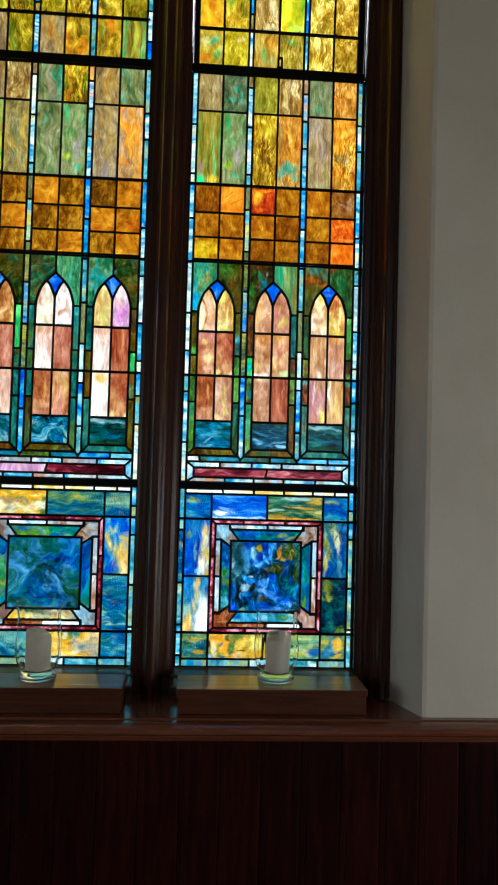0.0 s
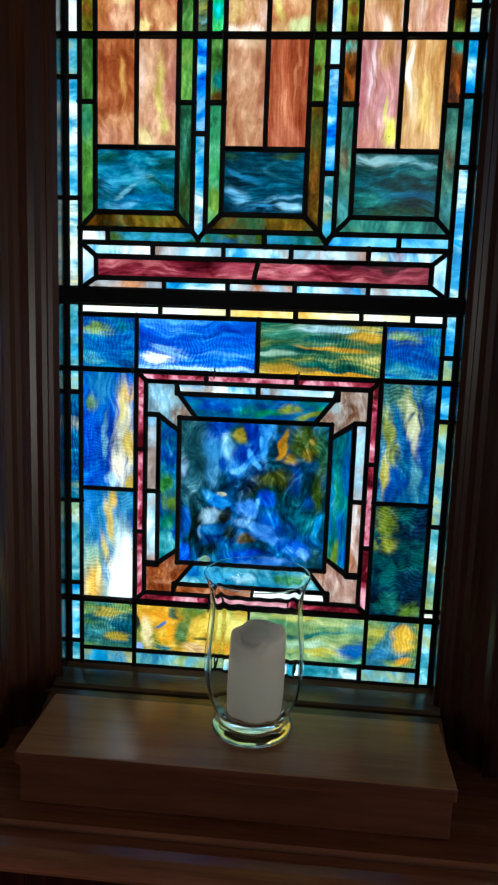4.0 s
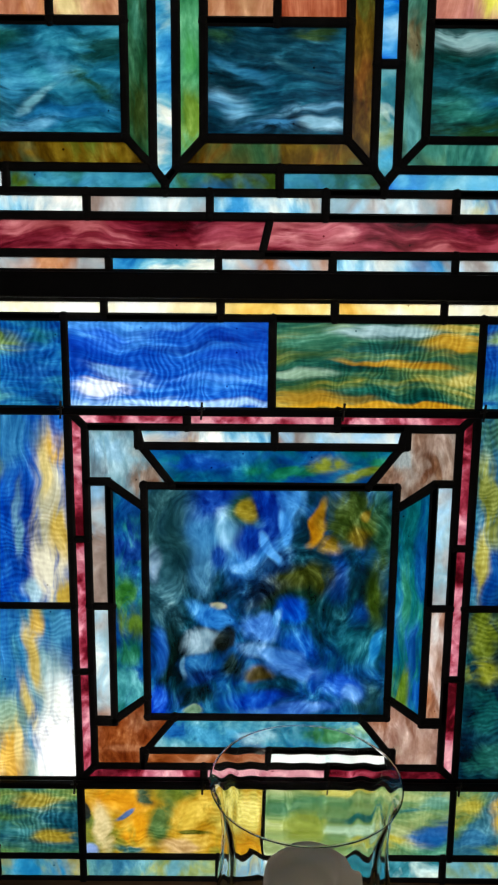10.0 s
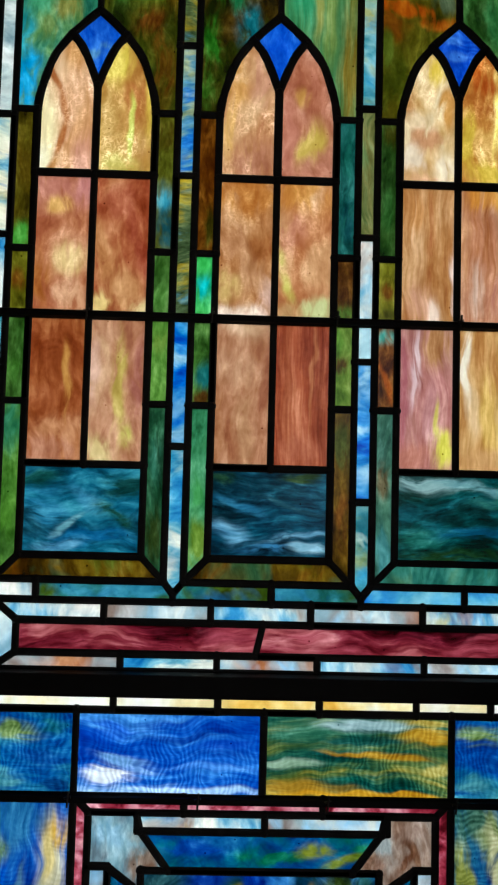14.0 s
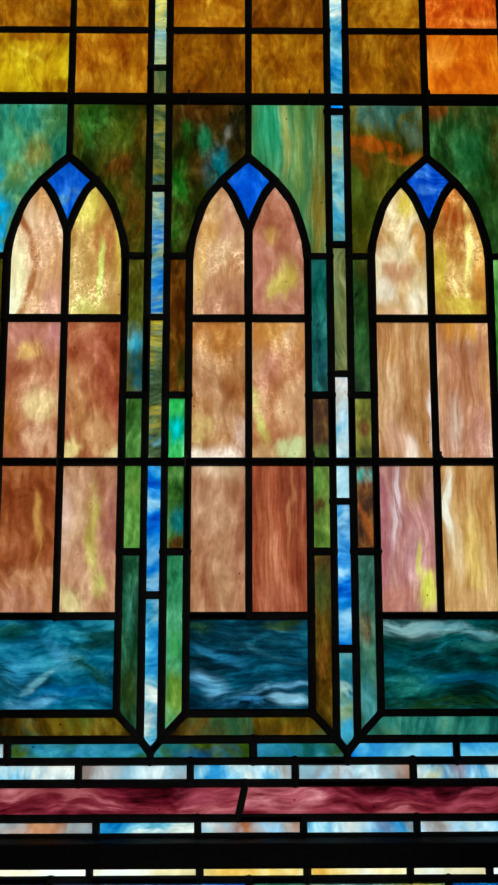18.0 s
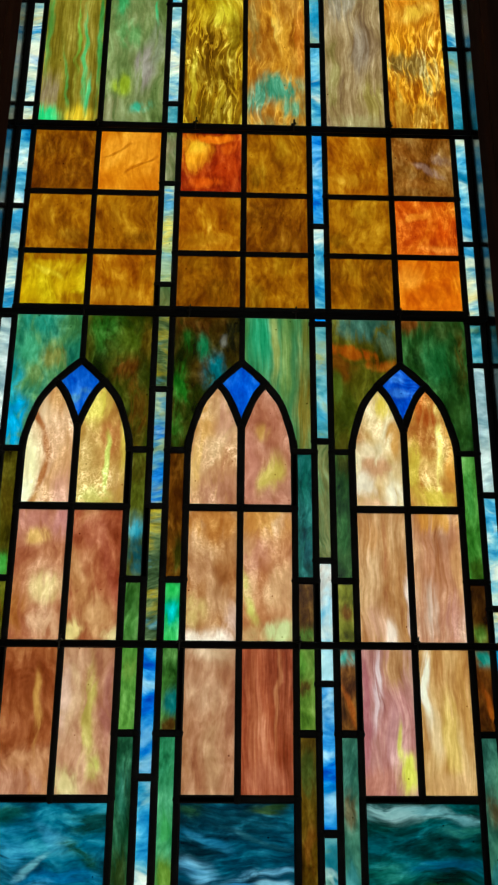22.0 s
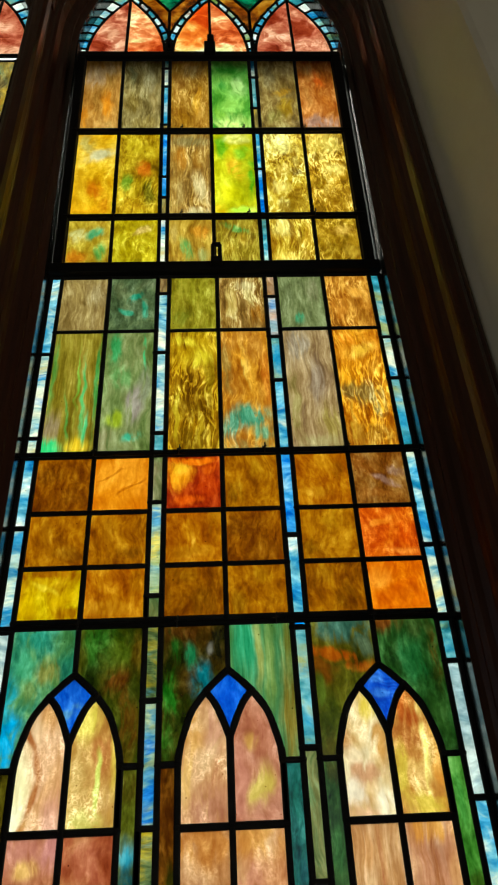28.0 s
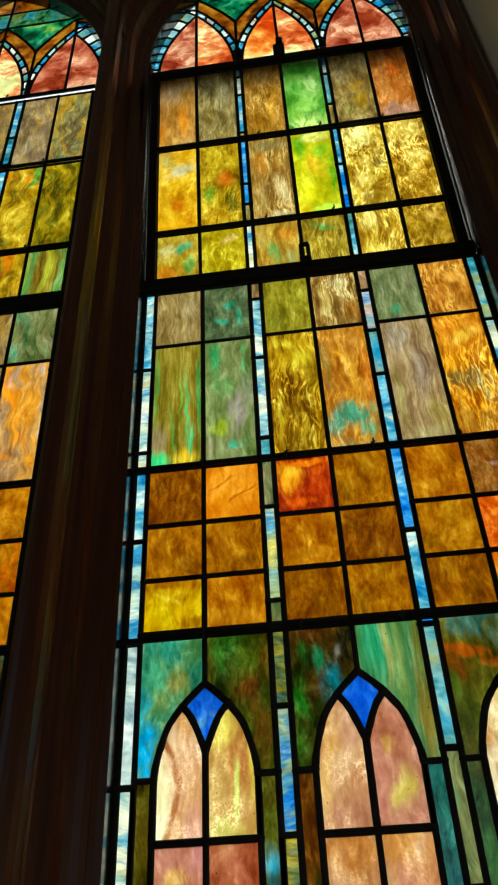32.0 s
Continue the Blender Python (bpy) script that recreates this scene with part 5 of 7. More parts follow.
own_sheet("bevel_west", 0.032, 0.227, ("0c3c88", "0c5490", "1c7078", "2c8478"),
          ((0.0, 0.5, 1.1, 0.25, "0a2c84"), (-0.2, 0.1, 0.9, 0.16, "3c7c2c"), (0.3, -0.15, 0.8, 0.14, "6c8c20"), (0.0, -0.4, 0.9, 0.12, "2c7c58"), (0.0, -0.75, 1.1, 0.25, "4ca0a8"), (0.3, 0.85, 0.8, 0.14, "144c90")), stretch=(1.4, 1, 0.7), scale=22, clear=0.80, soft=0.7, rag=0.8, marble=0.25)
own_sheet("bevel_east", 0.032, 0.227, ("0c4888", "0c5c90", "0c6c80", "1c7c68"),
          ((-0.3, 0.6, 0.7, 0.3, "0c6468"), (0.5, 0.3, 0.4, 0.4, "10589c"), (-0.4, 0.0, 0.3, 0.4, "2c8468"), (0.3, -0.4, 0.6, 0.3, "1c60ac"), (-0.3, -0.7, 0.5, 0.25, "6c8c1c"), (0.5, -0.75, 0.4, 0.2, "145cb4")), stretch=(1.8, 1, 0.5), scale=20, clear=0.80, soft=0.7, rag=0.8, marble=0.25)
own_sheet("bevel_foot", 0.226, 0.033, ("2878a8", "4498b8", "6cb0c4", "98ccd8"),
          ((-0.5, 0.0, 0.3, 0.6, "4ca4d0"), (-0.1, -0.3, 0.14, 0.5, "b8e0f0"), (0.2, 0.3, 0.2, 0.5, "2c7c9c"), (0.55, 0.0, 0.25, 0.6, "4c8c4c"), (0.75, 0.4, 0.14, 0.4, "a0c8a0"), (-0.8, 0.3, 0.14, 0.5, "1c64b0")), stretch=(1.2, 1, 0.9), scale=22, clear=0.80, soft=0.7, rag=0.8, marble=0.25)
own_sheet("star_pearl", 0.067, 0.062, ("8094a0", "8cacbc", "94bccc", "a8d0e0"), ((-0.5, 0.5, 0.6, 0.5, "98c8e4"), (0.4, -0.4, 0.5, 0.5, "a08878"), (0.7, -0.7, 0.3, 0.3, "8c6c58"), (0.3, 0.6, 0.4, 0.3, "a8b8bc")), scale=22, clear=0.80, soft=0.7, rag=0.8, marble=0.25)
own_sheet("star_bronze", 0.067, 0.062, ("7c5c48", "907464", "a08c80", "b0a49c"), ((-0.4, 0.4, 0.4, 0.3, "a4b0b4"), (0.5, 0.1, 0.12, 0.7, "6c4830", 25), (0.2, -0.3, 0.12, 0.5, "744c34", -30), (0.6, 0.7, 0.4, 0.3, "a89084"), (-0.5, -0.4, 0.3, 0.3, "987868")), scale=26, clear=0.80, soft=0.7, rag=0.8, marble=0.25)
own_sheet("star_rust", 0.067, 0.062, ("743818", "844420", "945430", "a46c4c"), ((0.3, 0.5, 0.4, 0.4, "a06c4c"), (-0.5, 0.0, 0.4, 0.4, "8c4820"), (0.0, -0.6, 0.8, 0.14, "a86c48"), (-0.6, 0.7, 0.2, 0.2, "b07c5c")), scale=24, clear=0.80, soft=0.7, rag=0.8, marble=0.25)
own_sheet("star_shell", 0.067, 0.062, ("986c58", "a88070", "b49084", "c4a89c"), ((0.5, -0.5, 0.4, 0.5, "b89484"), (-0.5, 0.5, 0.4, 0.3, "9c6c54"), (0.3, 0.3, 0.14, 0.6, "8c604c", 20), (-0.2, -0.6, 0.5, 0.2, "c4ac9c")), scale=22, clear=0.80, soft=0.7, rag=0.8, marble=0.25)


def clear_back():
    m, n, l, out = blank("clear_glass_edge")
    t = n.new("ShaderNodeBsdfTransparent")
    l.new(t.outputs[0], out.inputs[0])
    return m


CLEAR = clear_back()


def solid(name, colours, rough=0.5, metal=0.0, scale=8.0, stretch=(1, 1, 1), bump=0.1, bump_scale=60.0, rough_var=0.15, coat=0.0, spec=0.5, vary=0.0):
    """An opaque surface: colour varied at two scales, fine relief, uneven gloss."""
    m, n, l, out = blank(name)
    p = n.new("ShaderNodeBsdfPrincipled")
    tc = n.new("ShaderNodeTexCoord")
    info = n.new("ShaderNodeObjectInfo")
    add = n.new("ShaderNodeVectorMath")
    add.operation = "ADD"
    sc = n.new("ShaderNodeVectorMath")
    sc.operation = "MULTIPLY"
    sc.inputs[1].default_value = stretch
    comb = n.new("ShaderNodeCombineXYZ")
    l.new(math_node(n, l, "MULTIPLY", info.outputs["Random"], 19.0), comb.inputs[0])
    l.new(math_node(n, l, "MULTIPLY", info.outputs["Random"], 7.0), comb.inputs[2])
    l.new(tc.outputs["Object"], add.inputs[0])
    l.new(comb.outputs[0], add.inputs[1])
    l.new(add.outputs[0], sc.inputs[0])
    big = node(n, "ShaderNodeTexNoise", Scale=scale, Detail=6.0, Roughness=0.62, Distortion=0.4)
    l.new(sc.outputs[0], big.inputs["Vector"])
    small = node(n, "ShaderNodeTexNoise", Scale=bump_scale, Detail=4.0, Roughness=0.6)
    l.new(sc.outputs[0], small.inputs["Vector"])
    v = math_node(n, l, "ADD", math_node(n, l, "MULTIPLY", big.outputs["Fac"], 1.3), math_node(n, l, "MULTIPLY", small.outputs["Fac"], 0.4))
    v = math_node(n, l, "SUBTRACT", v, 0.35)
    if vary:
        v = math_node(n, l, "ADD", v, math_node(n, l, "MULTIPLY", math_node(n, l, "SUBTRACT", info.outputs["Random"], 0.5), vary))
    col = ramp(n, [(0.15 + 0.7 * k / max(1, len(colours) - 1), (*c, 1.0)) for k, c in enumerate(colours)])
    l.new(v, col.inputs[0])
    l.new(col.outputs[0], p.inputs["Base Color"])
    p.inputs["Metallic"].default_value = metal
    r = math_node(n, l, "MULTIPLY_ADD", big.outputs["Fac"], rough_var * 2)
    r.node.inputs[2].default_value = rough - rough_var
    l.new(r, p.inputs["Roughness"])
    p.inputs["Coat Weight"].default_value = coat
    p.inputs["Specular IOR Level"].default_value = spec
    p.inputs["Coat Roughness"].default_value = 0.2
    b = node(n, "ShaderNodeBump", Strength=bump, Distance=0.002)
    l.new(small.outputs["Fac"], b.inputs["Height"])
    l.new(b.outputs[0], p.inputs["Normal"])
    l.new(p.outputs[0], out.inputs[0])
    return m


LEAD = solid("leaded_came", [(0.006, 0.006, 0.0065), (0.012, 0.012, 0.013), (0.022, 0.022, 0.022)], 0.65, 0.0, 30, bump=0.3, spec=0.12)
IRON = solid("black_painted_iron", [(0.004, 0.004, 0.0045), (0.009, 0.009, 0.010)], 0.6, 0.0, 20, bump=0.2, spec=0.1)
REBATE = solid("black_lacquered_rebate", [(0.006, 0.006, 0.006), (0.012, 0.011, 0.010)], 0.16, 0.0, 20, bump=0.05, rough_var=0.04)
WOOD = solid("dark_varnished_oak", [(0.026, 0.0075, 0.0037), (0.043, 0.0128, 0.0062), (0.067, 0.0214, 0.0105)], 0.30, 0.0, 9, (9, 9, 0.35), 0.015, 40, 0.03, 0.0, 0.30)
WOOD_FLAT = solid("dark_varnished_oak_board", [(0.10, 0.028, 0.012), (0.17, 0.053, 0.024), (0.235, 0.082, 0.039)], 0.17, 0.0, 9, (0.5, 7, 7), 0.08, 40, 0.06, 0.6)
# one block oak in two tones: light on top, shade on sides, in the colour
WOOD_TOP_LIT = solid("lit_oak_top", [(0.27, 0.125, 0.050), (0.34, 0.162, 0.068), (0.42, 0.215, 0.096)], 0.24, 0.0, 9, (0.5, 7, 7), 0.1, 40, 0.08)
WOOD_BLOCK_SHADED = solid("dark_oak_block", [(0.046, 0.0125, 0.0056), (0.075, 0.0225, 0.010), (0.105, 0.035, 0.016)], 0.5, 0.0, 9, (0.5, 7, 7), 0.1, 40, 0.08, spec=0.2)
WOOD_RAIL = solid("worn_oak_sill", [(0.06, 0.030, 0.013), (0.13, 0.072, 0.034), (0.21, 0.128, 0.064)], 0.20, 0.0, 10, (0.5, 7, 7), 0.2, 40, 0.08, 0.3)
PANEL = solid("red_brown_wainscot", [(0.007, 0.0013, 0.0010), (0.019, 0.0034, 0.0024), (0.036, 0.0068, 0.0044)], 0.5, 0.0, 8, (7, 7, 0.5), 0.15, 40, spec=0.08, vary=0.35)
PLASTER = solid("off_white_plaster", [(0.56, 0.53, 0.45), (0.62, 0.585, 0.50), (0.66, 0.63, 0.55)], 0.75, 0.0, 3, bump=0.12, bump_scale=90)
FLOOR = solid("dark_floor_boards", [(0.06, 0.032, 0.018), (0.11, 0.06, 0.034), (0.15, 0.085, 0.05)], 0.5, 0.0, 5, (0.6, 6, 1))
WAX = solid("white_wax", [(0.52, 0.485, 0.46), (0.58, 0.545, 0.515), (0.62, 0.585, 0.555)], 0.5, 0.0, 14, bump=0.05)
WIRE = solid("dark_wire", [(0.01, 0.01, 0.01), (0.03, 0.028, 0.025)], 0.5, 0.7, 30)


def wax_glow():
    """Wax lets a little light through."""
    p = [x for x in WAX.node_tree.nodes if x.type == "BSDF_PRINCIPLED"][0]
    p.inputs["Subsurface Weight"].default_value = 0.8
    p.inputs["Subsurface Radius"].default_value = (0.02, 0.015, 0.012)
    p.inputs["Subsurface Scale"].default_value = 0.5
    n, l = WAX.node_tree.nodes, WAX.node_tree.links
    thin = n.new("ShaderNodeBsdfTranslucent")
    thin.inputs["Color"].default_value = (0.85, 0.80, 0.74, 1)
    mix = node(n, "ShaderNodeMixShader", Fac=0.7)
    l.new(p.outputs[0], mix.inputs[1])
    l.new(thin.outputs[0], mix.inputs[2])
    l.new(mix.outputs[0], [x for x in n if x.type == "OUTPUT_MATERIAL"][0].inputs[0])


wax_glow()


def vase_glass(name, ior):
    m, n, l, out = blank(name)
    g = node(n, "ShaderNodeBsdfGlass", Roughness=0.0, IOR=ior)
    g.inputs["Color"].default_value = (0.97, 0.985, 0.98, 1)
    tc = n.new("ShaderNodeTexCoord")
    w = node(n, "ShaderNodeTexNoise", Scale=38.0, Detail=1.0)
    l.new(tc.outputs["Object"], w.inputs["Vector"])
    b = node(n, "ShaderNodeBump", Strength=0.12, Distance=0.004)
    l.new(w.outputs["Fac"], b.inputs["Height"])
    l.new(b.outputs[0], g.inputs["Normal"])
    l.new(g.outputs[0], out.inputs[0])
    return m


VASE, VASE_RIM, VASE_FOOT = vase_glass("clear_glass", 1.17), vase_glass("clear_glass_rim", 1.12), vase_glass("clear_glass_foot", 1.42)


# ---- mesh helpers ----
def mesh_of(name, bm, mats):
    me = bpy.data.meshes.new(name)
    bm.to_mesh(me)
    bm.free()
    for m in mats if isinstance(mats, (list, tuple)) else [mats]:
        me.materials.append(m)
    return me


def part(name, bm, mats, parent=None, label="", at=None, smooth=False):
    me = mesh_of(name, bm, mats)
    if smooth:
        for f in me.polygons:
            f.use_smooth = True
    ob = new(name, me)
    if at is not None:
        ob.location = at
    if parent is not None:
        ob.parent = parent
        ob.matrix_parent_inverse = Matrix.Identity(4)
        off = Vector((0, 0, 0))
        up = parent
        while up is not None:
            off += up.location
            up = up.parent
        ob.location = ob.location - off
    if label:
        tagged(ob, label)
    return ob


def box(bm, x0, x1, y0, y1, z0, z1, bevel=0.0):
    made = bmesh.ops.create_cube(bm, size=1.0)["verts"]
    for v in made:
        v.co = Vector(((x0 + x1) / 2 + v.co.x * (x1 - x0), (y0 + y1) / 2 + v.co.y * (y1 - y0), (z0 + z1) / 2 + v.co.z * (z1 - z0)))
    if bevel:
        edges = {e for v in made for e in v.link_edges}
        bmesh.ops.bevel(bm, geom=list(edges), offset=bevel, segments=2, affect="EDGES", profile=0.6)
    return bm


def prism(bm, outline, z0, z1):
    """A closed outline in x and y, raised from z0 to z1."""
    low = [bm.verts.new((x, y, z0)) for x, y in outline]
    high = [bm.verts.new((x, y, z1)) for x, y in outline]
    k = len(outline)
    bm.faces.new(low[::-1])
    bm.faces.new(high)
    for i in range(k):
        bm.faces.new((low[i], low[(i + 1) % k], high[(i + 1) % k], high[i]))
    bmesh.ops.recalc_face_normals(bm, faces=bm.faces)
    return bm


def run(bm, profile, x0, x1):
    """A closed profile in y and z, drawn out from x0 to x1."""
    a = [bm.verts.new((x0, y, z)) for y, z in profile]
    b = [bm.verts.new((x1, y, z)) for y, z in profile]
    k = len(profile)
    bm.faces.new(a)
    bm.faces.new(b[::-1])
    for i in range(k):
        bm.faces.new((a[i], b[i], b[(i + 1) % k], a[(i + 1) % k]))
    bmesh.ops.recalc_face_normals(bm, faces=bm.faces)
    return bm


def lathe(bm, outline, steps=48, at=(0, 0, 0), wave=None):
    rings = []
    for index, (r, z) in enumerate(outline):
        ring = []
        for k in range(steps):
            a = 2 * math.pi * k / steps
            rr = r + (wave(a, z, index) if wave and r > 0 else 0.0)
            ring.append(bm.verts.new((at[0] + rr * math.cos(a), at[1] + rr * math.sin(a), at[2] + z)))
        rings.append(ring)
    for a, b in zip(rings, rings[1:]):
        for k in range(steps):
            bm.faces.new((a[k], a[(k + 1) % steps], b[(k + 1) % steps], b[k]))
    return rings


def rod(bm, a, b, r, sides=8):
    a, b = Vector(a), Vector(b)
    turn = (b - a).to_track_quat("Z", "Y").to_matrix()
    rings = [[bm.verts.new(p + turn @ Vector((r * math.cos(2 * math.pi * k / sides), r * math.sin(2 * math.pi * k / sides), 0))) for k in range(sides)] for p in (a, b)]
    for k in range(sides):
        bm.faces.new((rings[0][k], rings[0][(k + 1) % sides], rings[1][(k + 1) % sides], rings[1][k]))
    bm.faces.new(rings[0][::-1])
    bm.faces.new(rings[1])
    bmesh.ops.recalc_face_normals(bm, faces=bm.faces)


# ---- the stained glass: patterns in x and z, the glass in the plane y = 0 ----
CAME = 0.0068


class Light:
    """One leaded light: it gathers panes, then makes the leading and the panes under it."""

    def __init__(self, name, window, centre, label, rnd, tilt=None):
        self.tilt = tilt or Matrix.Identity(4)
        self.name, self.window, self.cx, self.label, self.rnd = name, window, centre, label, rnd
        self.panes, self.lines = [], {}

    def pane(self, outline, glass, heavy=1.0):
        self.panes.append((outline, glass))
        for a, b in zip(outline, outline[1:] + outline[:1]):
            key = tuple(sorted(((round(a[0], 3), round(a[1], 3)), (round(b[0], 3), round(b[1], 3)))))
            if key[0] != key[1]:
                self.lines[key] = (a, b, max(heavy, self.lines.get(key, (0, 0, 0))[2]))

    def rect(self, x0, x1, z0, z1, glass):
        self.pane([(x0, z0), (x1, z0), (x1, z1), (x0, z1)], glass)

    def column(self, x0, x1, cuts, glasses):
        for k, (z0, z1) in enumerate(zip(cuts, cuts[1:])):
            self.rect(x0, x1, z0, z1, glasses[k % len(glasses)])

    def row(self, cuts, z0, z1, glasses):
        for k, (x0, x1) in enumerate(zip(cuts, cuts[1:])):
            self.rect(x0, x1, z0, z1, glasses[k % len(glasses)])

    def build(self):
        bm = bmesh.new()
        for k, ((ax, az), (bx, bz), heavy) in enumerate(self.lines.values()):
            d = Vector((bx - ax, bz - az))
            if d.length < 0.001:
                continue
            d.normalize()
            s = Vector((-d.y, d.x))
            w = CAME / 2 * heavy * self.rnd.uniform(0.93, 1.09)
            lift = 0.0035 + 0.0006 * (k % 7) / 7
            ends = [(ax - d.x * w * 0.6, az - d.y * w * 0.6), (bx + d.x * w * 0.6, bz + d.y * w * 0.6)]
            rings = [[bm.verts.new((self.cx + x + s.x * o * w, y, z + s.y * o * w)) for o, y in ((-1, -0.0008), (-1, -lift * 0.6), (-0.5, -lift), (0.5, -lift), (1, -lift * 0.6), (1, -0.0008))] for x, z in ends]
            for i in range(6):
                bm.faces.new((rings[0][i], rings[0][(i + 1) % 6], rings[1][(i + 1) % 6], rings[1][i]))
            bm.faces.new(rings[0])
            bm.faces.new(rings[1][::-1])
        ends, meet = {}, {}
        for pair in self.lines.values():
            for p in pair[:2]:
                key = (round(p[0], 3), round(p[1], 3))
                ends[key], meet[key] = p, meet.get(key, 0) + 1
        for x, z in (ends[key] for key in ends if meet[key] > 2):
            r = CAME * self.rnd.uniform(0.56, 0.72)
            a0 = self.rnd.uniform(0, 1)
            rings = [[bm.verts.new((self.cx + x + r * f * math.cos(a0 + k * math.pi / 4), y, z + r * f * math.sin(a0 + k * math.pi / 4))) for k in range(8)] for f, y in ((1.0, -0.0008), (0.95, -0.0030), (0.55, -0.0048))]
            for a, b in zip(rings, rings[1:]):
                for k in range(8):
                    bm.faces.new((a[k], a[(k + 1) % 8], b[(k + 1) % 8], b[k]))
            bm.faces.new(rings[2])
        bmesh.ops.recalc_face_normals(bm, faces=bm.faces)
        bmesh.ops.transform(bm, matrix=self.tilt, verts=bm.verts)
        lead = part(self.name, bm, LEAD, self.window, self.label)
        for outline, glass in self.panes:
            mx, mz = (min(p[0] for p in outline) + max(p[0] for p in outline)) / 2, (min(p[1] for p in outline) + max(p[1] for p in outline)) / 2
            pb = bmesh.new()
            front = [pb.verts.new((x - mx, -0.0015, z - mz)) for x, z in outline]
            back = [pb.verts.new((x - mx, 0.0025, z - mz)) for x, z in outline]
            face = pb.faces.new(front)
            face.normal_update()
            pb.faces.new(back[::-1]).material_index = 1
            k = len(outline)
            for i in range(k):
                pb.faces.new((front[i], back[i], back[(i + 1) % k], front[(i + 1) % k])).material_index = 1
            if face.normal.y > 0:
                bmesh.ops.reverse_faces(pb, faces=pb.faces)
            piece = part("pane", pb, [GLASS[glass], CLEAR], lead, at=self.tilt @ Vector((self.cx + mx, 0, mz)))
            piece.rotation_euler = self.tilt.to_euler()
        return lead


def mirror(points, c):
    return [(2 * c - x, z) for x, z in points][::-1]


ARCHES = (-0.179, 0.0, 0.179)
EDGE, BORDER = 0.259, 0.2775


def flowing(points, steps=3):
    """A smooth line through a few points."""
    out = []
    p = [Vector(v) for v in points]
    p = [2 * p[0] - p[1]] + p + [2 * p[-1] - p[-2]]
    for k in range(1, len(p) - 2):
        for i in range(steps):
            t = i / steps
            v = 0.5 * (2 * p[k] + (p[k + 1] - p[k - 1]) * t + (2 * p[k - 1] - 5 * p[k] + 4 * p[k + 1] - p[k + 2]) * t * t + (3 * p[k] - p[k - 1] - 3 * p[k + 1] + p[k + 2]) * t ** 3)
            out.append((v.x, v.y))
    return out + [tuple(p[-2])]


# half of a lancet's head up to the blue keystone, the tip over it, and the keystone's side
CURVE = flowing([(-0.058, 0.966), (-0.0562, 0.980), (-0.0512, 0.999), (-0.0425, 1.0225), (-0.0268, 1.0440)], 4)
TIP = flowing([(-0.0268, 1.0440), (-0.013, 1.0575), (0.0, 1.069)], 3)[1:]
KEY = flowing([(-0.0268, 1.0440), (-0.0165, 1.031), (-0.0080, 1.013), (0.0, 0.992)], 3)


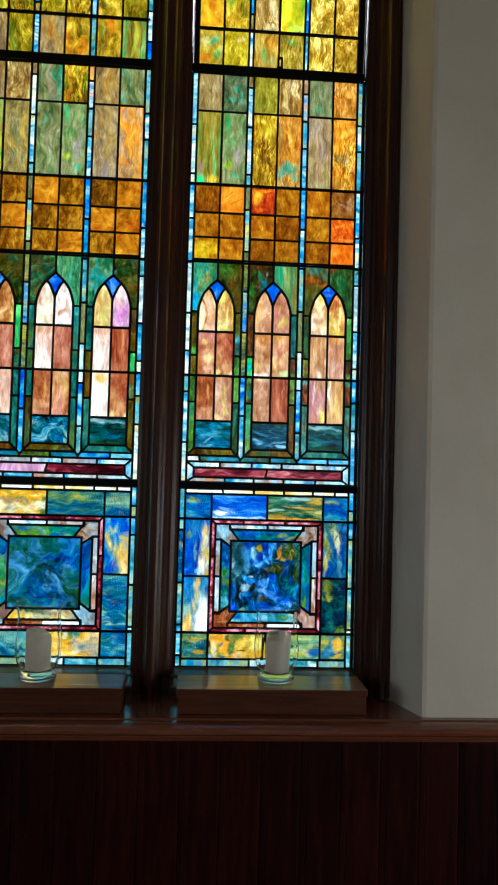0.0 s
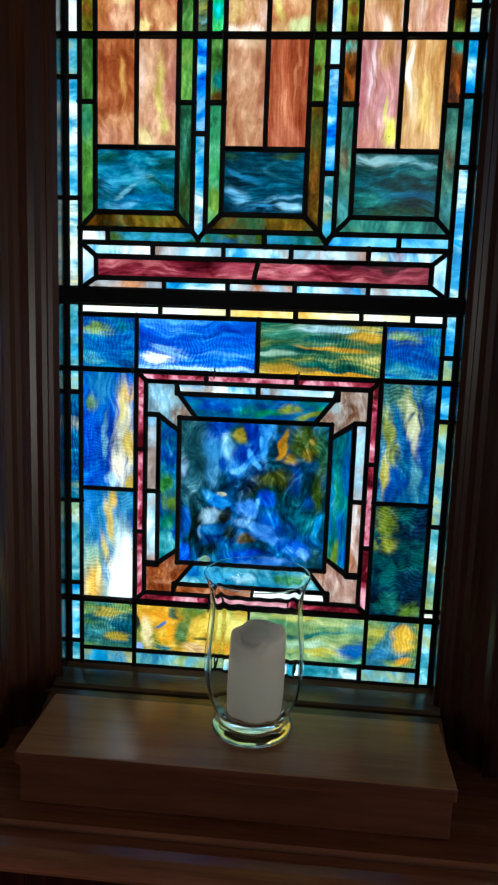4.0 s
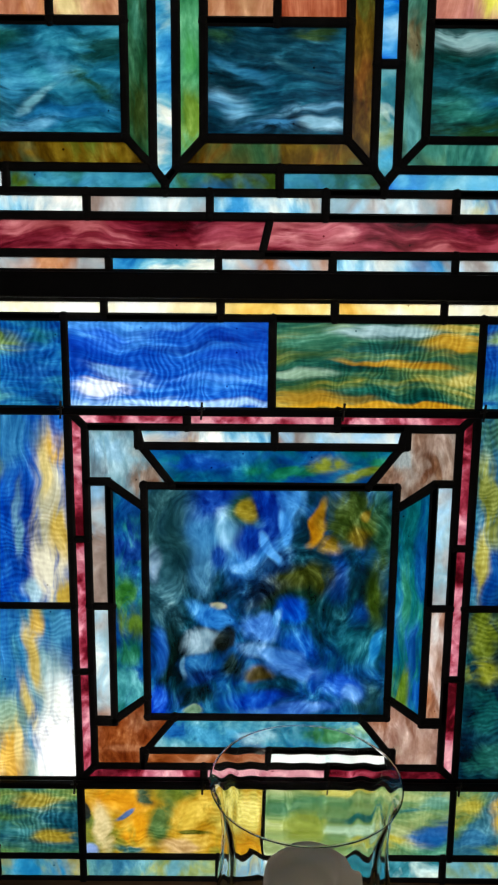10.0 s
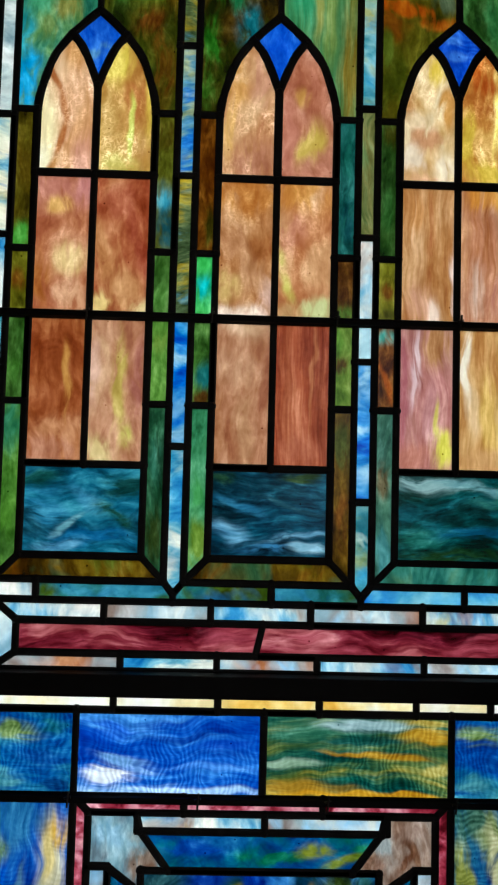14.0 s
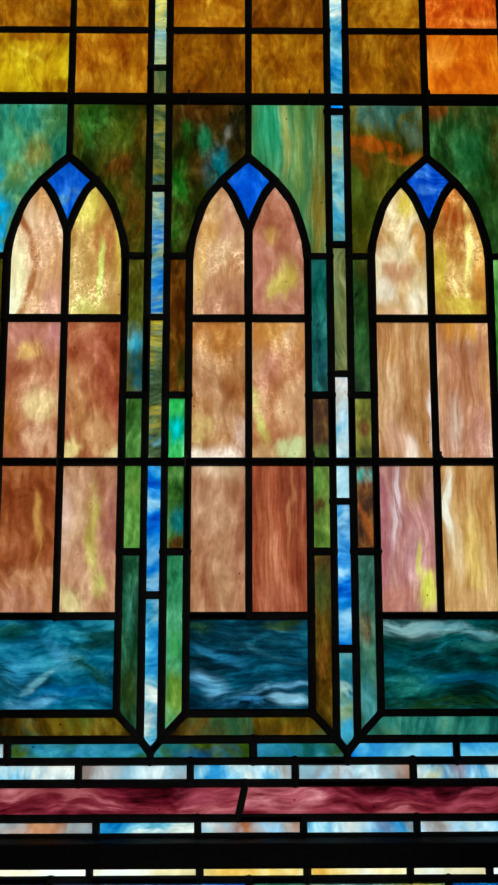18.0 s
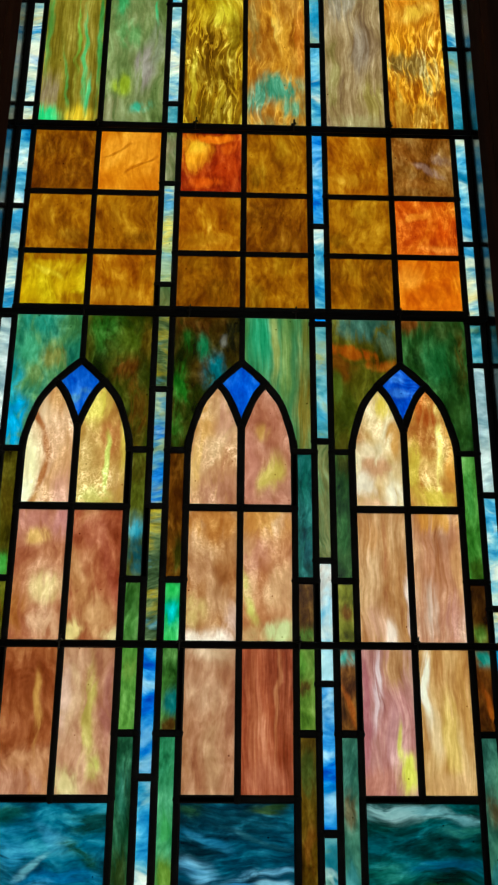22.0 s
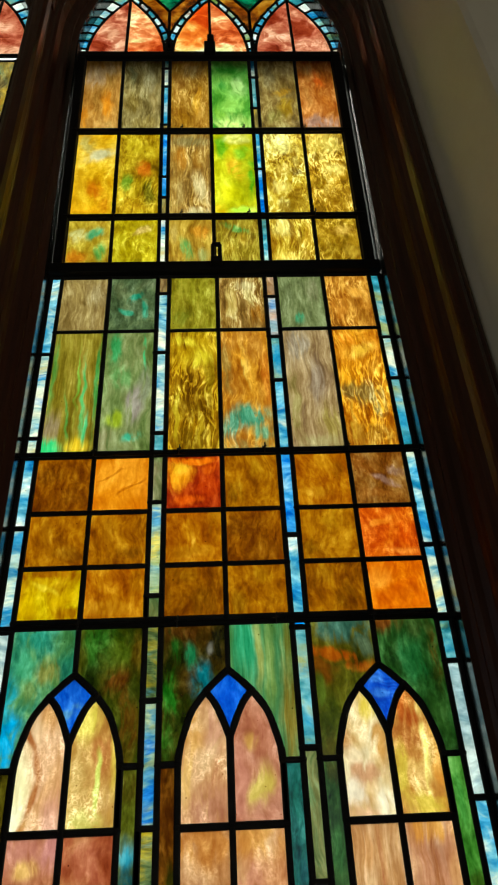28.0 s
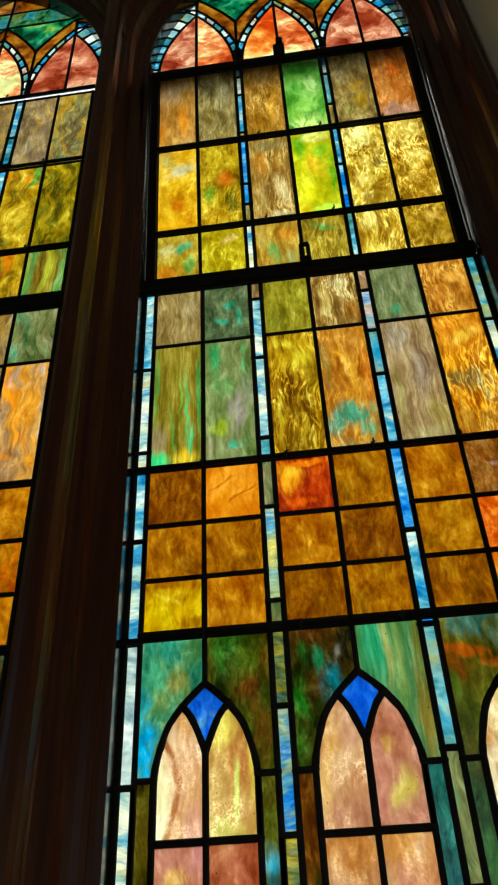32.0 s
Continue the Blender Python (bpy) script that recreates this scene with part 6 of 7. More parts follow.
def lower_light(win, cx, right, rnd):
    s = Light("lower_leading", win, cx, "leaded lower light of blue and gold glass", rnd)
    pick = (lambda a, b: a) if right else (lambda a, b: b)
    # border strips
    s.column(-BORDER, -EDGE, [-0.15, -0.115, -0.043, -0.02, 0.11, 0.275, 0.31, 0.405], ["tealsky", "sky", "sky", "tealsky", "ripteal", "tealsky", "tealsky"])
    s.column(EDGE, BORDER, [-0.15, -0.043, -0.05 + 0.02, 0.10, 0.255, 0.31, 0.345, 0.405], ["tealsky", "pearlmix", "tealsky", "tealsky", "sky", "tealsky", "sky"])
    s.row([-EDGE, -0.142, -0.044, 0.052, 0.144, 0.215, EDGE], 0.389, 0.405, ["creamband", "creamband", "goldband", "goldband", "creamband", "creamband"])
    s.row([-EDGE, -0.176, 0.0, 0.178, EDGE], 0.310, 0.389, pick(["teal_ripple", "blue_ripple", "olive_ripple", "teal_ripple"], ["ripteal", "ripyellow", "ripgold", "ripteal"]))
    s.column(-EDGE, -0.176, [-0.043, 0.131, 0.310], pick(["cream_lower", "cream_upper"], ["ripteal", "ripcream"]))
    s.column(0.178, EDGE, [-0.043, 0.131, 0.310], pick(["pool_lower", "feather_upper"], ["ripteal", "ripcream"]))
    s.row([-EDGE, -0.176, 0.0, 0.178, EDGE], -0.125, -0.043, pick(["reed_foot", "gold_foot", "lily_foot", "sunflower_foot"], ["ripteal", "ripteal", "ripyellow", "ripteal"]))
    s.row([-EDGE, -0.176, -0.045, 0.07, 0.172, EDGE], -0.150, -0.125, ["strawband", "strawband", "skywhite", "tealsky", "strawband"])
    # rose border round the square
    x0, x1, z0, z1, t = -0.176, 0.178, -0.043, 0.310, 0.0145
    a0, a1, b0, b1 = x0 + t, x1 - t, z0 + t, z1 - t
    for cuts, low in (([x0, -0.073, 0.057, x1], False), ([x0, -0.059, 0.059, x1], True)):
        for k in range(3):
            p, q = cuts[k], cuts[k + 1]
            pi, qi = (a0 if k == 0 else p), (a1 if k == 2 else q)
            s.pane([(p, z0), (q, z0), (qi, b0), (pi, b0)] if low else [(pi, b1), (qi, b1), (q, z1), (p, z1)], "rose")
    for cuts, left in (([z0, 0.067, 0.194, z1], True), ([z0, 0.062, 0.188, z1], False)):
        for k in range(3):
            p, q = cuts[k], cuts[k + 1]
            pi, qi = (b0 if k == 0 else p), (b1 if k == 2 else q)
            s.pane([(x0, p), (a0, pi), (a0, qi), (x0, q)] if left else [(a1, pi), (x1, p), (x1, q), (a1, qi)], "rose")
    # pearl strips, corner stars and bevelled frame round the centre
    g = 0.0165
    for zz0, zz1 in ((b1 - g, b1), (b0, b0 + g)):
        s.row([-0.116, 0.003, 0.118], zz0, zz1, ["skywhite", "whitepink"] if zz0 > 0.1 else ["rustystar", "whiteblue"])
    for xx0, xx1 in ((a0, a0 + g + 0.003), (a1 - g - 0.003, a1)):
        s.column(xx0, xx1, [0.016, 0.131, 0.247], ["whitepink", "whitepink"] if xx0 < 0 else ["shellstrip", "whitepink"])
    q = 0.111
    qz0, qz1, mid = 0.0225, 0.2435, 0.133
    stars = pick(("star_pearl", "star_bronze", "star_rust", "star_shell"), ("greystar", "bronzestar", "greystar", "greystar"))
    for sx, sz, glass in ((-1, 1, stars[0]), (1, 1, stars[1]), (-1, -1, stars[2]), (1, -1, stars[3])):
        ox, oz = (a0 if sx < 0 else a1), (b1 if sz > 0 else b0)
        cz = qz1 if sz > 0 else qz0
        pts = [(ox, oz), (sx * 0.117, oz), (sx * 0.113, oz - sz * g), (sx * 0.086, cz), (sx * q, cz), (sx * q, cz - sz * 0.020), (ox - sx * (g + 0.003), cz + sz * 0.003), (ox, cz + sz * 0.003)]
        s.pane(pts if sx * sz > 0 else pts[::-1], glass)
    s.pane([(-0.086, qz1), (0.086, qz1), (0.113, b1 - g), (-0.113, b1 - g)], pick("bevel_top", "bluegreen"))
    s.pane([(-0.113, b0 + g), (0.113, b0 + g), (0.086, qz0), (-0.086, qz0)], pick("bevel_foot", "ripyellow"))
    s.pane([(a0 + g + 0.003, 0.018), (-q, qz0 + 0.020), (-q, qz1 - 0.020), (a0 + g + 0.003, 0.245)], pick("bevel_west", "navygreen"))
    s.pane([(q, qz0 + 0.020), (a1 - g - 0.003, 0.018), (a1 - g - 0.003, 0.245), (q, qz1 - 0.020)], pick("bevel_east", "deepteal"))
    s.rect(-q, q, qz0, qz1, pick("swirl_square", "swirl"))
    return s.build()


def middle_light(win, cx, right, rnd):
    s = Light("middle_leading", win, cx, "leaded middle light of three pink lancets under amber squares", rnd)
    pick = (lambda a, b: a) if right else (lambda a, b: b)
    s.column(-BORDER, -EDGE, [0.425, 0.55, 0.71, 0.762, 0.84, 0.96, 1.123, 1.265, 1.376, 1.41, 1.57, 1.74], ["pearlmix", "sky", "tealsky", "skywhite", "pearlmix", "milkblue", "pearlmix", "sky", "pearlmix", "pearlmix", "sky"])
    s.column(EDGE, BORDER, [0.425, 0.60, 0.69, 0.762, 0.80, 0.92, 1.07, 1.123, 1.225, 1.376, 1.51, 1.595, 1.74], ["pearlmix", "tealsky", "sky", "pearlmix", "sky", "milkblue", "tealsky", "pearlmix", "sky", "tealsky", "pearlmix", "tealsky"])
    # bands under the lancets
    s.pane([(-EDGE, 0.425), (-0.236, 0.441), (-0.236, 0.471), (-EDGE, 0.490)], "paleblue")
    s.pane([(0.236, 0.441), (EDGE, 0.425), (EDGE, 0.490), (0.236, 0.471)], "paleblue")
    top, low = [-0.236, -0.154, -0.053, 0.042, 0.149, 0.236], [-0.236, -0.137, -0.046, 0.049, 0.151, 0.236]
    for k in range(5):
        o0, o1 = (-EDGE if k == 0 else top[k]), (EDGE if k == 4 else top[k + 1])
        s.pane([(top[k], 0.471), (top[k + 1], 0.471), (o1, 0.490), (o0, 0.490)], ("skywhite", "whitepink", "skywhite", "whitepink", "skywhite")[k])
        o0, o1 = (-EDGE if k == 0 else low[k]), (EDGE if k == 4 else low[k + 1])
        s.pane([(o0, 0.425), (o1, 0.425), (low[k + 1], 0.441), (low[k], 0.441)], ("whitepink", "sky", "whitepink", "skywhite", "whitepink")[k])
    s.pane([(-0.236, 0.441), (-0.010, 0.441), (-0.003, 0.471), (-0.236, 0.471)], pick("crimson", "mauve"))
    s.pane([(-0.010, 0.441), (0.236, 0.441), (0.236, 0.471), (-0.003, 0.471)], "crimson")
    fields = pick(
        (("stream_head", "greenglow_head", "blush_field", "rust_field", "sienna_field", "moss_field"), ("beaded_head", "rosy_head", "snowfoot_field", "meadow_field", "dusk_field", "bark_field"), ("cream_head", "ember_head", "flank_field", "veil_field", "mauve_field", "peach_field")),
        (("pink", "peach", "redbrown", "clay_field", "pink", "pearl_field"), ("snow_head", "cirrus_head", "pearl_field", "clay_field", "sienna_field", "pink"), ("dune_head", "orchid_head", "pearl_field", "bark_field", "dawn_field", "rust_field")))
    corners = pick((("lagoon_corner", "forest_corner"), ("marsh_corner", "mint_corner"), ("swoosh_corner", "fern_corner")), (("teal", "darkgreen"), ("greenteal", "mintgreen"), ("teal", "darkgreen")))
    keys = pick(("cloud_key", "deep_key", "ripple_key"), ("keyblue",) * 3)
    sides = ["tealgreen", "green", "greenteal", "olivebrown", "tealgreen", "brightgreen", "olivebrown", "green", "tealgreen", "olivebrown"]
    for n, c in enumerate(ARCHES):
        f = fields[n]
        half = [(c + x, z) for x, z in CURVE]
        side = [(c + x, z) for x, z in KEY]
        left = [(c - 0.058, 0.903)] + half + side[1:] + [(c, 0.903)]
        s.pane(left, f[0], 1.15)
        s.pane(mirror(left, c), f[1], 1.15)
        tip = [(c + x, z) for x, z in TIP]
        key = side[::-1] + tip
        s.pane(key + mirror(key, c)[1:-1], keys[n], 1.15)
        out = 0.080
        crown = half + [(c + x, z) for x, z in TIP]
        span = [(c - out, 0.966)] + crown + [(c, 1.134), (c - out, 1.134)]
        s.pane(span, corners[n][0])
        s.pane(mirror(span, c), corners[n][1])
        for z0, z1, a, b in ((0.762, 0.903, f[2], f[3]), (0.619, 0.762, f[4], f[5])):
            s.rect(c - 0.058, c, z0, z1, a)
            s.rect(c, c + 0.058, z0, z1, b)
        s.rect(c - 0.058, c + 0.058, 0.532, 0.619, pick(("drift_sea", "wave_sea", "storm_sea"), ("seablue", "seablue", "storm_sea"))[n])
        for sgn in (-1, 1):
            cuts = [0.966, 0.827, 0.762, 0.678]
            names = [sides[rnd.randrange(10)] for _ in range(4)]
            if right:
                names = {(0, -1): ["flank_moss", "block_gorse", "block_fern", "foot_lime"], (0, 1): ["flank_olive_sky", "block_fern", "low_meadow", "foot_spruce"],
                         (1, -1): ["flank_umber", "block_emerald", "low_pond", "foot_mint"], (1, 1): ["flank_lagoon", "block_peat", "low_glade", "foot_oak"],
                         (2, -1): ["flank_fir", "block_gorse", "low_rust", "foot_brook"], (2, 1): ["flank_leaf", "block_peat", "low_rust", "foot_brook"]}[(n, sgn)]
            for k in range(3):
                xs = sorted((c + sgn * 0.058, c + sgn * out))
                s.rect(xs[0], xs[1], cuts[k + 1], cuts[k], names[k])
            pts = [(c - 0.058, 0.532), (c - 0.058, 0.678), (c - out, 0.678), (c - out, 0.509)]
            s.pane(pts if sgn < 0 else mirror(pts, c), names[3])
        s.pane([(c - out, 0.509), (c + out, 0.509), (c + 0.058, 0.532), (c - 0.058, 0.532)], ("olivebrown", "olivebrown", "tealgreen")[n])
        o0, o1 = (-EDGE if n == 0 else c - 0.0895), (EDGE if n == 2 else c + 0.0895)
        m = c + (-0.04, 0.004, 0.01)[n]
        s.pane([(o0, 0.490), (m, 0.490), (m, 0.509), (c - out, 0.509), (o0, 0.498)], ("skywhite", "mossband", "blueband")[n])
        s.pane([(m, 0.490), (o1, 0.490), (o1, 0.498), (c + out, 0.509), (m, 0.509)], ("mossband", "mossband", "blueband")[n])
    for k, (xa, cuts, names) in enumerate(((-0.0895, [0.638, 0.762, 0.904, 1.036, 1.134, 1.165, 1.30, 1.376, 1.415, 1.57, 1.70, 1.74], ["blue", "strawstrip", "bluestraw", "strawstrip", "greygreen", "strip_dawn", "greygreen", "tealsky", "pearlmix", "pearlmix", "tan"]),
                                           (0.0895, [0.589, 0.725, 0.762, 0.848, 0.978, 1.118, 1.134, 1.245, 1.376, 1.51, 1.60, 1.69, 1.74], ["blue", "whiteblue", "skywhite", "greygreen", "tealsky", "blue", "sky", "blue", "sky", "tealsky", "strip_opal", "orangemauve"]))):
        s.pane([(xa, 0.497), (xa + 0.0095, 0.509), (xa + 0.0095, cuts[0]), (xa - 0.0095, cuts[0]), (xa - 0.0095, 0.509)], ("sky", "tealsky")[k])
        s.column(xa - 0.0095, xa + 0.0095, cuts, names)
    # amber squares, then the tall gold lights
    grid = pick((("amber_lemon", "amber_glow", "amber_umber", "amber_straw", "amber_umber", "amber_orange"), ("amber_honey", "amber_honey", "amber_glow", "amber_smoky", "amber_straw", "amber_flame"), ("amber_smoky", "amber_tangerine", "amber_blaze", "amber_straw", "amber_glow", "amber_mauve")),
                (("orange", "amber", "amber", "orange", "amber", "orange"), ("amber", "orange", "amber", "amber", "orange", "orange"), ("orange", "amber", "orange", "amber", "brown", "orange")))
    tall = pick((("spring_tall", "mist_tall", "gold_tall", "kingfisher_tall", "dove_tall", "fire_tall"), ("fawn_short", "lichen_short", "olive_short", "barley_short", "sage_short", "marigold_short")),
                (("olivegreen", "graygold", "greygreen", "mist_tall", "tanmauve", "orangemauve"), ("tan", "tangold", "greygreen", "gold", "tan", "greygreen")))
    rows = [(1.134, 1.206, grid[0]), (1.206, 1.286, grid[1]), (1.286, 1.376, grid[2]), (1.376, 1.616, tall[0]), (1.616, 1.740, tall[1])]
    for z0, z1, names in rows:
        for n, c in enumerate(ARCHES):
            s.rect(c - 0.080, c, z0, z1, names[2 * n])
            s.rect(c, c + 0.080, z0, z1, names[2 * n + 1])
    return s.build()


HINGE = Matrix.Translation((0, 0, 1.752)) @ pose(0, 0, 0, 4.6) @ Matrix.Translation((0, 0, -1.752))


def upper_light(win, cx, right, rnd):
    s = Light("upper_leading", win, cx, "leaded upper light of gold, olive and orange glass", rnd, HINGE if right else None)
    pick = (lambda a, b: a) if right else (lambda a, b: b)
    names = pick((("hop_low_fern", "hop_low_olive", "hop_low_reed", "hop_low_bracken", "hop_low_sheaf", "hop_low_brass"), ("hop_mid_sunrise", "hop_mid_autumn", "hop_mid_ash", "hop_mid_lime", "hop_mid_wheat", "hop_mid_straw"), ("hop_top_apricot", "hop_top_stone", "hop_top_oak", "hop_top_leaf", "hop_top_heath", "hop_top_rust")),
                 (("tan", "olive", "tan", "olivegold", "olivegold", "olivegreen"), ("olive", "gold", "olive", "gold", "olivegold", "olive"), ("orangemauve", "tan", "olive", "tan", "tanmauve", "graygold")))
    lines = ((-0.259, -0.179, -0.0965), (-0.0825, 0.0, 0.0825), (0.0965, 0.179, 0.259)) if right else ((-0.259, -0.179, -0.099), (-0.080, 0.0, 0.080), (0.099, 0.179, 0.259))
    slip = -0.003 if right else 0.0
    r1, r2, r3 = (1.880, 2.114, 2.350) if right else (1.898, 2.168, 2.434)
    for (z0, z1), six in zip(((1.766, r1), (r1, r2), (r2, r3)), names):
        for n, (a, b, c) in enumerate(lines):
            s.rect(slip + a, slip + b, z0, z1, six[2 * n])
            s.rect(slip + b, slip + c, z0, z1, six[2 * n + 1])
    s.column(slip + lines[0][2], slip + lines[1][0], [1.766, r1, 1.935, 1.99, r2, 2.14, 2.26, 2.32, r3], ["pearlmix", "graygold", "blue", "blue", "graygold", "sky", "pearlmix", "tealsky"])
    s.column(slip + lines[1][2], slip + lines[2][0], [1.766, r1, 2.01, r2, 2.19, 2.29, r3], ["tealsky", "blue", "sky", "graygold", "tealsky", "pearlmix"])
    if not right:
        for x0, x1 in ((-BORDER, -EDGE), (EDGE, BORDER)):
            s.column(x0, x1, [1.766, 1.83, 1.93, 2.06, 2.18, 2.31, 2.434], ["blue", "sky", "tealsky", "sky", "skywhite", "sky"])
    return s.build()


HEAD = 2.452


def head_light(win, cx, right, rnd):
    s = Light("head_leading", win, cx, "leaded pointed head of orange pink glass and green diamonds", rnd)
    base, tall, steps, mid = HEAD, 0.268, 8, 0.095

    def rim(z):
        """Half the width of the pointed arch at a height."""
        h = min(max(z - base, 0.0), 0.515)
        return math.sqrt(0.36 - h * h) - 0.30

    def bow(c, w, high, sgn):
        return [(c + sgn * w * (1 - (k / steps) ** 2.1), base + high * k / steps) for k in range(steps + 1)]

    edge = ("sky", "tealsky", "skywhite", "tealsky", "sky", "whiteblue", "tealsky", "skywhite")
    for n, (c, w) in enumerate(((-0.190, 0.088), (0.0, 0.086), (0.190, 0.088))):
        left, right_ = bow(c, w, tall, -1), bow(c, w, tall, 1)
        s.pane([(c, base), (c, base + tall)] + left[::-1][1:], ("rosehead", "brightflame", "rosehead")[n])
        s.pane([(c, base)] + right_[:-1] + [(c, base + tall)], ("flame", "flame", "rosehead")[n])
        for sgn, inner in ((-1, left), (1, right_)):
            if c * sgn > 0:
                outer = [(sgn * rim(base + 0.30 * k / steps), base + 0.30 * k / steps) for k in range(steps + 1)]
            else:
                outer = bow(c, w + 0.017, tall + 0.028, sgn)
                outer = [((max(x, sgn * mid + 0 if c == 0 else mid) if sgn < 0 and c > 0 else x), z) for x, z in outer]
            for k in range(steps):
                s.pane([inner[k], inner[k + 1], outer[k + 1], outer[k]], edge[(k + 3 * n + sgn) % 8])
            if c * sgn > 0:
                continue
            # the bronze band outside the strip, cut at the line where two arches meet
            wide = bow(c, w + 0.055, tall + 0.085, sgn)
            cut = [p for p in wide if abs(p[0] - c) <= (mid if c == 0 else 0.19 - mid)]
            meet = c + sgn * (mid if c == 0 else 0.19 - mid)
            z_meet = base + (tall + 0.085) * (1 - (mid if c == 0 else 0.19 - mid) / (w + 0.055)) ** (1 / 2.1)
            inside = [p for p in outer if abs(p[0] - c) <= mid]
            low = base + (tall + 0.028) * max(0.0, 1 - mid / (w + 0.017)) ** (1 / 2.1)
            s.pane([(meet, low), (meet, z_meet)] + cut + inside[::-1], "bronze")
    if right:
        # the glass of the head runs down behind the arches to its bar
        s.panes = [([(x, z - 0.022 if abs(z - base) < 1e-6 else z) for x, z in outline], glass) for outline, glass in s.panes]
        s.lines = {}
        for outline, glass in s.panes:
            for a, b in zip(outline, outline[1:] + outline[:1]):
                s.lines[tuple(sorted(((round(a[0], 3), round(a[1], 3)), (round(b[0], 3), round(b[1], 3)))))] = (a, b, 1.0)
    z_top = base + tall + 0.085
    z_meet = base + (tall + 0.085) * (1 - mid / (0.086 + 0.055)) ** (1 / 2.1)
    for sgn in (-1, 1):
        near = [(sgn * abs(x), z) for x, z in bow(0.0, 0.141, tall + 0.085, 1) if abs(x) < mid]
        far = [(sgn * (0.19 - abs(x)), z) for x, z in near]
        s.pane([(sgn * mid, z_meet)] + near + far[::-1], "viridian")
        ridge = [(sgn * rim(z_top + 0.04 * k), z_top + 0.04 * k) for k in range(5)]
        s.pane([(0.0, z_top)] + ridge[:3] + [(0.0, z_top + 0.08)], "teal")
        s.pane([(0.0, z_top + 0.08)] + ridge[2:] + [(0.0, base + 0.519)], "bronze")
        s.pane([(sgn * 0.190, base + tall + 0.028), (sgn * rim(base + 0.30), base + 0.30), (sgn * rim(z_top), z_top)], "sky")
    return s.build()


def bar(win, cx, z, label="thin black saddle bar tied to the leads", r=0.0038, reach=0.293, tilt=None):
    tilt = tilt or Matrix.Identity(4)
    bm = bmesh.new()
    rod(bm, (cx - reach, -0.0095, z), (cx + reach, -0.0095, z), r)
    bmesh.ops.transform(bm, matrix=tilt, verts=bm.verts)
    b = part("saddle_bar", bm, IRON, win, label, smooth=False)
    for c in (-0.179, -0.06, 0.06, 0.179):
        wb = bmesh.new()
        rod(wb, (cx + c, -0.014, z - 0.006), (cx + c + 0.001, -0.015, z + 0.009), 0.0011, 5)
        rod(wb, (cx + c - 0.003, -0.014, z + 0.002), (cx + c + 0.003, -0.0145, z + 0.004), 0.0013, 5)
        bmesh.ops.transform(wb, matrix=tilt, verts=wb.verts)
        part("wire_tie", wb, WIRE, b)
    return b


# moulded oak round each lancet: steps out from the glass towards the room
RING = [(-0.007, 0.000), (-0.007, -0.034), (0.001, -0.0365), (0.0065, -0.040), (0.0070, -0.044), (0.013, -0.048), (0.021, -0.050), (0.028, -0.056),
        (0.030, -0.066), (0.030, -0.082), (0.035, -0.088), (0.041, -0.091), (0.047, -0.098), (0.0505, -0.108), (0.0505, -0.118), (0.0525, -0.121)]


def lancet_path(off, z0):
    """The lancet's outline at a distance outside its glass: up one side, over the pointed head, and down."""
    half, flare = 0.287 + off, 0.010 * (1 - max(0.0, off) / 0.0525)
    r = 0.590 + flare + off
    pts = [(half, z0)] + [(half, 0.4 * k + 0.2) for k in range(0, 4)] + [(half, 1.7), (half + flare * 0.5, 2.08), (half + flare, HEAD)]
    top = math.acos(min(1.0, 0.303 / r))
    for k in range(1, 13):
        a = top * k / 12
        pts.append((r * math.cos(a) - 0.303 if k < 12 else 0.0, HEAD + r * math.sin(a)))
    return pts + [(-x, z) for x, z in pts[::-1][1:]]


def lancet_frame(win, cx):
    bm = bmesh.new()
    rings = [[bm.verts.new((cx + x, y, z)) for x, z in lancet_path(off, -0.2165)] for off, y in RING]
    for a, b in zip(rings, rings[1:]):
        for k in range(len(a) - 1):
            bm.faces.new((a[k], a[k + 1], b[k + 1], b[k])).material_index = 1 if a is rings[0] else 0
    bmesh.ops.recalc_face_normals(bm, faces=bm.faces)
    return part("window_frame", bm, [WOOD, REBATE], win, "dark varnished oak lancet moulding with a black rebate")


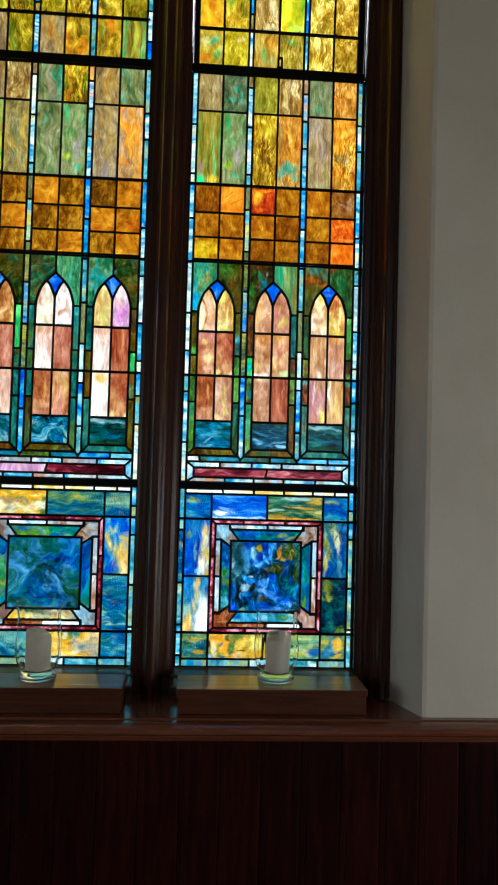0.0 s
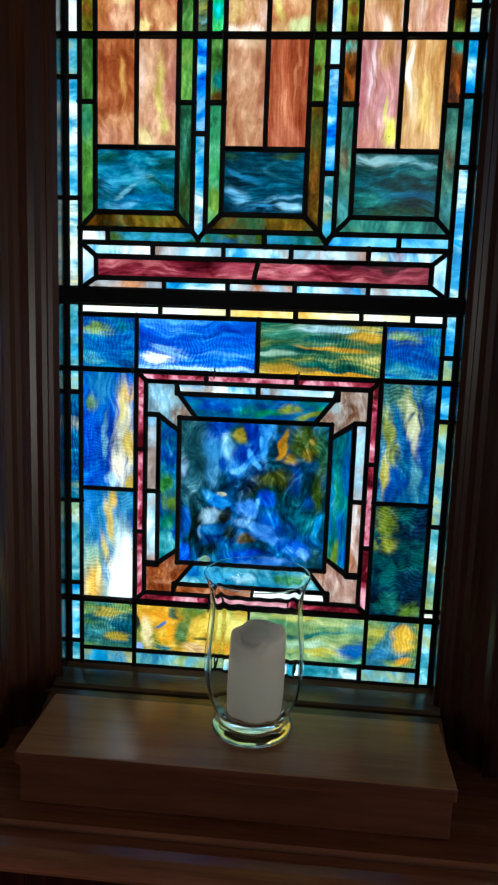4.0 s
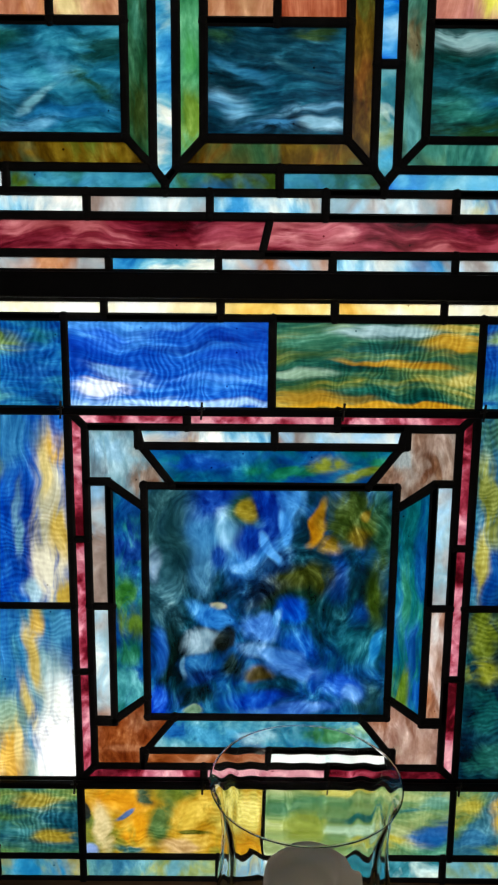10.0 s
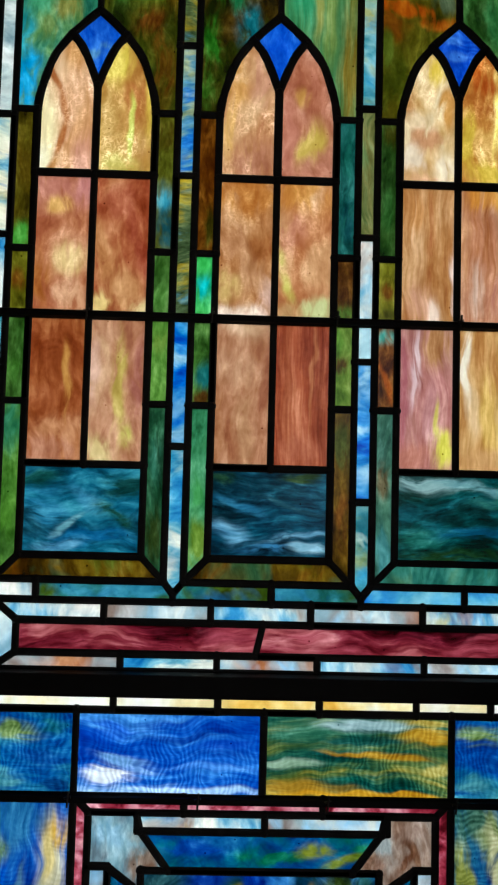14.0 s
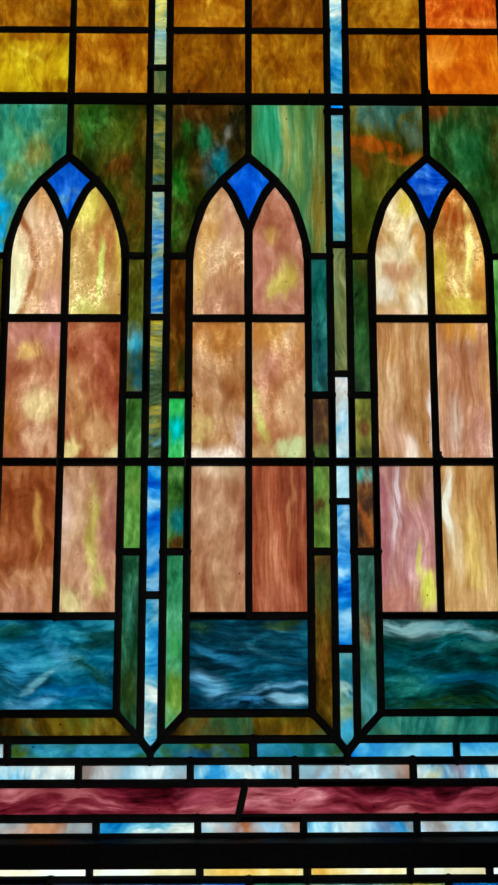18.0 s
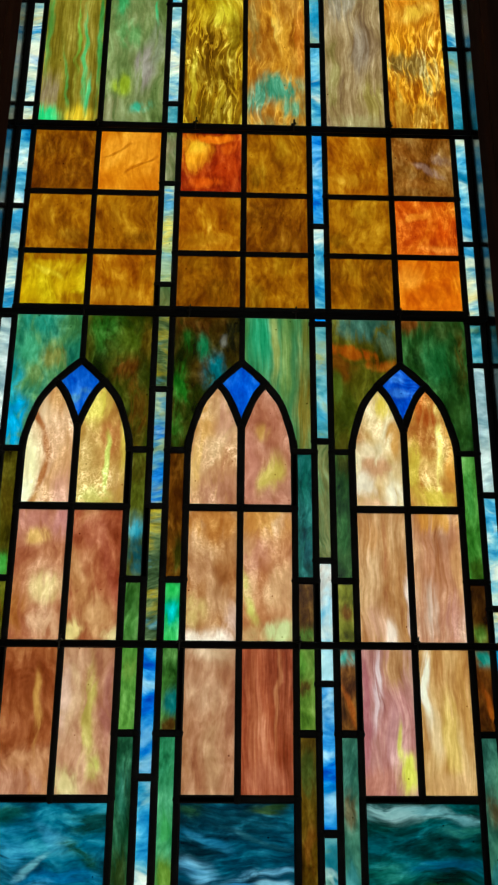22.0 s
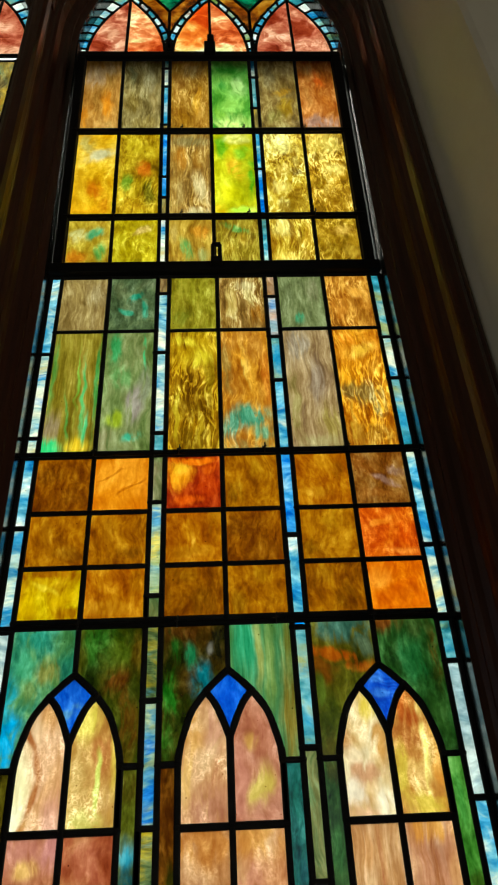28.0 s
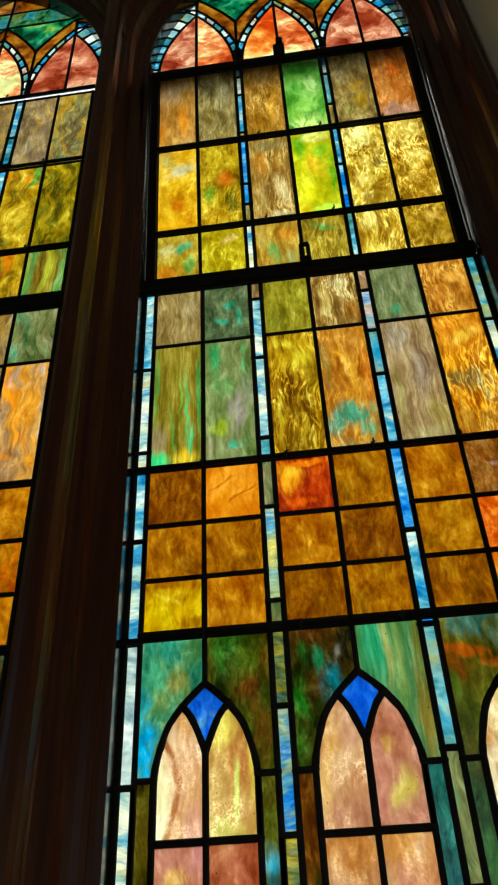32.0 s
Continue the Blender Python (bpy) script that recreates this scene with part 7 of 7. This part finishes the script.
def lancet_window(name, cx, right, seed):
    rnd = random.Random(seed)
    win = new(name)
    win.location = (cx, 0, -0.15)
    tagged(win, "tall pointed stained glass window with pink lancets and gold squares", "stained glass window", kind="structure")
    lower_light(win, cx, right, rnd)
    middle_light(win, cx, right, rnd)
    upper_light(win, cx, right, rnd)
    head_light(win, cx, right, rnd)
    lancet_frame(win, cx)
    for z in (-0.043, 0.310, 0.762, 1.124, 1.376):
        bar(win, cx, z)
    for z in ((1.880, 2.114) if right else (1.898, 2.168)):
        bar(win, cx, z, reach=0.268, tilt=HINGE if right else None)
    bm = bmesh.new()
    box(bm, cx - 0.293, cx + 0.293, -0.019, -0.0005, 0.4045, 0.4255, 0.002)
    part("division_bar", bm, IRON, win, "thick black iron division bar")
    bm = bmesh.new()
    if right:
        # opening casement of flat iron, with a pull and a catch
        box(bm, cx - 0.283, cx + 0.280, -0.015, -0.0005, 1.7435, 1.7650, 0.002)
        box(bm, cx - 0.277, cx + 0.273, -0.012, -0.0005, 2.349, 2.366, 0.002)
        box(bm, cx - 0.277, cx - 0.2605, -0.012, -0.0005, 1.768, 2.348, 0.002)
        box(bm, cx + 0.2545, cx + 0.273, -0.012, -0.0005, 1.768, 2.348, 0.002)
        bmesh.ops.transform(bm, matrix=HINGE, verts=bm.verts)
        sash = part("casement", bm, IRON, win, "black iron hopper casement, tilted slightly inwards")
        hb = bmesh.new()
        box(hb, cx - 0.010, cx + 0.010, -0.026, -0.014, 1.752, 1.766, 0.002)
        rod(hb, (cx - 0.006, -0.024, 1.764), (cx - 0.006, -0.026, 1.790), 0.0034)
        rod(hb, (cx + 0.006, -0.024, 1.764), (cx + 0.006, -0.026, 1.790), 0.0034)
        rod(hb, (cx - 0.0075, -0.026, 1.791), (cx + 0.0075, -0.026, 1.791), 0.0042)
        bmesh.ops.transform(hb, matrix=HINGE, verts=hb.verts)
        part("pull", hb, IRON, sash, "black ring pull")
        kb = bmesh.new()
        box(kb, cx - 0.014, cx + 0.010, -0.026, -0.010, 2.352, 2.382, 0.003)
        box(kb, cx - 0.007, cx + 0.007, -0.030, -0.018, 2.378, 2.398, 0.002)
        bmesh.ops.transform(kb, matrix=HINGE, verts=kb.verts)
        part("catch", kb, IRON, sash, "black spring catch")
        # plates added to stop sky light leaking past the tilted casement
        for x in (cx - 0.2810, cx + 0.2755):
            cb = bmesh.new()
            side = [(-0.012, 1.760), (0.012, 1.760), (0.012, 2.416), (-0.064, 2.398), (-0.064, 2.350)]
            rings = [[cb.verts.new((x + o, y, z)) for y, z in side] for o in (0.0, 0.003)]
            cb.faces.new(rings[0])
            cb.faces.new(rings[1][::-1])
            for k in range(5):
                cb.faces.new((rings[0][k], rings[1][k], rings[1][(k + 1) % 5], rings[0][(k + 1) % 5]))
            bmesh.ops.recalc_face_normals(cb, faces=cb.faces)
            part("cheek", cb, IRON, sash, "black iron side cheek")
        # a further added strip blocks the light over the casement's top
        cb = bmesh.new()
        box(cb, cx - 0.290, cx + 0.290, 0.004, 0.012, 2.335, 2.4165)
        part("weather_strip", cb, IRON, sash, "black iron weather strip")
        tb = bmesh.new()
        box(tb, cx - 0.303, cx + 0.303, -0.012, -0.0005, 2.4170, 2.4290, 0.002)
        part("division_bar", tb, IRON, win, "thick black iron division bar")
    else:
        box(bm, cx - 0.293, cx + 0.293, -0.017, -0.0005, 1.741, 1.765, 0.002)
        part("division_bar", bm, IRON, win, "thick black iron division bar")
        bar(win, cx, 2.443)
    bm = bmesh.new()
    run(bm, [(0.03, -0.2165), (0.03, -0.150), (-0.003, -0.150), (-0.012, -0.156), (-0.045, -0.164), (-0.049, -0.168), (-0.049, -0.172), (-0.053, -0.170), (-0.098, -0.181), (-0.104, -0.186), (-0.104, -0.215)], cx - 0.289, cx + 0.289)
    part("window_sill", bm, WOOD_RAIL, win, "worn dark oak inner sill with a long crack")
    return win


PITCH = 0.687
window_right = lancet_window("window_1", 0.0, True, 11)
window_left = lancet_window("window_2", -PITCH, False, 29)


# ---- the window bay: jambs, mullion face, spandrel, plaster ----
def structure(name, bm, mat, label, category="", at=None):
    ob = part(name, bm, mat, None, label)
    return tagged(ob, category=category or name.split("_")[0], kind="structure")


JAMB_R, JAMB_L, TOP = 0.372, -PITCH - 0.372, 3.30
bm = bmesh.new()
c = -PITCH / 2
prism(bm, [(c - 0.0565 + 0.0525, 0.03), (c - 0.0045, -0.1205), (c - 0.0150, -0.1205), (c - 0.0165, -0.128), (c - 0.0165, -0.143), (c - 0.0125, -0.152), (c - 0.006, -0.1565), (c, -0.158), (c + 0.006, -0.1565), (c + 0.0125, -0.152), (c + 0.0165, -0.143), (c + 0.0165, -0.128), (c + 0.0150, -0.1205), (c + 0.0045, -0.1205), (c + 0.004, 0.03)], -0.216, HEAD + 0.25)
box(bm, c - 0.062, c + 0.062, -0.052, 0.03, -0.2168, -0.176, 0.002)
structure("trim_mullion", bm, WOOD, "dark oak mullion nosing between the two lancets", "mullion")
for name, x0, sgn in (("trim_jamb_right", 0.287 + 0.052, 1), ("trim_jamb_left", -PITCH - 0.287 - 0.052, -1)):
    bm = bmesh.new()
    w = 0.036
    pts = [(0, 0.03), (0, -0.119), (0.006, -0.1235), (0.016, -0.1245), (0.022, -0.120), (0.026, -0.113), (w - 0.004, -0.113), (w, -0.109), (w, 0.03)]
    prism(bm, [(x0 + sgn * x, y) for x, y in pts], -0.21, TOP)
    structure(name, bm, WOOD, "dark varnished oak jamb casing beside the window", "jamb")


def spandrel():
    """Oak boarding over the two pointed heads."""
    bm = bmesh.new()
    for cx in (0.0, -PITCH):
        arch = [(cx + x, z) for x, z in lancet_path(0.050, HEAD) if z >= HEAD]
        for (xa, za), (xb, zb) in zip(arch, arch[1:]):
            if abs(xa - xb) < 1e-6:
                continue
            q = [(xa, za), (xb, zb), (xb, TOP), (xa, TOP)]
            f = [bm.verts.new((x, -0.110, z)) for x, z in q]
            b = [bm.verts.new((x, 0.03, z)) for x, z in q]
            bm.faces.new(f)
            bm.faces.new(b[::-1])
            for i in range(4):
                bm.faces.new((f[i], b[i], b[(i + 1) % 4], f[(i + 1) % 4]))
    box(bm, -PITCH / 2 - 0.012, -PITCH / 2 + 0.012, -0.110, 0.03, HEAD + 0.01, TOP)
    bmesh.ops.recalc_face_normals(bm, faces=bm.faces)
    return bm


structure("trim_spandrel", spandrel(), WOOD, "dark oak spandrel over the pointed heads", "spandrel")

FACE, FLOOR_Z, CEIL_Z = -0.267, -1.08, 4.4
ROOM_X0, ROOM_X1, ROOM_Y = -3.0, 2.7, -8.0
bm = bmesh.new()
prism(bm, [(0.75, 0.16), (0.42, 0.032), (JAMB_R, 0.03), (JAMB_R, -0.100), (JAMB_R + 0.012, -0.128), (0.422, -0.250), (0.428, -0.264), (0.440, FACE), (ROOM_X1, FACE), (ROOM_X1, 0.16)], -0.216, CEIL_Z)
structure("wall_south_right", bm, PLASTER, "off-white plaster wall with a splayed window reveal", "wall")
bm = bmesh.new()
m = -PITCH
prism(bm, [(m - x, y) for x, y in ((0.75, 0.16), (0.42, 0.032), (0.372, 0.03), (0.372, -0.100), (0.384, -0.128), (0.422, -0.250), (0.428, -0.264), (0.440, FACE))] + [(ROOM_X0, FACE), (ROOM_X0, 0.16)], -0.216, CEIL_Z)
structure("wall_south_left", bm, PLASTER, "off-white plaster wall beside the window bay", "wall")
bm = bmesh.new()
box(bm, JAMB_L - 0.04, JAMB_R + 0.04, FACE, 0.16, TOP, CEIL_Z)
structure("wall_south_top", bm, PLASTER, "off-white plaster wall above the window bay", "wall")
bm = bmesh.new()
box(bm, ROOM_X0, ROOM_X1, -0.25, 0.16, FLOOR_Z, -0.2165)
structure("wall_south_base", bm, PLASTER, "plaster wall behind the wainscot", "wall")

# sill board with its rounded nose, over the wainscot
bm = bmesh.new()
nose = [(-0.296 - 0.046 * math.sin(a) , -0.2365 + 0.0175 * math.cos(a)) for a in [math.pi * k / 10 for k in range(11)]]
run(bm, [(0.03, -0.2165), (-0.104, -0.2155), (-0.285, -0.2165), (-0.2915, -0.2215)] + nose + [(-0.300, -0.262), (-0.291, -0.275), (-0.250, -0.275), (-0.250, -0.2167), (0.03, -0.2167)], ROOM_X0, ROOM_X1)
structure("trim_sill_board", bm, WOOD_FLAT, "dark oak sill board with a rounded nose over the wainscot", "sill")

# floor, ceiling and the rest of the room behind the camera: unseen, keeps the sky out
for name, x0, x1, y0, y1, z0, z1, mat, label in (
        ("floor", ROOM_X0, ROOM_X1, ROOM_Y, 0.16, FLOOR_Z - 0.1, FLOOR_Z, FLOOR, "dark boarded floor"),
        ("ceiling", ROOM_X0, ROOM_X1, ROOM_Y, 0.16, CEIL_Z, CEIL_Z + 0.1, PLASTER, "plain plaster ceiling"),
):
    bm = bmesh.new()
    box(bm, x0, x1, y0, y1, z0, z1)
    structure(name, bm, mat, label)
# the side walls and the opposite wall have openings added for the fill lamps
bm = bmesh.new()
for y0, y1, z0, z1 in ((ROOM_Y, -2.8, FLOOR_Z, CEIL_Z), (-1.4, 0.16, FLOOR_Z, CEIL_Z), (-2.8, -1.4, FLOOR_Z, -0.5), (-2.8, -1.4, 1.0, CEIL_Z)):
    box(bm, ROOM_X1, ROOM_X1 + 0.2, y0, y1, z0, z1)
structure("wall_east", bm, PLASTER, "plain plaster side wall with a window opening", "wall")
bm = bmesh.new()
for y0, y1, z0, z1 in ((ROOM_Y, -3.2, FLOOR_Z, CEIL_Z), (-1.8, 0.16, FLOOR_Z, CEIL_Z), (-3.2, -1.8, FLOOR_Z, 0.0), (-3.2, -1.8, 2.4, CEIL_Z)):
    box(bm, ROOM_X0 - 0.2, ROOM_X0, y0, y1, z0, z1)
structure("wall_west", bm, PLASTER, "plain plaster side wall with a tall window opening", "wall")
bm = bmesh.new()
for x0, x1, z0, z1 in ((ROOM_X0, 0.6, FLOOR_Z, CEIL_Z), (2.0, ROOM_X1 + 0.2, FLOOR_Z, CEIL_Z), (0.6, 2.0, FLOOR_Z, 0.0), (0.6, 2.0, 3.0, CEIL_Z)):
    box(bm, x0, x1, ROOM_Y - 0.3, ROOM_Y, z0, z1)
structure("wall_north", bm, PLASTER, "plain plaster wall with a tall window opening", "wall")
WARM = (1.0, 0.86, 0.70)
# unseen fill lamps, added to brighten the plaster, reveal and sill
fill_light("room_fill", (1.3, ROOM_Y - 0.1, 1.2), (1.3, 0, 0.4), 1.4, 2.4, 6.0, WARM)
fill_light("room_fill", (ROOM_X0 - 0.1, -2.5, 0.45), (0, -1.6, -0.3), 1.4, 0.8, 8.0, WARM)
fill_light("room_fill", (ROOM_X1 + 0.1, -2.1, -0.05), (0.0, -1.6, -0.2), 1.4, 0.9, 21.0, WARM)


# ---- things on the sill ----
BLOCK_TOP = -0.145


def sill_block(cx):
    top = new("display_block")
    top.location = (cx, -0.18, -0.215)
    tagged(top, "low dark oak block standing on the sill board", "wooden block", "blocks on the sill")
    bm = bmesh.new()
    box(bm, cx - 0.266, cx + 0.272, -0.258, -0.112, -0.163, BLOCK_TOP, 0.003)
    # upward faces get the lit tone, the edges the shaded one
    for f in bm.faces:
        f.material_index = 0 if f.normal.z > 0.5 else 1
    part("top_board", bm, [WOOD_TOP_LIT, WOOD_BLOCK_SHADED], top)
    bm = bmesh.new()
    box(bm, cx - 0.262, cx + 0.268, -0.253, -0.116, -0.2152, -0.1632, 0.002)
    part("base_board", bm, WOOD_BLOCK_SHADED, top)
    return top


block_right = sill_block(0.003)
block_left = copy_thing(block_right, pose(0.003 - PITCH, -0.18, -0.215))


HURR = (0.0228, -0.161, BLOCK_TOP + 0.0005)


def hurricane(at):
    """A flared hurricane glass with rippled sides, on a heavy foot."""
    holder = new("hurricane_glass")
    holder.location = at
    tagged(holder, "clear flared hurricane glass on a heavy foot, on the oak block", "candle holder", "candle holders on the sill")
    foot = [(0.0, 0.0), (0.040, 0.0), (0.048, 0.0004), (0.0505, 0.0014), (0.0526, 0.0032), (0.0535, 0.0055), (0.0534, 0.008), (0.0522, 0.0105), (0.048, 0.0135), (0.0455, 0.0148), (0.0440, 0.0152), (0.030, 0.0154), (0.0, 0.0155)]
    outer = [(0.0, 0.0157), (0.030, 0.0157), (0.0425, 0.0160), (0.0442, 0.0168), (0.0448, 0.0195), (0.047, 0.025), (0.053, 0.035), (0.0595, 0.05), (0.0635, 0.068), (0.0655, 0.088),
             (0.0650, 0.110), (0.0625, 0.135), (0.0600, 0.160), (0.0595, 0.178), (0.0615, 0.196), (0.0638, 0.2035), (0.0665, 0.210), (0.0678, 0.2128), (0.0681, 0.2134), (0.0682, 0.2137)]
    inner = [(0.0681, 0.2140), (0.0678, 0.2141), (0.0675, 0.2139), (0.0671, 0.2131), (0.0658, 0.2103), (0.0631, 0.2038), (0.0606, 0.196), (0.0580, 0.178), (0.0583, 0.160), (0.0607, 0.135), (0.0632, 0.110), (0.0637, 0.088), (0.0618, 0.068), (0.0577, 0.05), (0.0506, 0.035), (0.043, 0.0270), (0.034, 0.0236), (0.0, 0.0230)]
    bead = [(0.0679 + 0.0004 * math.cos(k * math.pi / 4), 0.2146 + 0.0004 * math.sin(k * math.pi / 4)) for k in range(9)]

    def flute(a, z, k):
        return 0.0007 * math.cos(15 * a) * math.exp(-((z - 0.115) / 0.085) ** 6) if k >= len(outer) else 0.0
    for name, outline, wave, glass, label in (("bowl", outer + inner, flute, VASE, "flared glass bowl with optic ripples"), ("foot", foot, None, VASE_FOOT, "heavy round glass foot"), ("rim", bead, None, VASE_RIM, "rounded glass rim")):
        bm = bmesh.new()
        lathe(bm, outline, 170, wave=wave)
        bmesh.ops.remove_doubles(bm, verts=bm.verts, dist=1e-6)
        bmesh.ops.recalc_face_normals(bm, faces=bm.faces)
        part(name, bm, glass, holder, label, at=at, smooth=True).visible_shadow = False
    return holder


vase = hurricane(HURR)


def candle_mesh():
    """A pillar candle with an off-centre burnt well: the wall has sunk towards the room, and stands thick and rounded on the other side."""
    bm = bmesh.new()
    steps = 96
    angles = [2 * math.pi * k / steps for k in range(steps)]

    def rim(a):
        d = (a + math.pi / 2 + 0.42 + math.pi) % (2 * math.pi) - math.pi
        return 0.1125 + 0.0035 * math.cos(a - 0.7) + 0.0010 * math.cos(3 * a + 0.6) - 0.0110 * math.exp(-(d / 0.74) ** 6)

    def ring(r, cx, cy, height, bulge=0.0):
        return [bm.verts.new((cx + (r + bulge * math.sin(2 * a + 0.5)) * math.cos(a), cy + (r + bulge * math.sin(2 * a + 0.5)) * math.sin(a), height(a))) for a in angles]

    rings = [ring(0.0, 0, 0, lambda a: 0.0), ring(0.031, 0, 0, lambda a: 0.0), ring(0.0335, 0, 0, lambda a: 0.002)]
    for z in (0.02, 0.04, 0.06, 0.075, 0.088):
        rings.append(ring(0.0337, 0.0, 0.0, lambda a, z=z: z, 0.00035))
    for r, share in ((0.0336, 0.945), (0.0331, 0.970), (0.0318, 0.988), (0.0300, 0.997)):
        rings.append(ring(r, 0, 0, lambda a, share=share: share * rim(a), 0.0003))
    for r, share, drop in ((0.0236, 1.0, 0.0), (0.0222, 0.99, 0.0), (0.0214, 0.96, 0.001), (0.0206, 0.88, 0.0), (0.0180, 0.862, 0.0), (0.010, 0.858, 0.0), (0.0, 0.858, 0.0)):
        rings.append(ring(r, -0.0040, 0.0025, lambda a, share=share, drop=drop: share * (rim(a) if share > 0.9 else 0.118) - drop))
    for a, b in zip(rings, rings[1:]):
        for k in range(steps):
            bm.faces.new((a[k], a[(k + 1) % steps], b[(k + 1) % steps], b[k]))
    bmesh.ops.remove_doubles(bm, verts=bm.verts, dist=1e-6)
    bmesh.ops.recalc_face_normals(bm, faces=bm.faces)
    return bm


candle = part("pillar_candle", candle_mesh(), WAX, None, at=(HURR[0] + 0.002, HURR[1], HURR[2] + 0.0240), smooth=True)
candle.scale = (1.045, 1.045, 1.0)
candle.rotation_euler = (0, radians(1.6), 0)
tagged(candle, "white pillar candle with a melted wavy rim, inside the hurricane glass", "candle", "candles on the sill")
copy_thing(vase, pose(-0.662, -0.166, BLOCK_TOP + 0.0005))
copy_thing(candle, pose(-0.660, -0.166, BLOCK_TOP + 0.0245, 0, 0, 140))

# ---- wainscot boards, last ----
wain = new("wainscot")
wain.location = (0, -0.27, FLOOR_Z)
tagged(wain, "dark red-brown vertical boarded wainscot under the sill", "wainscot", kind="structure")
bm = bmesh.new()
wide = 0.112
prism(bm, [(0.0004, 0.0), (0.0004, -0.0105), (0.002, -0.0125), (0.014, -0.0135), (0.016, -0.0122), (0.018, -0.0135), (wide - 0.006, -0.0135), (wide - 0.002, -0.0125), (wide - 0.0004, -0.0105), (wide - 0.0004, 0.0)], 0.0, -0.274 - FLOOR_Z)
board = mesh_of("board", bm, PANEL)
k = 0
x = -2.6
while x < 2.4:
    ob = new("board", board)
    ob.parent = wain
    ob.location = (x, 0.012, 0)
    x += wide
